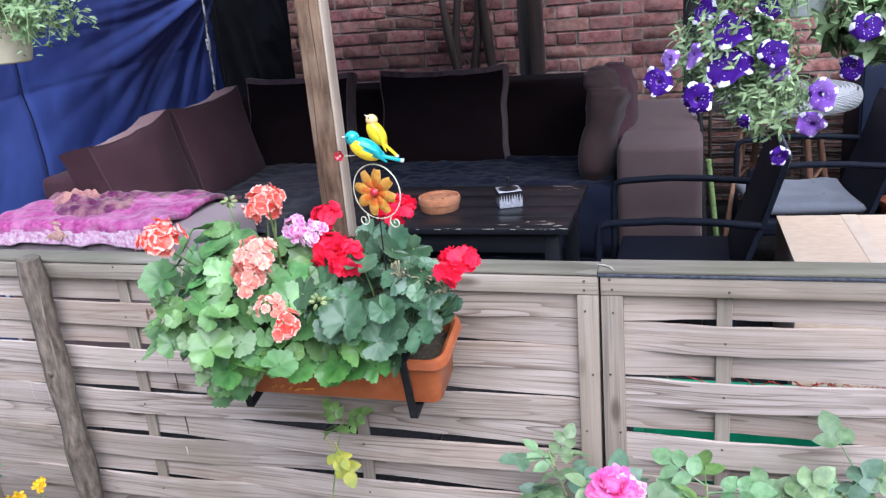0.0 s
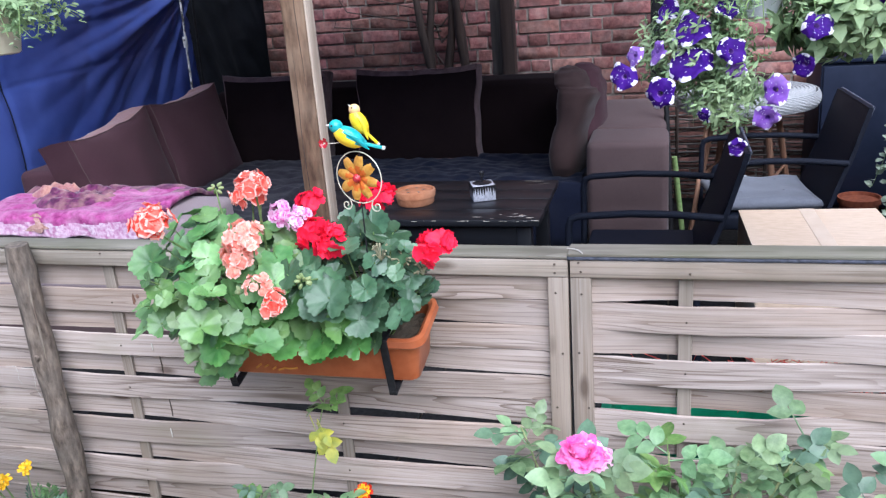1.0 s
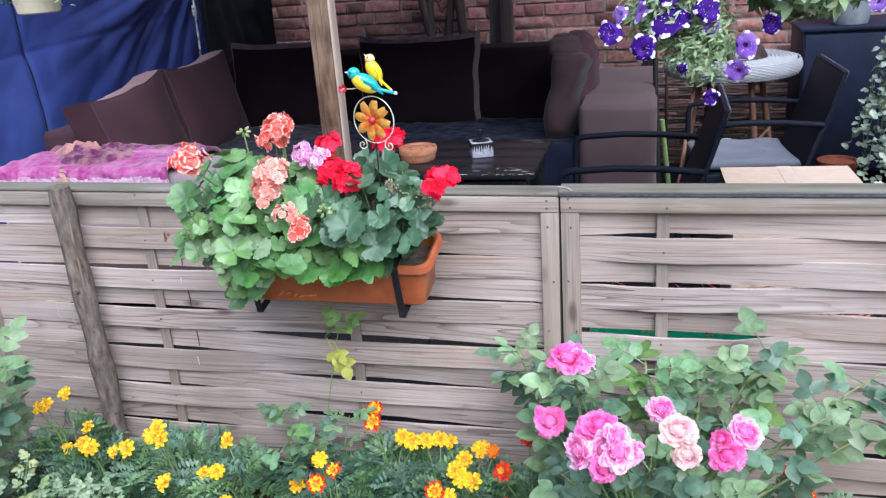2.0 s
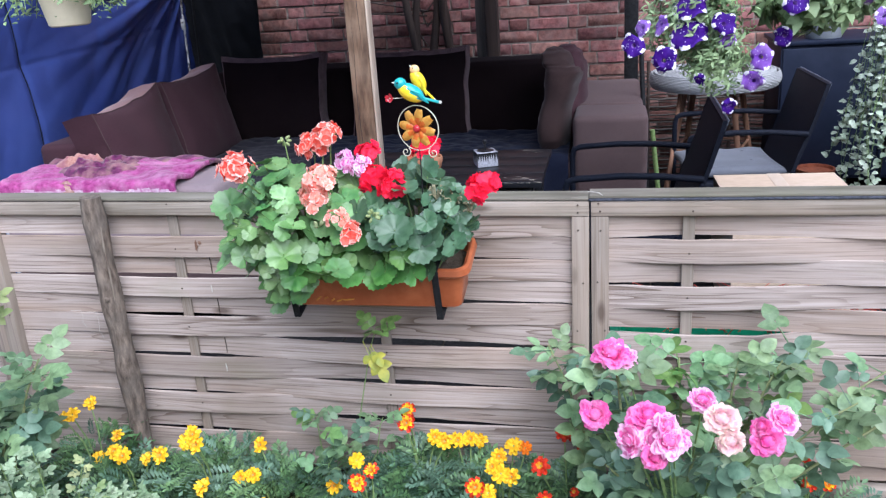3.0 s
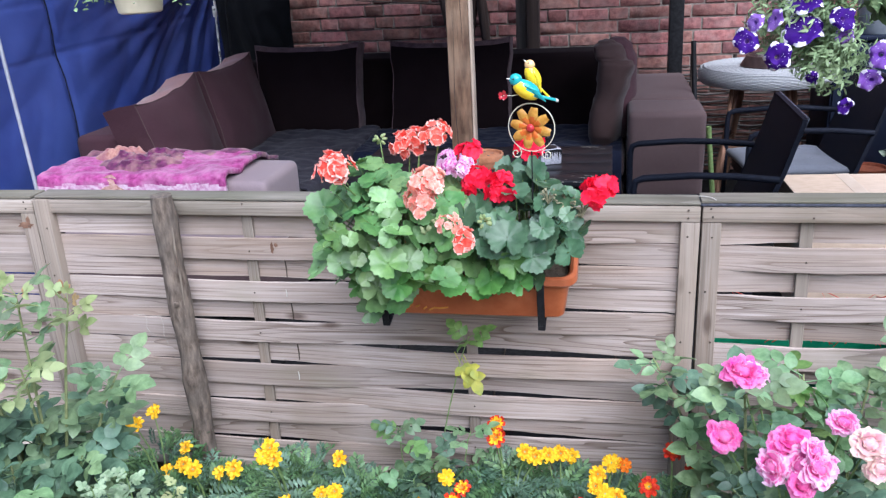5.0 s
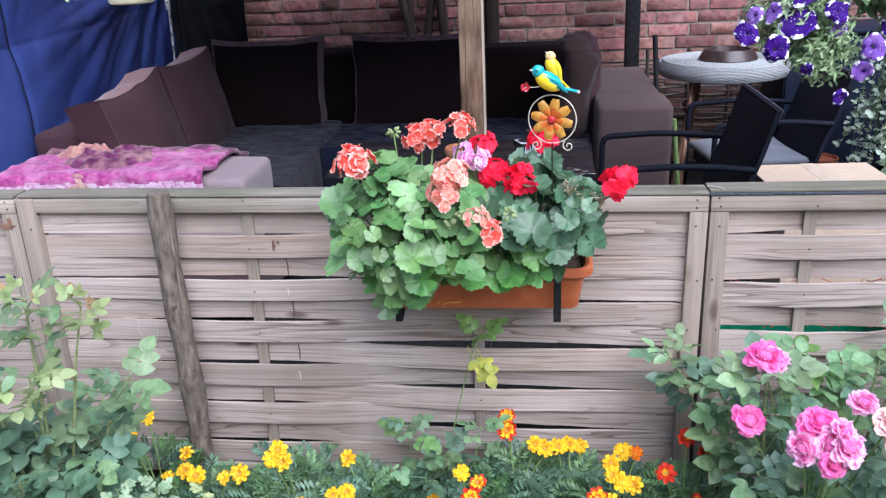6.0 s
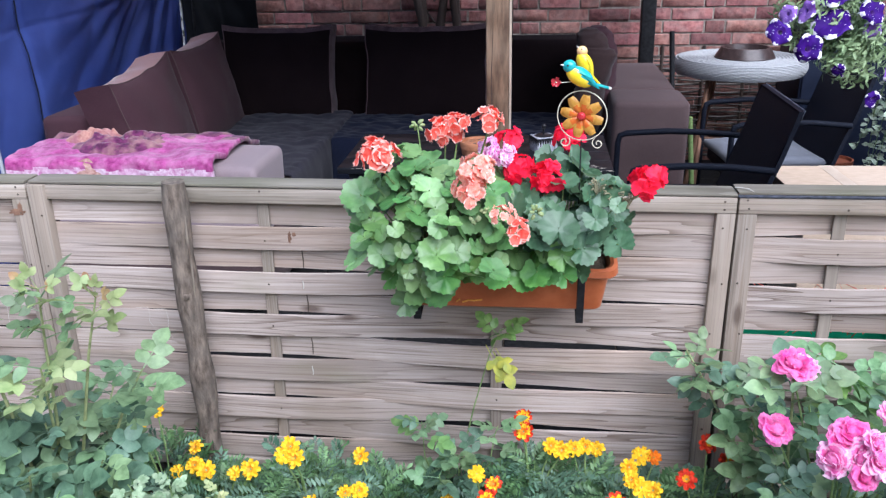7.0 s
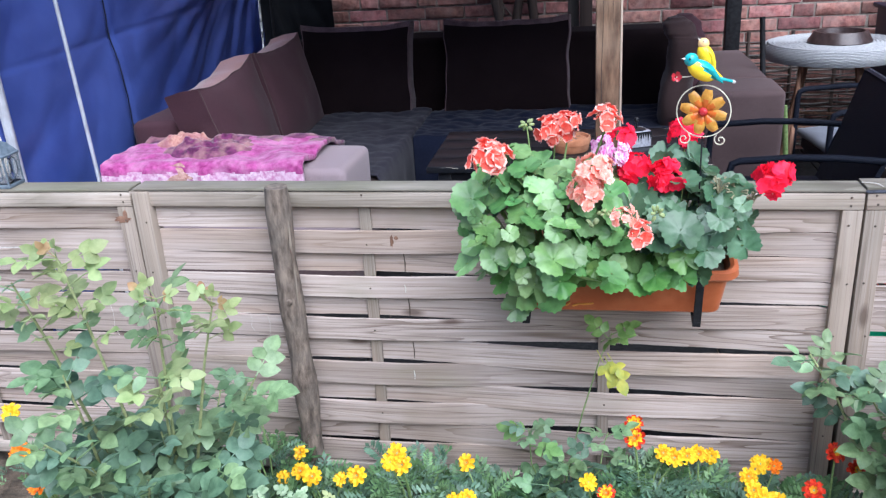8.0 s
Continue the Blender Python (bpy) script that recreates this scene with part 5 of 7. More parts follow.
def marigold_plant(label, root, spread, height, blooms, leaves, seed):
    r = random.Random(seed)
    root = Vector((root[0], root[1], ground_height(root[0], root[1])))
    p = thing("marigold", label, "plant", root, group="marigolds in the bed")
    back = Matrix.Translation(-root)
    fol = Geo()
    for k in range(round(leaves * 1.7)):
        a, q = r.uniform(0, 6.28), r.uniform(0, 1) ** 0.6
        z = root.z + height * r.uniform(0.05, 0.86) * (1 - 0.25 * q)
        at = Vector((root.x + spread[0] * q * math.cos(a), root.y + spread[1] * q * math.sin(a), z))
        if at.y > -0.015:
            continue
        d = Vector((math.cos(a) * 0.8 + r.uniform(-0.7, 0.7), math.sin(a) * 0.8 - 0.35 + r.uniform(-0.7, 0.5), r.uniform(-0.1, 0.8)))
        feather_leaf(fol, at, d, r.uniform(0.055, 0.095), r, 1 if r.random() < 0.45 else 0, 0.23)
        if k % 20 == 0:
            part("stem", Geo().add(*tube([root, root.lerp(at, 0.55) + Vector((0, 0, 0.03)), at], [0.0035, 0.0025, 0.0015], 5, False), 0, back), "stem", p)
    fol.v = [tuple(back @ Vector(v)) for v in fol.v]
    for i, (at, kind, size) in enumerate(blooms):
        at = Vector(at) + Vector((0, -0.018, 0.016))
        part("flower", r.choice(MARI[kind]), None, p, "", back @ align(at, (r.uniform(-0.35, 0.35), -0.75 + r.uniform(-0.3, 0.2), 0.75), r.uniform(0, 6), size * 0.87))
        part("stem", Geo().add(*tube([root, root.lerp(at, 0.6) + Vector((0, 0.01, 0.02)), at - Vector((0, 0, size * 0.6))], [0.003, 0.0025, 0.002], 5, False), 0, back), "stem", p)
    tagged(part("foliage", fol, ["marigold_leaf", "marigold_leaf_blue"], p), kind="stuff")


Y, X_, RU, OR = "yellow", "mixed", "rust", "orange"
marigold_plant("yellow marigold at the foot of the branch post", (-1.46, -0.14), (0.14, 0.11), 0.25, [((-1.521, -0.122, 0.318), Y, 0.024), ((-1.498, -0.063, 0.326), Y, 0.023), ((-1.545, -0.13, 0.312), Y, 0.02)], 90, 31)
marigold_plant("yellow marigold with feathery dark leaves", (-1.28, -0.24), (0.15, 0.14), 0.22, [((-1.338, -0.215, 0.262), Y, 0.025), ((-1.30, -0.235, 0.262), Y, 0.026), ((-1.35, -0.17, 0.285), Y, 0.022), ((-1.183, -0.23, 0.268), Y, 0.027), ((-1.225, -0.235, 0.258), Y, 0.021), ((-1.38, -0.23, 0.25), Y, 0.02)], 120, 32)
marigold_plant("tall yellow marigold with feathery dark leaves", (-1.05, -0.20), (0.16, 0.13), 0.27, [((-1.075, -0.225, 0.338), Y, 0.027), ((-1.06, -0.24, 0.315), Y, 0.027), ((-1.09, -0.24, 0.322), Y, 0.024), ((-1.005, -0.335, 0.25), Y, 0.028)], 150, 33)
marigold_plant("yellow marigold with feathery dark leaves", (-0.86, -0.22), (0.16, 0.15), 0.23, [((-0.914, -0.152, 0.268), Y, 0.024), ((-0.90, -0.25, 0.235), Y, 0.024), ((-0.935, -0.255, 0.228), Y, 0.022), ((-0.84, -0.33, 0.20), Y, 0.022)], 140, 34)
marigold_plant("yellow and rust marigold with feathery leaves", (-0.58, -0.24), (0.15, 0.14), 0.20, [((-0.608, -0.222, 0.281), Y, 0.023), ((-0.565, -0.235, 0.262), X_, 0.023), ((-0.578, -0.318, 0.278), X_, 0.026), ((-0.675, -0.235, 0.205), Y, 0.024)], 130, 35)
marigold_plant("rust-rimmed marigold close to the fence", (-0.47, -0.10), (0.13, 0.08), 0.24, [((-0.497, -0.072, 0.352), X_, 0.025), ((-0.495, -0.10, 0.328), X_, 0.028), ((-0.423, -0.078, 0.274), Y, 0.024), ((-0.395, -0.08, 0.262), Y, 0.025)], 110, 36)
marigold_plant("yellow marigold in a dense row of blooms", (-0.33, -0.12), (0.14, 0.10), 0.22, [((-0.331, -0.034, 0.245), Y, 0.024), ((-0.362, -0.06, 0.255), Y, 0.024), ((-0.30, -0.04, 0.245), Y, 0.022)], 110, 37)
marigold_plant("yellow marigold with clustered blooms", (-0.22, -0.20), (0.15, 0.13), 0.24, [((-0.231, -0.163, 0.278), Y, 0.024), ((-0.197, -0.118, 0.283), Y, 0.026), ((-0.213, -0.262, 0.293), Y, 0.027), ((-0.235, -0.25, 0.305), Y, 0.022), ((-0.185, -0.262, 0.285), Y, 0.025), ((-0.274, -0.298, 0.273), X_, 0.027), ((-0.24, -0.30, 0.26), Y, 0.024), ((-0.165, -0.12, 0.28), OR, 0.02)], 140, 38)
marigold_plant("rust-red marigold beside the roses", (-0.05, -0.22), (0.14, 0.12), 0.27, [((-0.055, -0.195, 0.378), RU, 0.025), ((-0.002, -0.189, 0.331), RU, 0.024), ((-0.111, -0.265, 0.323), RU, 0.026), ((-0.10, -0.30, 0.25), RU, 0.023), ((-0.03, -0.24, 0.235), RU, 0.014)], 140, 39)
marigold_plant("rust and yellow marigold under the rose bush", (0.56, -0.14), (0.16, 0.10), 0.16, [((0.611, -0.069, 0.183), X_, 0.022), ((0.56, -0.10, 0.20), RU, 0.02), ((0.54, -0.12, 0.29), RU, 0.015)], 90, 40)
marigold_plant("orange and yellow marigold beside the leafy rose", (-1.86, -0.42), (0.20, 0.20), 0.32, [((-1.86, -0.50, 0.40), OR, 0.027), ((-1.93, -0.45, 0.45), OR, 0.026), ((-1.97, -0.40, 0.52), Y, 0.028), ((-1.85, -0.42, 0.45), Y, 0.018), ((-1.90, -0.46, 0.44), Y, 0.018)], 120, 41)


def leafy_bush(name, label, category, root, canes, blooms, seed, leaf_len=(0.075, 0.12), stem_mat="bark_stem", per=1.0):
    """A bush of arching canes with compound leaves; canes: (tip, lean, number of leaves)."""
    r = random.Random(seed)
    root = Vector((root[0], root[1], ground_height(root[0], root[1])))
    p = thing(name, label, category, root)
    back = Matrix.Translation(-root)
    for tip, kinds, count, reach in canes:
        tip = Vector(tip)
        foot = root + Vector((r.uniform(-0.05, 0.05), r.uniform(-0.03, 0.03), 0))
        mid = foot.lerp(tip, 0.5) + Vector((r.uniform(-0.04, 0.04), r.uniform(-0.03, 0.03), 0.05))
        path = [foot, foot.lerp(mid, 0.6) + Vector((0, 0, 0.02)), mid, mid.lerp(tip, 0.6) + Vector((0, 0, 0.02)), tip]
        part("cane", Geo().add(*tube(path, [q * (0.5 if stem_mat == "stem" else 1.0) for q in (0.005, 0.0045, 0.0038, 0.003, 0.002)], 6, False), 0, back), stem_mat, p)
        for k in range(round(count * per)):
            t = reach + (1 - reach) * (k + r.uniform(0, 0.9)) / (count * per)
            f = t * 4
            i = min(3, int(f))
            at = path[i].lerp(path[i + 1], f - i)
            a = k * 2.4 + r.uniform(-0.5, 0.5)
            d = Vector((math.cos(a), math.sin(a) * 0.8 - 0.25, r.uniform(0.0, 0.55))).normalized()
            nrm = Vector((0.05, -0.45, 1.0)) + Vector((r.uniform(-0.5, 0.5), r.uniform(-0.5, 0.4), 0))
            nrm = (nrm - d * nrm.dot(d)).normalized()
            m = Matrix((( d.cross(nrm))[:], d[:], nrm[:])).transposed().to_4x4()
            ln = r.uniform(*leaf_len) * (0.78 if "young_leaf" in kinds else 1.0)
            part("leaf", r.choice(ROSE_LEAF[r.choice(kinds)]), None, p, "", back @ Matrix.Translation(at) @ m @ Matrix.Scale(ln, 4))
    for at, kind, size, nrm in blooms:
        at = Vector(at)
        part("rose", r.choice(ROSE[kind]), None, p, "", back @ align(at, Vector(nrm) + Vector((r.uniform(-0.25, 0.25), r.uniform(-0.2, 0.1), r.uniform(-0.2, 0.2))), r.uniform(0, 6), size * (0.90 if kind == "pale" else 0.98)) @ Matrix.Diagonal((r.uniform(0.85, 1.12), r.uniform(0.85, 1.12), r.uniform(0.8, 1.15), 1)))
        part("cane", Geo().add(*tube([root, root.lerp(at, 0.5) + Vector((0.01, 0.01, 0.05)), at - Vector(nrm).normalized() * size * 0.2], [0.003, 0.0026, 0.002], 6, False), 0, back), "stem", p)
    return p


# G2 is mostly the shaded leaf colour, for canes low in a bush.
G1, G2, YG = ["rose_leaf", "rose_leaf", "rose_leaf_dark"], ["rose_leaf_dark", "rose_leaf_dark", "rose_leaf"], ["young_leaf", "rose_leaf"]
FR = ["fresh_leaf", "rose_leaf", "rose_leaf_dark"]
up = (0.05, -0.75, 0.65)
leafy_bush("rose_bush", "pink rose bush in full bloom against the fence", "rose bush", (0.20, -0.33),
           [((0.07, -0.36, 0.68), G1, 10, 0.4), ((0.00, -0.20, 0.55), G1, 12, 0.35), ((-0.10, -0.09, 0.58), G1, 8, 0.6), ((0.35, -0.25, 0.63), G1, 11, 0.35), ((0.46, -0.18, 0.60), G1, 11, 0.3),
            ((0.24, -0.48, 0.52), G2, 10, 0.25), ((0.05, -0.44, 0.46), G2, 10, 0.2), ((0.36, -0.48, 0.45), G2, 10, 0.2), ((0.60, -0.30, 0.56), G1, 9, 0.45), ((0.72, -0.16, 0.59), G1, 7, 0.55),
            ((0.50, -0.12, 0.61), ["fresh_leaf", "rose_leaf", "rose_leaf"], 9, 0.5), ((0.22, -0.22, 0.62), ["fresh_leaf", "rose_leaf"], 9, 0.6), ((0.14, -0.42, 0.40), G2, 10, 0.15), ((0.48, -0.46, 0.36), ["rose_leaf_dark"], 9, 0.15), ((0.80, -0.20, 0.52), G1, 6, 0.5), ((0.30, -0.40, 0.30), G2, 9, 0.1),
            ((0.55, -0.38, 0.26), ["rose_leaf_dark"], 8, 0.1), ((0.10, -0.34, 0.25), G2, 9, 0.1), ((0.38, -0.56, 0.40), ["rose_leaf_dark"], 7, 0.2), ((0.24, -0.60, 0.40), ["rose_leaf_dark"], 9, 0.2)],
           [((0.062, -0.372, 0.700), "hot", 0.042, (0, -0.4, 0.9)), ((0.092, -0.365, 0.690), "pink", 0.030, (0.4, -0.5, 0.7)), ((0.028, -0.425, 0.576), "hot", 0.036, up),
            ((0.140, -0.517, 0.632), "hot", 0.040, (0, -0.5, 0.85)), ((0.105, -0.545, 0.592), "pink", 0.038, (-0.4, -0.7, 0.5)), ((0.176, -0.570, 0.608), "pink", 0.036, (0.25, -0.75, 0.6)), ((0.152, -0.575, 0.578), "hot", 0.033, (0, -0.9, 0.35)), ((0.150, -0.555, 0.606), "pink", 0.032, (0.0, -0.85, 0.5)), ((0.120, -0.530, 0.622), "hot", 0.030, (-0.3, -0.7, 0.6)), ((0.172, -0.550, 0.632), "pink", 0.030, (0.3, -0.6, 0.7)), ((0.192, -0.545, 0.595), "pink", 0.034, (0.5, -0.6, 0.6)),
            ((0.256, -0.420, 0.620), "pink", 0.030, (-0.2, -0.5, 0.8)), ((0.290, -0.485, 0.612), "pale", 0.040, up), ((0.305, -0.505, 0.575), "pale", 0.034, (0.2, -0.9, 0.3)),
            ((0.384, -0.470, 0.556), "hot", 0.036, (-0.1, -0.85, 0.4)), ((0.417, -0.437, 0.588), "pink", 0.034, (0.4, -0.5, 0.7)), ((0.372, -0.46, 0.585), "hot", 0.026, (-0.3, -0.5, 0.8))], 51, (0.085, 0.14), per=1.7)

leafy_bush("rose_plant", "leafy rose with yellowing young shoots, not in flower", "rose bush", (-1.58, -0.50),
           [((-1.624, -0.58, 1.01), YG, 8, 0.70), ((-1.737, -0.58, 0.955), YG, 7, 0.72), ((-1.432, -0.58, 0.925), YG, 5, 0.76), ((-1.329, -0.56, 0.90), YG, 3, 0.84), ((-1.448, -0.60, 0.76), YG, 6, 0.76),
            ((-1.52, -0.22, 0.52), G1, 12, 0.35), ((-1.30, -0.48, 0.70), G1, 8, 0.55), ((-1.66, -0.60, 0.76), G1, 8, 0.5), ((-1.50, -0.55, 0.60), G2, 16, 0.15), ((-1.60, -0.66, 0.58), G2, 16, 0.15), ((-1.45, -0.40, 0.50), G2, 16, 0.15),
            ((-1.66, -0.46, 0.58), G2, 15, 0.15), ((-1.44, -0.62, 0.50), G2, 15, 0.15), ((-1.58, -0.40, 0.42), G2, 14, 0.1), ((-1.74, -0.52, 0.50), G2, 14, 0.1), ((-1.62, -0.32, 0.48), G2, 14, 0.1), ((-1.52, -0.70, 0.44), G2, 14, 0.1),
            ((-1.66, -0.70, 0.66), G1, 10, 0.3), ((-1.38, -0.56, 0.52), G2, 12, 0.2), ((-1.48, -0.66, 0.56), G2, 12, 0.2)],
           [], 52, (0.085, 0.15), per=1.6)
shoot = bpy.data.objects["rose_plant"]
r = random.Random(8)
for tip in ((-1.624, -0.58, 1.01), (-1.432, -0.58, 0.925), (-1.329, -0.56, 0.90)):
    for k in range(5):
        d = Vector((r.uniform(-0.7, 0.7), r.uniform(-0.6, 0.3), r.uniform(0.1, 0.9))).normalized()
        nn = Vector((0.1, -0.7, 0.6))
        nn = (nn - d * nn.dot(d)).normalized()
        m = Matrix((d.cross(nn)[:], d[:], nn[:])).transposed().to_4x4()
        part("leaf", ROSE_LEAF["bronze_leaf" if k % 2 else "young_leaf"][2], None, shoot, "curled bronze young leaf" if k % 2 else "", Matrix.Translation(-shoot.location) @ Matrix.Translation(tip) @ m @ Matrix.Scale(r.uniform(0.045, 0.07), 4))

leafy_bush("climbing_plant", "thin leaning rose shoot with yellowed leaves", "plant", (-0.70, -0.12),
           [((-0.555, -0.115, 0.635), ["fresh_leaf"], 4, 0.90), ((-0.76, -0.115, 0.36), FR, 6, 0.6), ((-0.56, -0.12, 0.36), FR, 5, 0.55), ((-0.68, -0.14, 0.28), G2, 8, 0.2), ((-0.60, -0.14, 0.27), G2, 7, 0.2), ((-0.70, -0.22, 0.25), G1, 6, 0.3)],
           [], 53, (0.07, 0.10), "stem")
shoot = bpy.data.objects["climbing_plant"]
r = random.Random(5)
for at, s, nrm in (((-0.590, -0.135, 0.600), 0.085, (0.1, -0.8, 0.5)), ((-0.572, -0.14, 0.585), 0.105, (0.3, -0.9, 0.2)), ((-0.565, -0.15, 0.600), 0.07, (-0.2, -0.7, 0.6))):
    d = Vector((r.uniform(0.1, 0.6), -0.3, -0.75)).normalized()
    nn = Vector(nrm)
    nn = (nn - d * nn.dot(d)).normalized()
    m = Matrix((d.cross(nn)[:], d[:], nn[:])).transposed().to_4x4()
    part("leaf", ROSE_LEAF["yellow_leaf"][2], None, shoot, "yellow leaf with brown spots", Matrix.Translation(-shoot.location) @ Matrix.Translation(at) @ m @ Matrix.Scale(s, 4))

leafy_bush("variegated_plant", "small plant with white-marked leaves in the bed", "plant", (-1.17, -0.72),
           [((-1.14, -0.75, 0.63), ["pale_leaf"], 11, 0.35), ((-1.20, -0.78, 0.61), ["pale_leaf"], 11, 0.35), ((-1.08, -0.68, 0.56), ["pale_leaf", "young_leaf"], 11, 0.3), ((-1.12, -0.80, 0.54), ["pale_leaf"], 11, 0.3), ((-1.25, -0.70, 0.57), ["pale_leaf"], 10, 0.3), ((-1.04, -0.72, 0.50), ["pale_leaf", "young_leaf"], 9, 0.3)],
           [], 54, (0.030, 0.052), "stem", 2.2)
leafy_bush("variegated_plant", "low plant with silvery white leaves among the marigolds", "plant", (-1.22, -0.36),
           [((-1.22, -0.40, 0.24), ["pale_leaf"], 8, 0.3), ((-1.16, -0.36, 0.23), ["pale_leaf"], 8, 0.3), ((-1.27, -0.38, 0.22), ["pale_leaf"], 8, 0.3), ((-1.12, -0.40, 0.20), ["pale_leaf"], 7, 0.3), ((-1.30, -0.44, 0.26), ["pale_leaf"], 8, 0.3), ((-1.10, -0.46, 0.22), ["pale_leaf", "young_leaf"], 8, 0.3), ((-1.20, -0.50, 0.27), ["pale_leaf"], 8, 0.3)],
           [], 55, (0.028, 0.046), "stem", 2.2)

# low greenery filling the bed
r = random.Random(61)
g = Geo()
for k in range(420):
    x, y = r.uniform(-2.3, 1.2), -0.03 - r.random() ** 1.3 * 0.75
    z = ground_height(x, y)
    feather_leaf(g, (x, y, z + r.uniform(0.0, 0.10)), (r.uniform(-1, 1), r.uniform(-1, 0.6), r.uniform(0.2, 1)), r.uniform(0.05, 0.09), r, k % 2)
solo("low_greenery", g, ["marigold_leaf", "marigold_leaf_blue"], "low feathery greenery covering the flower bed", "greenery", kind="stuff")

# ---- hanging baskets ----


def trailing(name, label, at, pot, blooms, stems, spread, drop, leaf_mat, seed, leaf=(0.022, 0.036), narrow=0.34, hang=0.9, rise=0.05, dense=16, jit=0.004, bias=(0, 0, 0), masses=()):
    """A hanging pot with trailing shoots; pot: (material, radius low, radius high, height)."""
    r = random.Random(seed)
    p = thing(name, label, "hanging plant", at)
    mat, r0, r1, h = pot
    part("pot", Geo().add(*lathe([(0.0, 0.0), (r0 - 0.006, 0.0), (r0, 0.004), (r1 - 0.004, h - 0.022), (r1 + 0.004, h - 0.02), (r1 + 0.006, h - 0.002), (r1, h), (r1 - 0.005, h - 0.006), (r1 - 0.010, h - 0.03), (0.0, h - 0.03)], 32)), mat, p)
    w = Geo()
    for k in range(3):
        a = k * 2.094 + 0.4
        w.add(*tube([(r1 * math.cos(a), r1 * math.sin(a), h - 0.005), (0.3 * r1 * math.cos(a), 0.3 * r1 * math.sin(a), h + 0.22), (0, 0, hang * 0.72)], 0.0015, 5, False))
    w.add(*tube([(0, 0, hang * 0.72), (0, 0, hang)], 0.002, 5, False))
    part("hanger", w, "wire", p)
    fol = Geo()
    for k in range(stems):
        a = r.uniform(0, 2 * math.pi)
        o = Vector((math.cos(a), math.sin(a) * 0.8, 0))
        reach, fall = r.uniform(0.5, 1.0) * spread, r.uniform(0.3, 1.0) * drop
        b = o * r1 * 0.6 + Vector((0, 0, h - 0.01))
        o = o + Vector(bias)
        pts = [b, b + o * reach * 0.45 + Vector((0, 0, rise * r.uniform(0.3, 1.4))), b + o * reach * 0.8 + Vector((r.uniform(-0.03, 0.03), 0, -fall * 0.35)), b + o * reach + Vector((r.uniform(-0.05, 0.05), r.uniform(-0.04, 0.04), -fall))]
        part("shoot", Geo().add(*tube(pts, [0.0022, 0.002, 0.0016, 0.001], 5, False)), "stem", p)
        for i in range(dense):
            t = (i + 1) / dense * 3
            q = min(2, int(t))
            c = pts[q].lerp(pts[q + 1], t - q) + Vector((r.gauss(0, jit), r.gauss(0, jit), r.gauss(0, jit)))
            d = Vector((r.uniform(-1, 1), r.uniform(-1, 1), r.uniform(-0.4, 0.9))).normalized()
            nn = Vector((r.uniform(-0.4, 0.4), -0.5, 0.8))
            nn = (nn - d * nn.dot(d)).normalized()
            m = Matrix.Translation(c) @ Matrix((d.cross(nn)[:], d[:], nn[:])).transposed().to_4x4()
            ln = r.uniform(*leaf)
            fol.add(*leaflet(ln, ln * narrow, 0.25, 0.25, 3), 0, m)
    for centre, radii, count, ln, broad in masses:
        centre = Vector(centre) - Vector(at)
        for k in range(count):
            d = Vector((r.gauss(0, 1), r.gauss(0, 1), r.gauss(0, 1))).normalized()
            q = centre + Vector([d[i] * radii[i] for i in range(3)]) * r.uniform(0.3, 1.0)
            axis = (d + Vector((r.uniform(-0.6, 0.6), r.uniform(-0.9, 0.3), r.uniform(-0.2, 0.9)))).normalized()
            for i in range(6):
                a = i * 2.4 + r.uniform(-0.4, 0.4)
                side = axis.orthogonal().normalized()
                side = side * math.cos(a) + axis.cross(side) * math.sin(a)
                way = (side + axis * r.uniform(0.3, 1.3)).normalized()
                nn = (axis - way * axis.dot(way)).normalized()
                size = ln * r.uniform(0.45, 0.85)
                fol.add(*leaflet(size, size * r.uniform(0.22, 0.36) * broad, 0.25, 0.35, 3), 0, Matrix.Translation(q + axis * 0.006 * i) @ Matrix((way.cross(nn)[:], way[:], nn[:])).transposed().to_4x4())
    tagged(part("foliage", fol, leaf_mat, p), kind="stuff")
    for (x, y, z), size, nrm, kind in blooms:
        q = Vector((x, y - 0.045, z)) - Vector(at)
        nrm = Vector(nrm) + Vector((r.uniform(-0.5, 0.4), r.uniform(-0.3, 0.1), r.uniform(-0.35, 0.4)))
        part("bloom", r.choice(PET if kind == "d" else PET_PALE), None, p, "", align(q, nrm, r.uniform(0, 6), size * r.uniform(0.90, 1.04)))
    return p


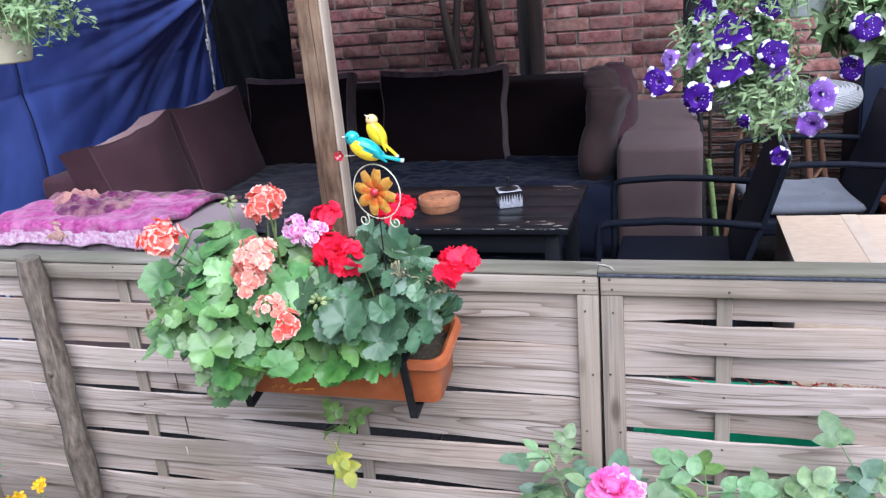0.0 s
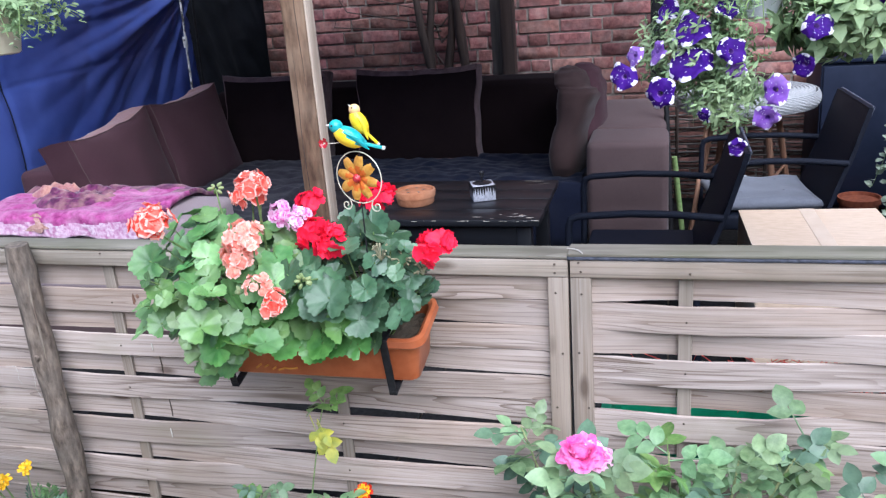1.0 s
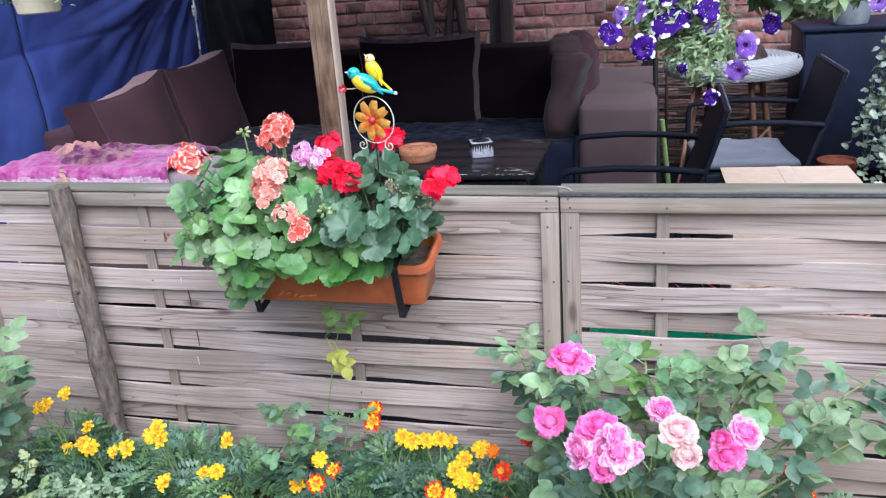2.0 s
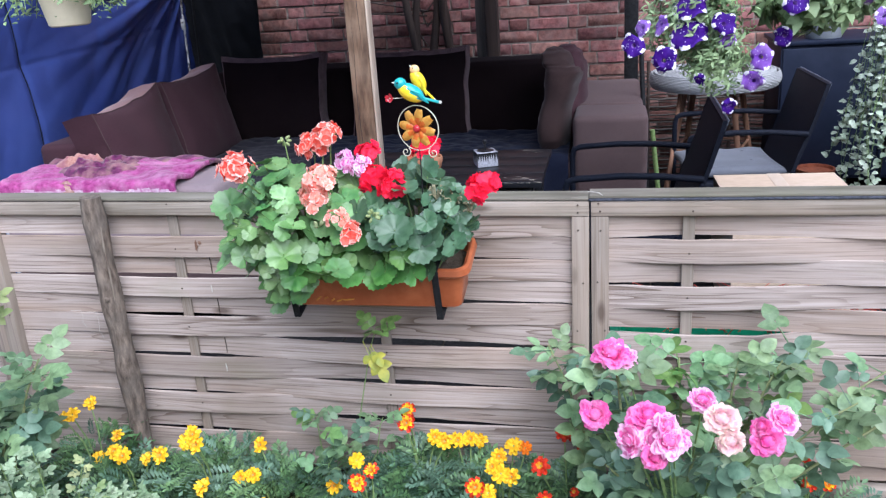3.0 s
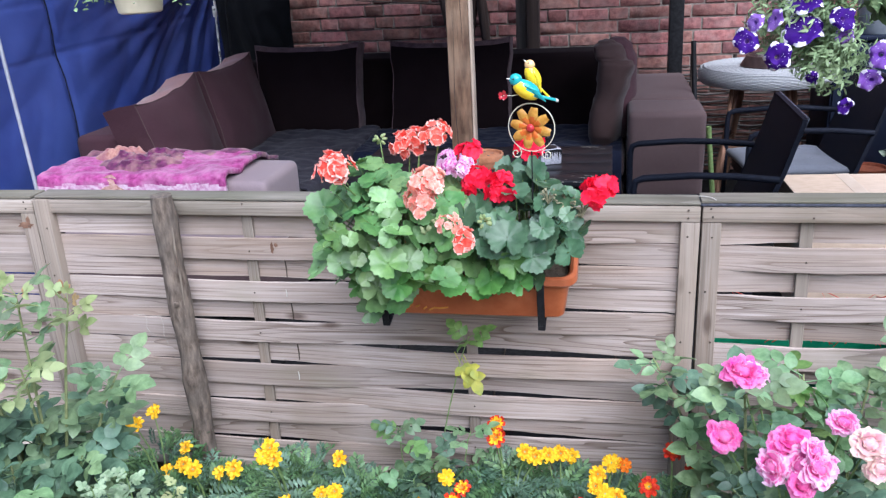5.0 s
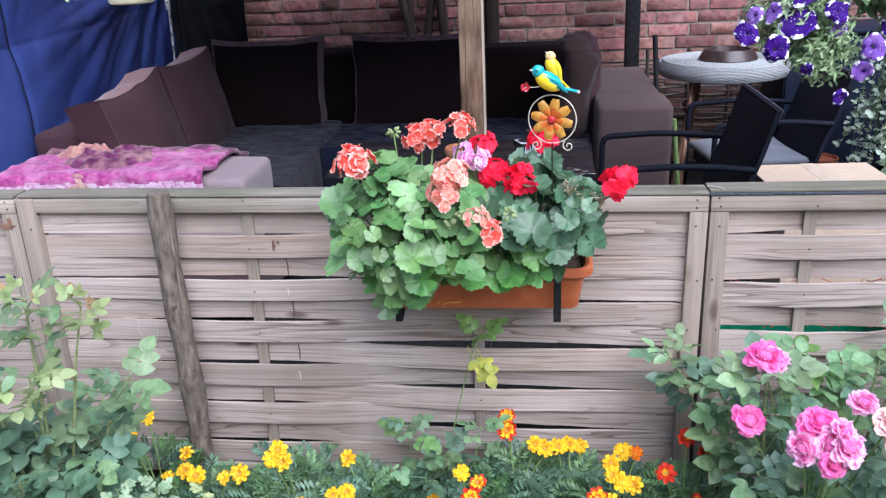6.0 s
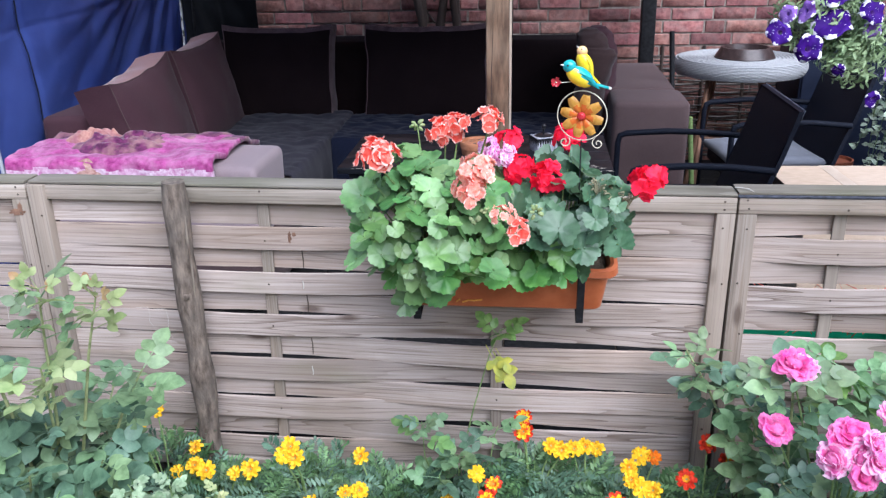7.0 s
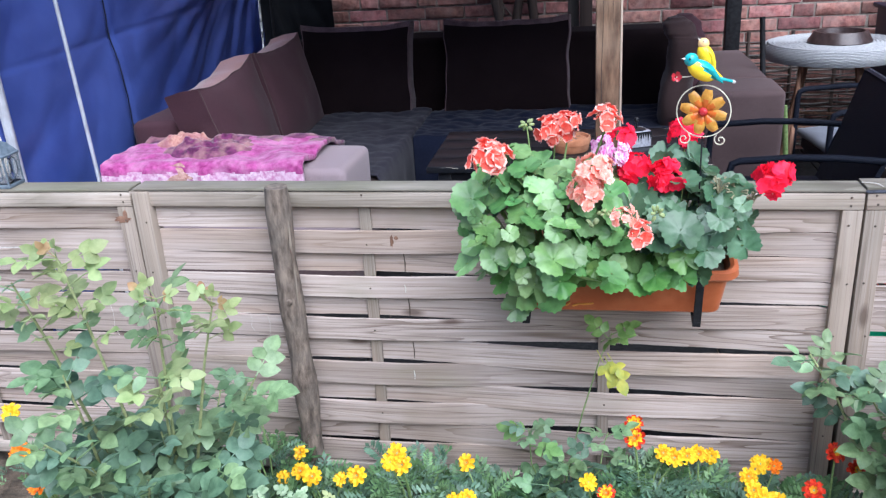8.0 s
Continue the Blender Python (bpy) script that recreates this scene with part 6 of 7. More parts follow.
f0 = (-0.1, -0.9, 0.25)
trailing("hanging_basket", "hanging white pot of violet petunias with white-flecked rims", (0.413, 0.481, 1.395), ("pot_white", 0.055, 0.085, 0.12),
         [((0.262, 0.332, 1.322), 0.050, f0, "d"), ((0.266, 0.353, 1.392), 0.048, (-0.1, -0.8, 0.5), "d"), ((0.115, 0.270, 1.302), 0.034, (-0.6, -0.7, 0.2), "d"), ((0.195, 0.289, 1.257), 0.036, (-0.2, -0.9, -0.1), "d"),
          ((0.185, 0.321, 1.348), 0.028, (-0.8, -0.5, 0.1), "p"), ((0.137, 0.300, 1.342), 0.026, (-0.7, -0.6, -0.1), "p"), ((0.349, 0.321, 1.342), 0.032, (0.3, -0.8, 0.4), "d"), ((0.360, 0.343, 1.294), 0.026, (0.2, -0.7, -0.4), "p"),
          ((0.440, 0.311, 1.254), 0.034, (0.1, -0.85, 0.4), "p"), ((0.429, 0.321, 1.188), 0.032, (0.3, -0.8, -0.4), "p"), ((0.365, 0.279, 1.132), 0.024, (0.0, -0.6, -0.8), "d"), ((0.291, 0.343, 1.194), 0.02, (-0.3, -0.7, -0.5), "d"),
          ((0.525, 0.343, 1.385), 0.036, (0.3, -0.85, 0.3), "d"), ((0.509, 0.385, 1.294), 0.028, (0.2, -0.6, -0.6), "d"), ((0.206, 0.385, 1.433), 0.03, (-0.3, -0.6, 0.7), "d"), ((0.339, 0.364, 1.433), 0.03, (0.1, -0.6, 0.7), "d")],
         44, 0.17, 0.14, "petunia_leaf", 71, (0.012, 0.024), 0.36, 0.725, 0.06, 40, 0.016, (-0.35, -0.5, 0), [((0.270, 0.380, 1.342), (0.125, 0.08, 0.115), 430, 0.033, 1.0), ((0.345, 0.353, 1.250), (0.090, 0.05, 0.090), 210, 0.033, 1.0), ((0.349, 0.428, 1.507), (0.22, 0.12, 0.06), 190, 0.034, 1.0)])
trailing("hanging_basket", "second hanging pot of violet petunias further along", (0.783, 0.513, 1.464), ("pot_white", 0.055, 0.085, 0.12),
         [((0.655, 0.385, 1.443), 0.034, f0, "d"), ((0.698, 0.396, 1.390), 0.030, (0, -0.8, -0.3), "p"), ((0.825, 0.364, 1.411), 0.034, f0, "d"), ((0.740, 0.343, 1.337), 0.026, (0, -0.8, -0.3), "p")],
         44, 0.17, 0.07, "petunia_leaf", 72, (0.012, 0.024), 0.34, 0.656, 0.06, 44, 0.016, (-0.25, -0.2, 0), [((0.580, 0.417, 1.385), (0.11, 0.08, 0.070), 120, 0.070, 2.0), ((0.665, 0.40, 1.40), (0.10, 0.08, 0.075), 110, 0.050, 1.6), ((0.762, 0.470, 1.581), (0.16, 0.12, 0.06), 140, 0.044, 1.2)])
trailing("hanging_basket", "hanging cream pot with small trailing leaves", (-1.43, 0.105, 1.440), ("pot_cream", 0.056, 0.082, 0.145), [], 44, 0.19, 0.11, "petunia_leaf", 73, (0.012, 0.024), 0.5, 0.680, 0.08, 34, 0.012, (0.25, -0.2, 0), [((-1.385, 0.065, 1.605), (0.13, 0.10, 0.045), 110, 0.038, 1.0), ((-1.295, 0.045, 1.55), (0.06, 0.06, 0.05), 40, 0.035, 1.0)])

# ---- tarpaulins and poles ----


def tarp_blue(u, v):
    y, z = 0.66 + 2.20 * u, 0.16 + 1.96 * v
    dy, dz = y - 2.95, z - 1.62
    th, rho = math.atan2(dz, -dy), math.hypot(dy, dz)
    pull = max(0.0, 1 - rho / 1.9)
    fold = 0.07 * noise.noise(Vector((y * 0.9, z * 0.8, 2.0))) + 0.11 * pull * abs(noise.noise(Vector((th * 3.6, rho * 0.5, 5.0)))) + 0.035 * pull * abs(noise.noise(Vector((th * 10.0, rho * 0.9, 9.0))))
    diag = 0.75 * z - 0.66 * y
    fold += 0.045 * abs(noise.noise(Vector((diag * 2.3, (y + z) * 0.45, 12.0)))) + 0.008 * abs(noise.noise(Vector((diag * 8.0, (y + z) * 2.2, 15.0)))) + 0.005 * noise.noise(Vector((y * 7.0, z * 7.0, 18.0)))
    seam = -0.010 * math.exp(-((y - 1.40) / 0.016) ** 2) - 0.005 * math.exp(-((z - 1.13 - 0.05 * y) / 0.010) ** 2) - 0.004 * math.exp(-((z - 1.38 - 0.03 * y) / 0.010) ** 2)
    return (-2.66 + 0.10 * u + fold + seam, y, z)


t = solo("blue_tarpaulin", Geo().add(*sheet(tarp_blue, 190, 170)), "blue_tarp", "creased blue tarpaulin hung as a side wall", "tarpaulin", sharp=180)
t.modifiers.new("thick", "SOLIDIFY").thickness = 0.002
g = Geo().add(*tube([tuple(Vector(tarp_blue((1.40 - 0.66) / 2.2, v / 40)) + Vector((0.002, 0, 0))) for v in range(41)], 0.0035, 5, False))
part("seam", g, "navy_throw", t, "dark stitched seam")


def tarp_black(u, v):
    x, z = -2.80 + 0.64 * u, 0.16 + 1.79 * v
    fold = 0.05 * noise.noise(Vector((x * 3.1 + z * 0.6, z * 0.8, 3.0))) + 0.02 * noise.noise(Vector((x * 11 + z * 2, z * 2.0, 5.0))) + 0.02 * abs(noise.noise(Vector((x * 13 + z * 5, z * 3.0 - x * 4, 9.0))))
    return (x + 0.04 * noise.noise(Vector((z * 1.3, 0, 7))) * u, 3.02 + fold + 0.1 * u, z)


t = solo("black_tarpaulin", Geo().add(*sheet(tarp_black, 80, 150)), "black_tarp", "creased black plastic sheet hung in the corner", "tarpaulin", sharp=180)
t.modifiers.new("thick", "SOLIDIFY").thickness = 0.002
part("hem", Geo().add(*tube([tuple(Vector(tarp_black(1, v / 60)) + Vector((0.002, -0.003, 0))) for v in range(61)], 0.005, 6)), "black_tarp", t, "rolled hem")


def pole(name, label, a, b, rad, mat, extra=()):
    o = solo(name, Geo().add(*tube([a, b], rad, 12)), mat, label, "pole")
    for q, rr in extra:
        part("joint", Geo().add(*tube([Vector(q) - Vector((0, 0, 0.03)), Vector(q) + Vector((0, 0, 0.03))], rr, 12)), mat, o)
    return o


pole("tent_pole", "pale grey steel pole before the blue tarpaulin", (-2.46, 0.90, FLOOR), (-2.52, 0.90, 2.12), 0.0075, "steel")
pole("tent_pole", "grey steel pole at the edge of the tarpaulin", (-2.60, 0.64, FLOOR), (-2.62, 0.64, 2.12), 0.017, "steel")
pole("tent_pole", "flaking white tube in the tarpaulin corner", (-2.48, 2.66, FLOOR), (-2.40, 2.64, 1.95), 0.0065, "white_paint", [((-2.435, 2.65, 1.27), 0.013)])
pole("tent_pole", "thin black tube in the tarpaulin corner", (-2.42, 2.70, FLOOR), (-2.355, 2.68, 1.95), 0.0065, "black_steel")
solo("roof_post", Geo().add(*rbox((-0.690, 3.02, FLOOR), (-0.620, 3.10, 1.95), 0.004)), "dark_wood", "dark stained square timber post behind the sofa", "post")
solo("roof_post", Geo().add(*rbox((-0.757, 3.06, FLOOR), (-0.694, 3.14, 1.95), 0.004)), "grey_wood", "old grey square timber post behind the sofa", "post")
solo("metal_post", Geo().add(*rbox((0.115, 3.085, FLOOR), (0.195, 3.165, 1.95), 0.004)), "black_steel", "black square steel post behind the sofa", "post")

# vine trunk on the wall
g = Geo()
r = random.Random(81)
for k in range(5):
    x = -1.16 + 0.045 * k
    pts = [(x + 0.05 * math.sin(i * 0.9 + k * 1.7) + 0.03 * (k - 2) * i / 8, 3.27 + 0.02 * math.cos(i + k), FLOOR + i * 0.26) for i in range(9)]
    g.add(*tube(pts, [0.034 - 0.0026 * i for i in range(9)], 7, True, 0.12, r))
for k in range(7):
    x, z = -1.2 + r.uniform(-0.6, 0.5), 1.0 + r.uniform(0, 0.5)
    pts = [(-1.1, 3.28, z), (x, 3.30, z + r.uniform(0.05, 0.2)), (x + r.uniform(-0.5, 0.5), 3.31, z + r.uniform(0.1, 0.4))]
    g.add(*tube(pts, [0.006, 0.004, 0.002], 5, False))
solo("vine", g, "dark_wood", "bare twisted vine stems climbing the brick wall", "vine", sharp=60)

# ---- lantern on the fence ----
ln = thing("lantern", "small black metal lantern with clear panes on the fence", "lantern", (-2.185, 0.035, 0.9672))
g = Geo()
g.add(*rbox((-0.04, -0.04, 0.0), (0.04, 0.04, 0.012), 0.003))
g.add(*rbox((-0.042, -0.042, 0.098), (0.042, 0.042, 0.106), 0.003))
for sx in (-1, 1):
    for sy in (-1, 1):
        g.add(*tube([(sx * 0.036, sy * 0.036, 0.01), (sx * 0.036, sy * 0.036, 0.1)], 0.0032, 6))
part("body", g, "lantern_metal", ln)
g = Geo().add(*lathe([(0.055, 0.104), (0.05, 0.112), (0.03, 0.135), (0.012, 0.145), (0.012, 0.155), (0.0, 0.157)], 4), 0, Matrix.Rotation(radians(45), 4, "Z"))
part("lid", g, "lantern_metal", ln)
for k in range(4):
    g = Geo()
    m = Matrix.Rotation(k * math.pi / 2, 4, "Z")
    for s in (-1, 1):
        pts = [(s * 0.012 + 0.012 * math.cos(a), -0.038, 0.055 + 0.03 * math.sin(a)) for a in [i / 16 * 2 * math.pi for i in range(17)]]
        g.add(*tube(pts, 0.0018, 5, False), 0, m)
    part("scroll", g, "lantern_metal", ln)
    g = Geo().add(*rbox((-0.034, -0.0352, 0.012), (0.034, -0.0338, 0.098), 0), 0, m)
    part("pane", g, "glass", ln)
ln.scale = (0.86, 0.86, 0.86)
part("tealight", Geo().add(*lathe([(0.0, 0.024), (0.016, 0.024), (0.019, 0.028), (0.019, 0.012), (0, 0.012)], 16)), "silver", ln)

# ---- sofa ----


def soft_box(lo, hi, r=0.035, sag=0.008, seed=0):
    vs, fs = rbox(lo, hi, r, 4)
    bm = bmesh.new()
    vv = [bm.verts.new(v) for v in vs]
    for f in fs:
        bm.faces.new([vv[i] for i in f])
    bmesh.ops.subdivide_edges(bm, edges=[e for e in bm.edges if e.calc_length() > 0.15], cuts=5, use_grid_fill=True)
    bmesh.ops.recalc_face_normals(bm, faces=bm.faces)
    bm.verts.index_update()
    for v in bm.verts:
        v.co += Vector((noise.noise(v.co * 3.1 + Vector((seed, 0, 0))), noise.noise(v.co * 3.1 + Vector((0, seed, 5))), noise.noise(v.co * 3.1 + Vector((0, 9, seed))))) * sag
    out = [v.co.copy() for v in bm.verts], [[v.index for v in f.verts] for f in bm.faces]
    bm.free()
    return out


def sofa_unit(label, at, boxes):
    p = thing("sofa", label, "sofa", at, group="corner sofa")
    off = Matrix.Translation(-Vector(at))
    for i, (name, lo, hi, mat) in enumerate(boxes):
        part(name, Geo().add(*soft_box(lo, hi, 0.03 if name != "seat" else 0.05, 0.007, i + at[0])), mat, p, "", off, 60)
    for x in (boxes[0][1][0] + 0.06, boxes[0][2][0] - 0.06):
        for y in (boxes[0][1][1] + 0.06, boxes[0][2][1] - 0.06):
            part("foot", Geo().add(*tube([(x, y, FLOOR), (x, y, FLOOR + 0.05)], 0.022, 10)), "black_steel", p, "", off)
    return p


# Backrests take darker cloth than the seats, standing in for shade there.
sofa_unit("mauve-brown upholstered sofa wing along the tarpaulin", (-2.0, 1.8, FLOOR),
          [("base", (-2.48, 0.90, FLOOR + 0.045), (-1.50, 2.56, 0.46), "sofa"), ("seat", (-2.30, 1.27, 0.462), (-1.47, 2.56, 0.60), "sofa"),
           ("armrest", (-2.48, 0.895, 0.463), (-1.49, 1.262, 0.755), "arm_pale"), ("backrest", (-2.52, 1.265, 0.463), (-2.315, 2.85, 0.86), "cushion")])
sofa_unit("mauve-brown upholstered sofa along the brick wall", (-1.0, 2.6, FLOOR),
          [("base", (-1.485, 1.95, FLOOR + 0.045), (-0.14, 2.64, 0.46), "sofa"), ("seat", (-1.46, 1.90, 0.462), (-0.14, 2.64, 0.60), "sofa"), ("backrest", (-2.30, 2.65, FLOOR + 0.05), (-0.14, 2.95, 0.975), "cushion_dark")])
sofa_unit("mauve-brown upholstered sofa end with a flat padded top", (0.05, 2.4, FLOOR),
          [("armrest", (-0.13, 1.88, FLOOR + 0.045), (0.215, 2.20, 0.800), "sofa"), ("backrest", (-0.13, 2.203, FLOOR + 0.045), (0.205, 3.05, 0.802), "sofa")])


def box_cushion(label, w, h, t, m, seed, mat, band, ears=0.030, puff=0.050, worn=False):
    """A boxed cushion: puffed faces in its own xz plane, flat sides, corners pulled up to ears, piped seams."""
    n, verts, faces, slots = 18, [], [], []

    def spot(u, v, s):
        x = u * w / 2 * (1 - 0.045 * (1 - v * v))
        z = h / 2 * (1 + v) + (ears * (abs(u) ** 3 - 0.45) if v > 0 else 0.25 * ears * (0.4 - abs(u) ** 3)) * abs(v) ** 1.5
        swell = max(0.0, 1 - u * u) ** 0.55 * max(0.0, 1 - v * v) ** 0.55
        crease = 0.014 * noise.noise(Vector((u * 2.0 + seed, v * 2.0, s + seed))) + 0.005 * noise.noise(Vector((u * 7 + seed, v * 3.0 - u * 4, s)))
        return Vector((x + 0.008 * noise.noise(Vector((v * 2.4, seed, u))), s * (t / 2 + puff * swell) + crease * swell, z + 0.006 * noise.noise(Vector((u * 3.1, seed, 4)))))

    for s in (-1, 1):
        k = len(verts)
        verts += [spot(2 * i / n - 1, 2 * j / n - 1, s) for j in range(n + 1) for i in range(n + 1)]
        for j in range(n):
            for i in range(n):
                a = k + j * (n + 1) + i
                q = (a, a + 1, a + n + 2, a + n + 1)
                faces.append(q if s < 0 else q[::-1])
                # Top front row of worn cushions is painted in the lit tone too.
                slots.append(1 if worn and s < 0 and j == n - 1 else 0)
    rim = [i for i in range(n)] + [n + j * (n + 1) for j in range(n)] + [n * (n + 1) + n - i for i in range(n)] + [(n - j) * (n + 1) for j in range(n)]
    mm, k, c = (n + 1) ** 2, len(verts), Vector((0, 0, h / 2))
    mids = [(verts[i] + verts[i + mm]) / 2 for i in rim]
    verts += [q + (q - c).normalized() * 0.010 for q in mids]
    for e in range(len(rim)):
        f = (e + 1) % len(rim)
        faces += [(rim[f], rim[e], k + e, k + f), (k + f, k + e, rim[e] + mm, rim[f] + mm)]
        # The top side gets the lit tone; worn cushions get it all round.
        slots += [1, 1] if worn or n <= e - n < 2 * n else [0, 0]
    p = solo("cushion", Geo().add(verts, faces, slots), [mat, band], label, "cushion", m, group="sofa cushions", sharp=50)
    edge = [verts[i] for i in rim]
    part("piping", Geo().add(*tube(edge + edge[:1], 0.0030, 5, False)), "worn_band" if worn else "piping", p, "piped edge")
    return p


def slumped_cushion(label, m, rings_, mat, seed):
    """A soft cushion sagging under its own weight, of rounded cross-sections (height, shift in x, half width, half depth)."""
    verts, faces, n = [], [], 28
    dense = []
    for a, b in zip(rings_, rings_[1:]):
        for i in range(5):
            q = i / 5
            sm = q * q * (3 - 2 * q)
            dense.append([x + (y - x) * (q if j == 0 else sm) for j, (x, y) in enumerate(zip(a, b))])
    dense.append(list(rings_[-1]))
    for z, cx, hx, hy in dense:
        for k in range(n):
            a = 2 * math.pi * k / n
            ca, sa = math.cos(a), math.sin(a)
            e = 0.62
            x, y = cx + hx * math.copysign(abs(ca) ** e, ca), hy * math.copysign(abs(sa) ** e, sa)
            w = 0.016 * noise.noise(Vector((x * 9 + seed, y * 5, z * 7))) + 0.010 * abs(noise.noise(Vector((x * 20 + seed, y * 11, z * 26 - x * 14))))
            verts.append((x + w * ca, y + w * sa, z + 0.5 * w))
    for i in range(len(dense) - 1):
        for k in range(n):
            faces.append((i * n + k, i * n + (k + 1) % n, (i + 1) * n + (k + 1) % n, (i + 1) * n + k))
    faces += [tuple(range(n - 1, -1, -1)), tuple(range((len(dense) - 1) * n, len(dense) * n))]
    return solo("cushion", Geo().add(verts, faces), mat, label, "cushion", m, group="sofa cushions", sharp=80)


box_cushion("large plum-brown back cushion, its lit top painted paler mauve", 0.565, 0.445, 0.155, pose(-2.112, 1.470, 0.572, -12, -5, 90), 1, "cushion", "band")
box_cushion("large plum-brown back cushion, its lit top painted paler mauve", 0.61, 0.455, 0.155, pose(-2.107, 2.06, 0.588, -12, -1.0, 90), 2, "cushion", "band")
box_cushion("large dark back cushion, near black with the roof's shade in its colour", 0.60, 0.470, 0.13, pose(-1.87, 2.50, 0.60, -12, 0, 0), 3, "cushion_dark", "worn_band", 0.022, 0.03, True)
box_cushion("large dark back cushion, near black with the roof's shade in its colour", 0.66, 0.470, 0.13, pose(-1.06, 2.50, 0.60, -12, 0, 0), 4, "cushion_dark", "worn_band", 0.022, 0.03, True)
slumped_cushion("slumped brown cushion leaning in the sofa corner", pose(-0.228, 2.16, 0.60, -6, 0, -6),
                [(0.0, -0.010, 0.064, 0.15), (0.05, -0.008, 0.072, 0.18), (0.17, 0.000, 0.066, 0.185), (0.29, 0.030, 0.072, 0.18), (0.365, 0.046, 0.084, 0.17), (0.388, 0.040, 0.080, 0.16), (0.402, 0.014, 0.068, 0.15), (0.415, 0.008, 0.072, 0.15), (0.46, -0.006, 0.066, 0.125), (0.488, -0.010, 0.042, 0.075), (0.497, -0.010, 0.012, 0.02)], "corner_cloth", 5)
slumped_cushion("taller plum-brown cushion behind the slumped one", pose(-0.185, 2.36, 0.60, -4, 2, -4),
                [(0.0, 0.0, 0.07, 0.17), (0.06, 0.0, 0.085, 0.19), (0.22, 0.012, 0.080, 0.19), (0.36, 0.022, 0.072, 0.17), (0.44, 0.0, 0.060, 0.14), (0.475, -0.01, 0.03, 0.07), (0.48, -0.01, 0.008, 0.02)], "cushion", 6)


def throw(fn, nu, nv, mat, label, name="throw"):
    o = solo(name, Geo().add(*sheet(fn, nu, nv)), mat, label, "blanket", sharp=180)
    md = o.modifiers.new("thick", "SOLIDIFY")
    md.thickness, md.offset = (0.02 if "fleece" in name else 0.008), 1
    return o


def throw_left(u, v):
    x, y = -2.22 + 0.80 * u, 1.275 + 1.22 * v
    z = 0.612 + 0.016 * noise.noise(Vector((x * 6, y * 9, 1))) + 0.008 * noise.noise(Vector((x * 17 + y * 8, y * 21, 3))) + 0.011 * abs(noise.noise(Vector((x * 8 + y * 5, y * 11 - x * 4, 7))))
    over = max(0.0, x + 1.475)
    return (min(x, -1.462 + 0.01 * noise.noise(Vector((y * 9, 0, 0)))), y, z - over * 6.0)


tl = throw(throw_left, 110, 130, "throw", "rumpled dark grey throw over the sofa seat")
part("hem", Geo().add(*tube([tuple(Vector(throw_left(1, v / 50)) + Vector((0.004, 0, -0.002))) for v in range(51)], 0.0055, 6)), "throw", tl, "stitched hem")


def throw_mid(u, v):
    x, y = -1.455 + 1.30 * u, 1.875 + 0.60 * v
    z = 0.612 + 0.012 * noise.noise(Vector((x * 5, y * 7, 11))) + 0.008 * noise.noise(Vector((x * 19 + y * 8, y * 21, 13))) + 0.011 * abs(noise.noise(Vector((x * 9 + y * 5, y * 12 - x * 4, 17))))
    over = max(0.0, 1.91 - y)
    return (x, max(y, 1.885), z - over * 9)


tm_ = throw(throw_mid, 150, 70, "navy_throw", "crumpled navy throw on the seat behind the table")
part("hem", Geo().add(*tube([tuple(Vector(throw_mid(u / 60, 0)) + Vector((0, -0.004, -0.002))) for u in range(61)], 0.0055, 6)), "navy_throw", tm_, "stitched hem")


def pink(u, v):
    x = -2.44 + 0.80 * u
    y = 0.845 + 0.66 * v - 0.10 * u * v
    z = 0.775 + 0.022 * noise.noise(Vector((x * 7, y * 8, 21))) + 0.006 * noise.noise(Vector((x * 21, y * 22, 23)))
    if y < 0.895:
        z -= (0.895 - y) * 1.6
        y = 0.882 + 0.008 * noise.noise(Vector((x * 12, z * 5, 2)))
    if y > 1.27:
        z -= min(0.13, (y - 1.27) * 0.55)
    return (x, y, z)


pb = throw(pink, 150, 120, ["pink_fleece", "pink_lace", "plum_fleece"], "plush pink and white fleece blanket over the armrest", "fleece_blanket")
for i, poly in enumerate(pb.data.polygons):
    edge = noise.noise(poly.center * 14)
    poly.material_index = 1 if poly.center.z + 0.012 * noise.noise(poly.center * 18) < 0.752 and poly.center.y < 1.0 else 2 if poly.center.y + 0.09 * edge > 1.21 else 0
g = Geo()
for k in range(14):
    a, rr = k * 2.4, 0.005 + 0.0024 * k
    vs, fs = leaflet(0.020 + 0.0012 * k, 0.030 + 0.0008 * k, 0.12, -0.08, 4)
    g.add(vs, fs, 0, Matrix.Translation((rr * math.cos(a) * 0.8, rr * math.sin(a) * 0.55, 0.002 + 0.0003 * (14 - k))) @ Matrix.Rotation(a - math.pi / 2, 4, "Z"))
part("rose_print", g, "rose_print", pb, "printed peach rose", pose(-2.135, 0.868, 0.752, 82) @ Matrix.Diagonal((1.25, 0.85, 0.3, 1)))


def mound(cx, cy, z0, rx, ry, h, seed):
    """A crumpled heap of folded cloth."""
    def fn(u, v):
        a, q = u * 2 * math.pi, v
        x, y = cx + rx * q * math.cos(a), cy + ry * q * math.sin(a)
        ridge = abs(noise.noise(Vector((x * 9 + seed, y * 13, seed)))) + 0.7 * abs(noise.noise(Vector((x * 24 + y * 9, y * 26, seed))))
        return (x + 0.012 * noise.noise(Vector((x * 20, y * 20, seed))), y, z0 + h * (1 - q ** 3) * (0.55 + 0.9 * ridge) + 0.006 * noise.noise(Vector((x * 30, y * 30, 2))) * (1 - q))
    return sheet(fn, 48, 14)


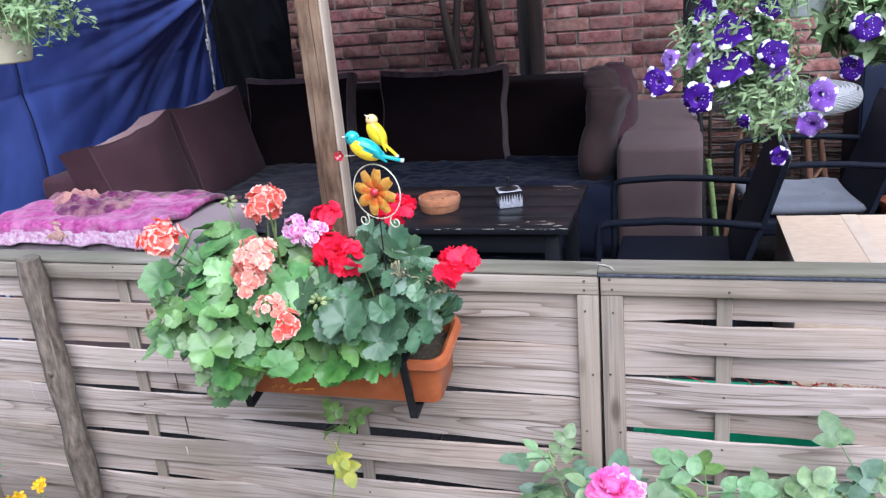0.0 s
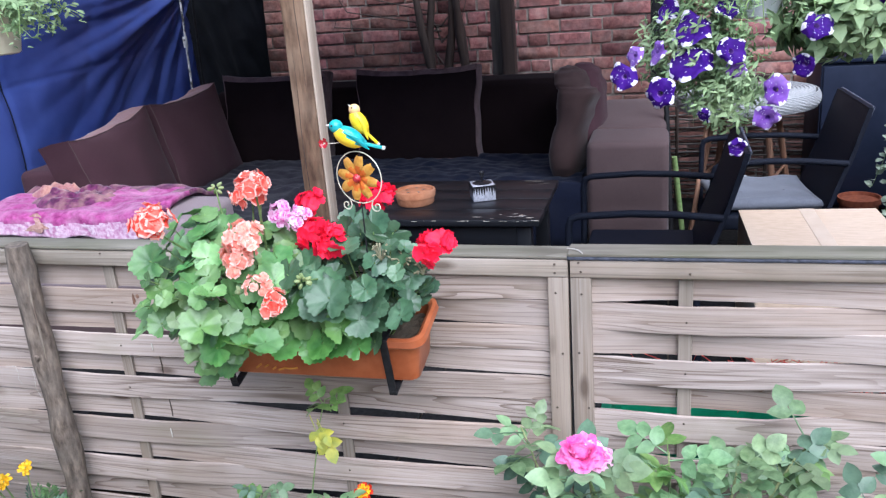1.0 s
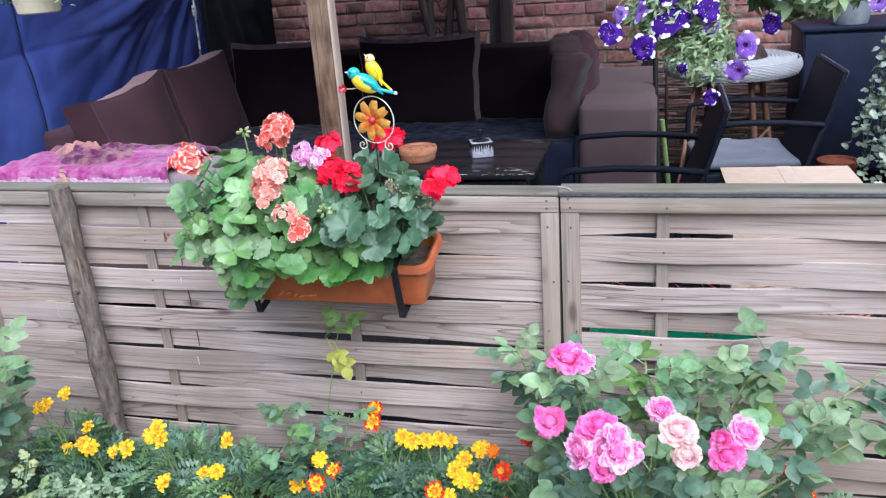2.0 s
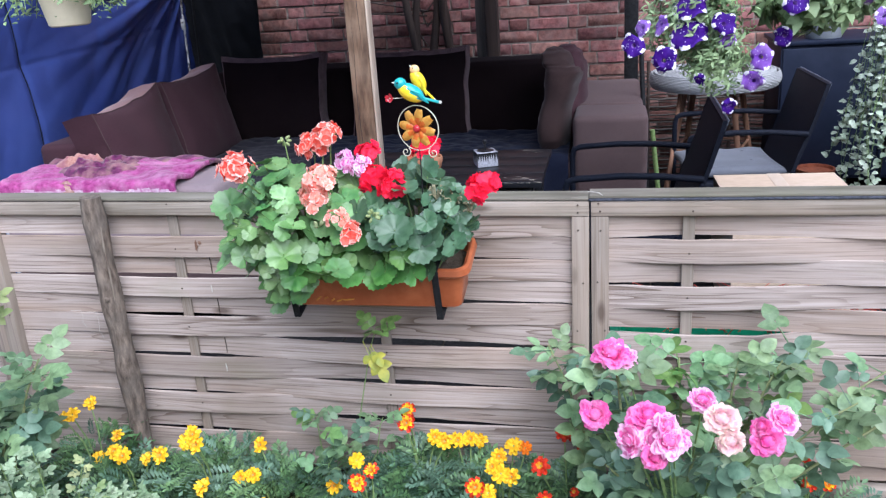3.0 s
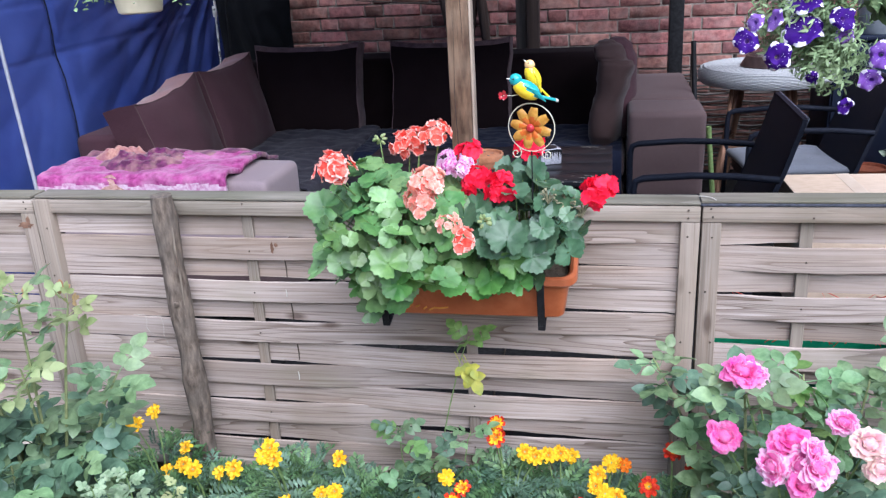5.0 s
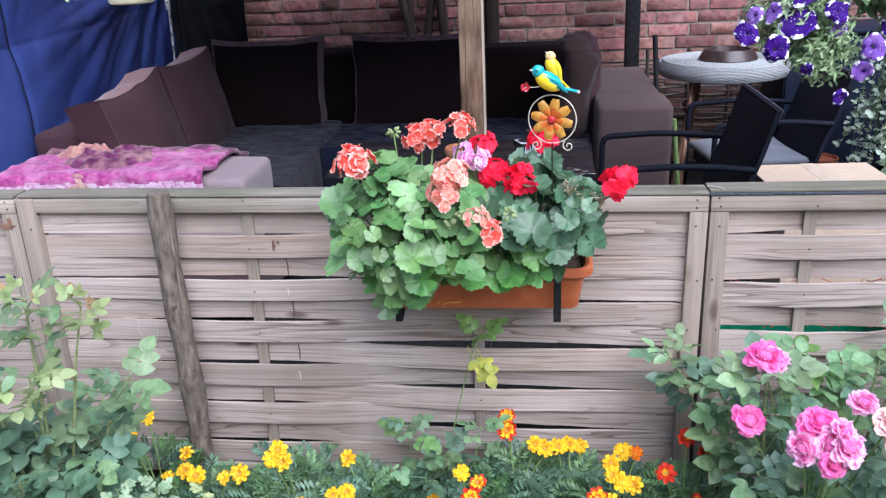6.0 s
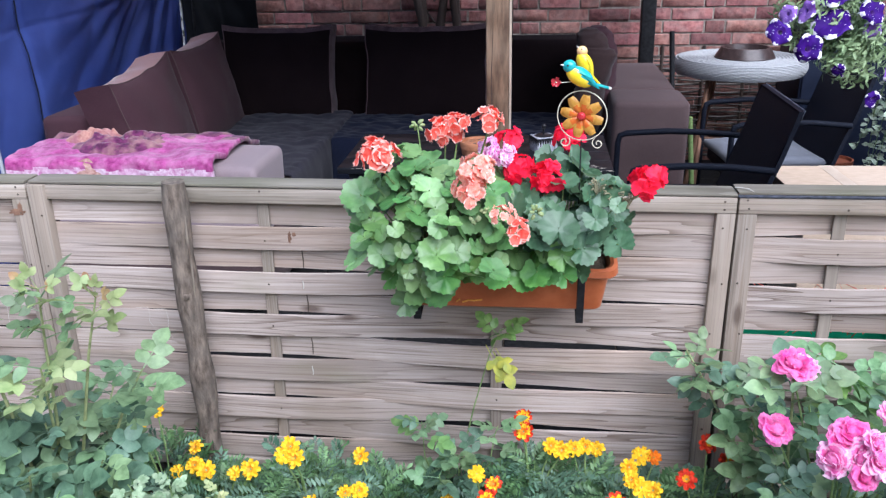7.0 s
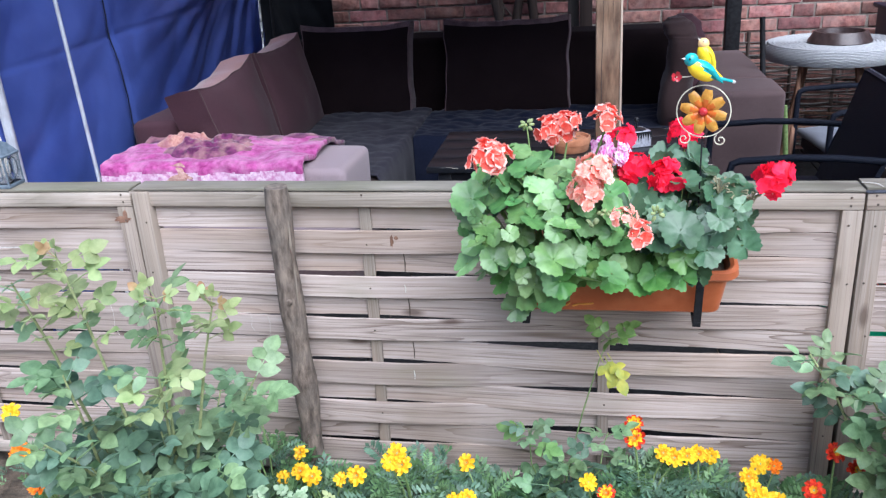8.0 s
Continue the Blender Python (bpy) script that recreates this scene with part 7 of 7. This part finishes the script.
bun = solo("fleece_wrap", Geo().add(*mound(-2.06, 1.06, 0.785, 0.22, 0.12, 0.05, 3)), "plum_fleece", "rumpled plum fleece with pale flower print on the blanket", "blanket", sharp=180)
part("fold", Geo().add(*mound(-2.20, 1.12, 0.795, 0.135, 0.06, 0.050, 8)), "peach_fleece", bun, "peach printed fold", sharp=180)

# ---- low table ----
tb = thing("coffee_table", "black lacquered wooden table with worn edges", "table", (-0.70, 1.215, FLOOR))
TW, TD, TT = 0.50, 0.268, 0.742 - FLOOR
for k in range(4):
    y0 = -TD + 2 * TD * k / 4
    part("plank", Geo().add(*rbox((-TW, y0 + 0.0008, TT - 0.024), (TW, y0 + 2 * TD / 4 - 0.0008, TT), 0.003)), "table", tb)
for s in (-1, 1):
    part("apron", Geo().add(*rbox((-TW + 0.05, s * (TD - 0.05) - 0.01, TT - 0.10), (TW - 0.05, s * (TD - 0.05) + 0.01, TT - 0.025), 0.002)), "table", tb)
    for q in (-1, 1):
        part("leg", Geo().add(*rbox((s * (TW - 0.06) - 0.025, q * (TD - 0.06) - 0.025, 0.0), (s * (TW - 0.06) + 0.025, q * (TD - 0.06) + 0.025, TT - 0.025), 0.004)), "table", tb)
r = random.Random(91)
g = Geo()
for k in range(46):
    if k < 30:
        x, y, z = r.uniform(-TW, TW), -TD - 0.0006, TT - r.uniform(0.0, 0.006)
        w, d = r.uniform(0.004, 0.03), 0.0008
    else:
        x, y, z = TW - abs(r.gauss(0, 0.10)) - 0.02, r.choice((-1, 1)) * TD * r.uniform(0.7, 0.98), TT + 0.0004
        w, d = r.uniform(0.004, 0.035), r.uniform(0.0003, 0.0008)
    g.add(*rbox((x - w / 2, y - d, z - 0.0006), (x + w / 2, y + d, z + 0.0003), 0))
tagged(part("worn_patch", g, "bare_wood", tb, "pale chips where the lacquer has worn off"), kind="stuff")

bowl = thing("clay_bowl", "round terracotta bowl with pierced lid on the table", "bowl", (-0.690, 1.16, 0.7425))
part("dish", Geo().add(*lathe([(0.0, 0.0), (0.072, 0.0), (0.076, 0.004), (0.080, 0.030), (0.083, 0.032), (0.085, 0.052), (0.082, 0.058), (0.076, 0.058), (0.074, 0.044), (0.0, 0.044)], 36)), "terracotta", bowl)
g = Geo().add(*lathe([(0.073, 0.045), (0.06, 0.052), (0.02, 0.055), (0.0, 0.055)], 32))
lid = part("lid", g, "terracotta", bowl)
bowl.scale = (0.9, 0.9, 0.9)
for k in range(5):
    a = k * 1.257 + 0.4
    part("hole", Geo().add(*lathe([(0.0, 0.001), (0.006, 0.001), (0.0065, 0.0)], 10), 0, Matrix.Diagonal((1.6, 0.8, 1, 1))), "blk_enamel", lid, "", pose(0.035 * math.cos(a), 0.035 * math.sin(a), 0.0535, 0, 0, math.degrees(a)))

ash = thing("ashtray", "square embossed silver ashtray with black press knob on the table", "ashtray", (-0.447, 1.215, 0.7425), rz=22)
part("box", Geo().add(*rbox((-0.042, -0.042, 0.0), (0.042, 0.042, 0.060), 0.004)), "silver", ash)
g = Geo()
r = random.Random(3)
for s in range(4):
    m = Matrix.Rotation(s * math.pi / 2, 4, "Z")
    for k in range(9):
        x = -0.038 + 0.0095 * k
        hh = r.uniform(0.026, 0.046)
        g.add([(x - 0.0060, -0.0426, 0.058), (x + 0.0060, -0.0426, 0.058), (x, -0.0426, 0.058 - hh)], [(0, 2, 1)], 0, m)
part("relief", g, "blk_enamel", ash, "black enamel tongues")
part("top", Geo().add(*lathe([(0.0, 0.064), (0.03, 0.063), (0.036, 0.0605)], 20)), "blk_enamel", ash)
part("knob", Geo().add(*lathe([(0.004, 0.062), (0.0035, 0.085), (0.008, 0.088), (0.009, 0.10), (0.006, 0.104), (0.0, 0.105)], 14)), "blk_enamel", ash)

# ---- rattan chairs ----


def rattan_chair(label, at, rz, W=0.255):
    """Faces its own -x."""
    p = thing("rattan_chair", label, "chair", at, group="rattan chairs", rz=rz)
    weave = Geo()
    weave.add(*rbox((-0.21, -W, 0.27), (0.20, W, 0.335), 0.012, 3))
    part("seat", weave, "rattan", p)
    b = Geo()
    rows = 26

    def back(u, v):
        x = 0.20 + 0.135 * v - 0.02 * (1 - v) ** 2
        return (x + 0.0016 * math.sin(v * rows * 2 * math.pi) * math.cos(u * 30 * math.pi), -W + 2 * W * u, 0.30 + 0.460 * v)

    vs, fs = sheet(back, 30, 52)
    b.add(vs, fs)
    b.add([(x + 0.022, y, z) for x, y, z in vs], [f[::-1] for f in fs])
    rest = part("backrest", b, "rattan", p)
    e = Geo()
    edge = [Vector(back(0, v / 12)) for v in range(13)] + [Vector(back(u / 10, 1)) for u in range(1, 11)] + [Vector(back(1, 1 - v / 12)) for v in range(1, 13)]
    e.add(*tube([q + Vector((0.011, 0, 0)) for q in edge], 0.0122, 4))
    part("edging", e, "rattan", rest, "braided edge")
    e = Geo()
    e.add(*tube([q + Vector((0.021, 0, 0.009)) for q in edge[11:]], 0.0042, 6))
    part("worn_edge", e, "rattan_edge", rest, "pale worn line along the edge")
    for s in (-1, 1):
        y = s * (W + 0.008)
        pts = [(-0.245, y, 0.0), (-0.242, y, 0.3), (-0.240, y, 0.515), (-0.232, y, 0.545), (-0.205, y, 0.556), (-0.03, y, 0.566), (0.12, y, 0.562), (0.275, y, 0.548)]
        part("arm", Geo().add(*tube(pts, 0.0130, 10)), "rattan", p)
        part("leg", Geo().add(*tube([(0.20, s * (W - 0.013), 0.0), (0.19, s * (W - 0.008), 0.32)], 0.017, 10)), "rattan", p)
    return p


rattan_chair("black-blue woven rattan armchair with a slanted back", (0.118, 1.385, FLOOR), 0, 0.272)
rattan_chair("black-blue woven rattan armchair beside the cardboard box", (0.620, 2.10, FLOOR), 3, 0.255)
vs, fs = pillow(0.42, 0.42, 0.07, 7)
pad = solo("seat_pad", Geo().add(vs, fs), "seat_pad", "pale grey buttoned seat pad on the rattan chair", "cushion", pose(0.575, 2.29, FLOOR + 0.368, 90, 0, 6), sharp=75)
for i, j in ((-1, -1), (1, -1), (-1, 1), (1, 1)):
    part("button", Geo().add(*lathe([(0, 0.004), (0.008, 0.003), (0.01, 0)], 10)), "seat_pad", pad, "", pose(0.09 * i, 0.034, 0.21 + 0.09 * j, -90))
part("care_tag", Geo().add(*rbox((-0.02, -0.001, 0), (0.02, 0.001, 0.03), 0)), "pot_white", pad, "small white care tag", pose(-0.03, 0.0, -0.01, -60))

# ---- cardboard box ----
cb = thing("cardboard_box", "closed brown cardboard box sealed with tape", "box", (0.725, 1.28, FLOOR), rz=2)
part("body", Geo().add(*rbox((-0.24, -0.262, 0.0), (0.24, 0.262, 0.446), 0.003, 1)), "carton", cb)
for s in (-1, 1):
    part("flap", Geo().add(*rbox((min(0.0012 * s, 0.242 * s), -0.264, 0.4465), (max(0.0012 * s, 0.242 * s), 0.264, 0.4505), 0.001, 1)), "carton", cb)
part("tape", Geo().add(*rbox((-0.026, -0.266, 0.451), (0.026, 0.266, 0.4518), 0)), "tape", cb, "paler packing tape")

# ---- round table ----
rt = thing("round_table", "round pale grey wicker table on splayed wooden legs", "table", (0.580, 2.64, FLOOR))
H = 0.885 - FLOOR
g = Geo()
prof = [(0.0, H - 0.004), (0.295, H - 0.002), (0.302, H)]
for k in range(9):
    a = -0.5 * math.pi * 0.2 + k / 8 * math.pi * 1.05
    prof.append((0.302 + 0.024 * math.sin(min(math.pi, max(0, a))), H - 0.078 * k / 8))
prof += [(0.28, H - 0.078), (0.0, H - 0.078)]
g.add(*lathe(prof, 60))
top_ = part("tabletop", g, "wicker", rt)
for k in range(11):
    rr = 0.318 + 0.017 * math.sin(math.pi * (0.12 + 0.8 * k / 10))
    part("wicker_strand", Geo().add(*tube([((rr + 0.0017 * math.cos(i * math.pi / 2 + k * math.pi)) * math.cos(i / 160 * 6.2832), (rr + 0.0017 * math.cos(i * math.pi / 2 + k * math.pi)) * math.sin(i / 160 * 6.2832), H - 0.006 - 0.0068 * k) for i in range(161)], 0.0040, 5, False)), "wicker", top_)
for k in range(9):
    rr = 0.305 - 0.018 * k
    part("wicker_strand", Geo().add(*tube([(rr * math.cos(i / 80 * 6.2832), rr * math.sin(i / 80 * 6.2832), H - 0.004 + 0.0006 * (-1) ** (i + k)) for i in range(81)], 0.0075, 5, False)), "wicker", top_)
for k in range(4):
    a = k * math.pi / 2 + 0.5
    part("leg", Geo().add(*tube([(0.30 * math.cos(a), 0.30 * math.sin(a), 0), (0.17 * math.cos(a), 0.17 * math.sin(a), H - 0.07)], [0.013, 0.017], 10)), "leg_wood", rt)
g = Geo()
for k in range(4):
    a, b = k * math.pi / 2 + 0.5, (k + 1) * math.pi / 2 + 0.5
    g.add(*tube([(0.235 * math.cos(a), 0.235 * math.sin(a), 0.33), (0.235 * math.cos(b), 0.235 * math.sin(b), 0.33)], 0.007, 8))
part("stretcher", g, "leg_wood", rt)
solo("bowl", Geo().add(*lathe([(0.0, 0.0), (0.150, 0.0), (0.152, 0.006), (0.125, 0.052), (0.122, 0.056), (0.112, 0.055), (0.105, 0.03), (0.0, 0.02)], 40)), "brown_metal", "dark brown enamelled dish on the wicker table", "bowl", pose(0.600, 2.62, 0.885))

# ---- things along the wall ----
cab = thing("storage_cabinet", "dark blue-grey storage cabinet standing before the wall", "cabinet", (1.45, 2.95, FLOOR))
part("body", Geo().add(*rbox((-0.52, -0.20, 0.10), (0.52, 0.25, 0.83), 0.006)), "cabinet", cab)
part("top", Geo().add(*rbox((-0.54, -0.22, 0.831), (0.54, 0.27, 0.853), 0.005)), "cabinet", cab)
for s in (-1, 1):
    d = part("door", Geo().add(*rbox((min(0.004 * s, 0.51 * s), -0.216, 0.12), (max(0.004 * s, 0.51 * s), -0.201, 0.815), 0.004)), "cabinet", cab)
    for y in (-0.16, 0.2):
        part("foot", Geo().add(*rbox((s * 0.47 - 0.03, y - 0.02, 0.0), (s * 0.47 + 0.03, y + 0.02, 0.099), 0.004)), "cabinet", cab)
pt = thing("flower_pot", "grey plastic pot with trailing petunias on the cabinet", "plant pot", (1.16, 2.86, FLOOR + 0.853))
part("pot", Geo().add(*lathe([(0.0, 0.0), (0.085, 0.0), (0.09, 0.005), (0.115, 0.17), (0.12, 0.172), (0.12, 0.19), (0.112, 0.19), (0.105, 0.16), (0.0, 0.155)], 32)), "pot_grey", pt)
g = Geo()
r = random.Random(14)
for k in range(260):
    a, q, z = r.uniform(0, 6.28), r.uniform(0.02, 0.17), r.uniform(0.15, 0.34)
    d = Vector((math.cos(a), math.sin(a), r.uniform(0, 1))).normalized()
    nn = Vector((0, -0.5, 0.8))
    nn = (nn - d * nn.dot(d)).normalized()
    g.add(*leaflet(r.uniform(0.04, 0.06), 0.026, 0.2, 0.2, 3), 0, Matrix.Translation((q * math.cos(a), q * math.sin(a), z)) @ Matrix((d.cross(nn)[:], d[:], nn[:])).transposed().to_4x4())
part("foliage", g, "marigold_leaf", pt)

trailing("ivy_plant", "pale variegated ivy in a white pot on a stand", (1.37, 2.15, 0.70), ("pot_white", 0.06, 0.09, 0.12), [], 46, 0.24, 0.50, "ivy_leaf", 77, (0.022, 0.038), 0.85, 0.45, 0.40, 40, 0.014)
st = thing("plant_stand", "thin dark plant stand under the ivy", "plant stand", (1.37, 2.15, FLOOR))
part("plate", Geo().add(*lathe([(0, 0.54), (0.10, 0.54), (0.102, 0.5495), (0.0, 0.5495)], 24)), "black_steel", st)
for k in range(3):
    a = k * 2.094
    part("leg", Geo().add(*tube([(0.12 * math.cos(a), 0.12 * math.sin(a), 0), (0.06 * math.cos(a), 0.06 * math.sin(a), 0.54)], 0.008, 8)), "black_steel", st)
sp = thing("flower_pot", "dark red clay pot on the terrace floor", "plant pot", (1.12, 2.62, FLOOR))
part("pot", Geo().add(*lathe([(0.0, 0.0), (0.070, 0.0), (0.075, 0.004), (0.090, 0.165), (0.098, 0.167), (0.100, 0.195), (0.092, 0.196), (0.087, 0.18), (0.0, 0.175)], 36)), "dark_clay", sp)

# wattle hurdle and bundled sticks between sofa and wall
hd = thing("wattle_screen", "low screen of woven grey twigs before the wall", "screen", (0.62, 3.20, FLOOR))
r = random.Random(17)
for k in range(26):
    z = 0.06 + 0.024 * k
    pts = [(-0.42 + 0.14 * i, 0.012 * (-1) ** (i + k) + r.uniform(-0.004, 0.004), z + r.uniform(-0.006, 0.006)) for i in range(7)]
    part("twig", Geo().add(*tube(pts, r.uniform(0.004, 0.008), 6)), "grey_wood", hd)
for i in range(4):
    part("upright", Geo().add(*tube([(-0.36 + 0.24 * i, 0, 0), (-0.36 + 0.24 * i, 0, 0.72)], 0.011, 8)), "dark_wood", hd)
pole("dark_stake", "thin black stake beside the sofa end", (0.235, 2.28, FLOOR), (0.195, 2.46, 1.04), 0.013, "black_steel")
pole("green_cane", "green bamboo cane leaning beside the sofa", (0.30, 2.05, FLOOR), (0.24, 2.02, 0.70), 0.012, "stem")
pole("wooden_stick", "brown wooden stick leaning beside the sofa", (0.30, 2.15, FLOOR), (0.40, 2.5, 0.80), 0.011, "leg_wood")

# things close behind the fence, seen through its gaps
gb = thing("plastic_crate", "green plastic crate behind the fence", "crate", (0.34, 0.30, FLOOR))
part("body", Geo().add(*loft([(0.24, 0.13, 0.02, 0.0), (0.27, 0.15, 0.02, 0.30), (0.285, 0.165, 0.02, 0.30), (0.285, 0.165, 0.02, 0.325), (0.26, 0.14, 0.02, 0.325), (0.235, 0.12, 0.02, 0.05)])), "green_plastic", gb)
g = Geo()
r = random.Random(19)
for k in range(130):
    x = 0.40 + r.uniform(-0.20, 0.38)
    pts = [(x, 0.20 + r.uniform(-0.06, 0.06), 0.505 + r.uniform(0, 0.05)), (x + r.uniform(-0.1, 0.1), 0.2 + r.uniform(-0.06, 0.06), 0.53 + r.uniform(0, 0.11)), (x + r.uniform(-0.2, 0.2), 0.2 + r.uniform(-0.06, 0.06), 0.505 + r.uniform(0, 0.05))]
    g.add(*tube(pts, 0.0013, 5, False))
solo("string_net", g, "red_net", "tangled red string net lying on the crate", "net")

for x, a in ((0.02, -38), (0.93, -30)):
    g = Geo().add(*tube([(-0.024, 0, 0.0022), (-0.008, 0.003, 0.0035), (0.010, 0.001, 0.005), (0.026, -0.003, 0.0022)], [0.0012, 0.0016, 0.0014, 0.0008], 6))
    solo("straw", g, "straw", "dry pale straw lying on the fence cap", "straw", pose(x, 0.012, 0.9592, 0, 0, a), group="straws on the cap")

# ---- paving and bricks ----
TILE = Geo().add(*rbox((-0.197, -0.197, -0.012), (0.197, 0.197, 0.0), 0.003, 1)).mesh("paver", mats_of("paver"))
for i in range(15):
    for j in range(8):
        part("paver", TILE, None, floor, "", pose(-2.78 + 0.4 * i, 0.31 + 0.4 * j, FLOOR))


def brick_mesh(w, seed):
    vs, fs = rbox((-w / 2, 0, -0.0332), (w / 2, 0.05, 0.0332), 0.005, 1)
    r = random.Random(seed)
    vs = [v + Vector((r.uniform(-1, 1), r.uniform(-1, 1), r.uniform(-1, 1))) * 0.0022 for v in vs]
    return Geo().add(vs, fs)


LONG = [brick_mesh(0.236, i).mesh("brick", mats_of("brick")) for i in range(6)]
HEAD = [brick_mesh(0.112, 20 + i).mesh("brick", mats_of("brick")) for i in range(4)]
r = random.Random(23)
rest = Geo()
count = 0
for row in range(41):
    z = 0.06 + 0.0750 * row + r.uniform(-0.002, 0.002)
    x = -3.1 + (0.0 if row % 2 else 0.062) + r.uniform(-0.01, 0.01)
    k = 0
    while x < 3.2:
        head = (row % 2 == 0 and k % 2 == 1) or r.random() < 0.06
        w = 0.112 if head else 0.236
        m = Matrix.Translation((x + w / 2, 3.3565 + r.uniform(-0.004, 0.002), z)) @ Matrix.Rotation(r.uniform(-0.008, 0.008), 4, "Y")
        if 0.86 < z < 1.62 and -2.2 < x < 1.9 and count < 300:
            part("brick", r.choice(HEAD if head else LONG), None, wall, "", m)
            count += 1
        else:
            b = brick_mesh(w, r.randrange(10 ** 6))
            rest.add(b.v, b.f, 0, m)
        x += w + r.uniform(0.007, 0.012)
        k += 1
tagged(part("brick_courses", rest, "brick", wall), kind="stuff")
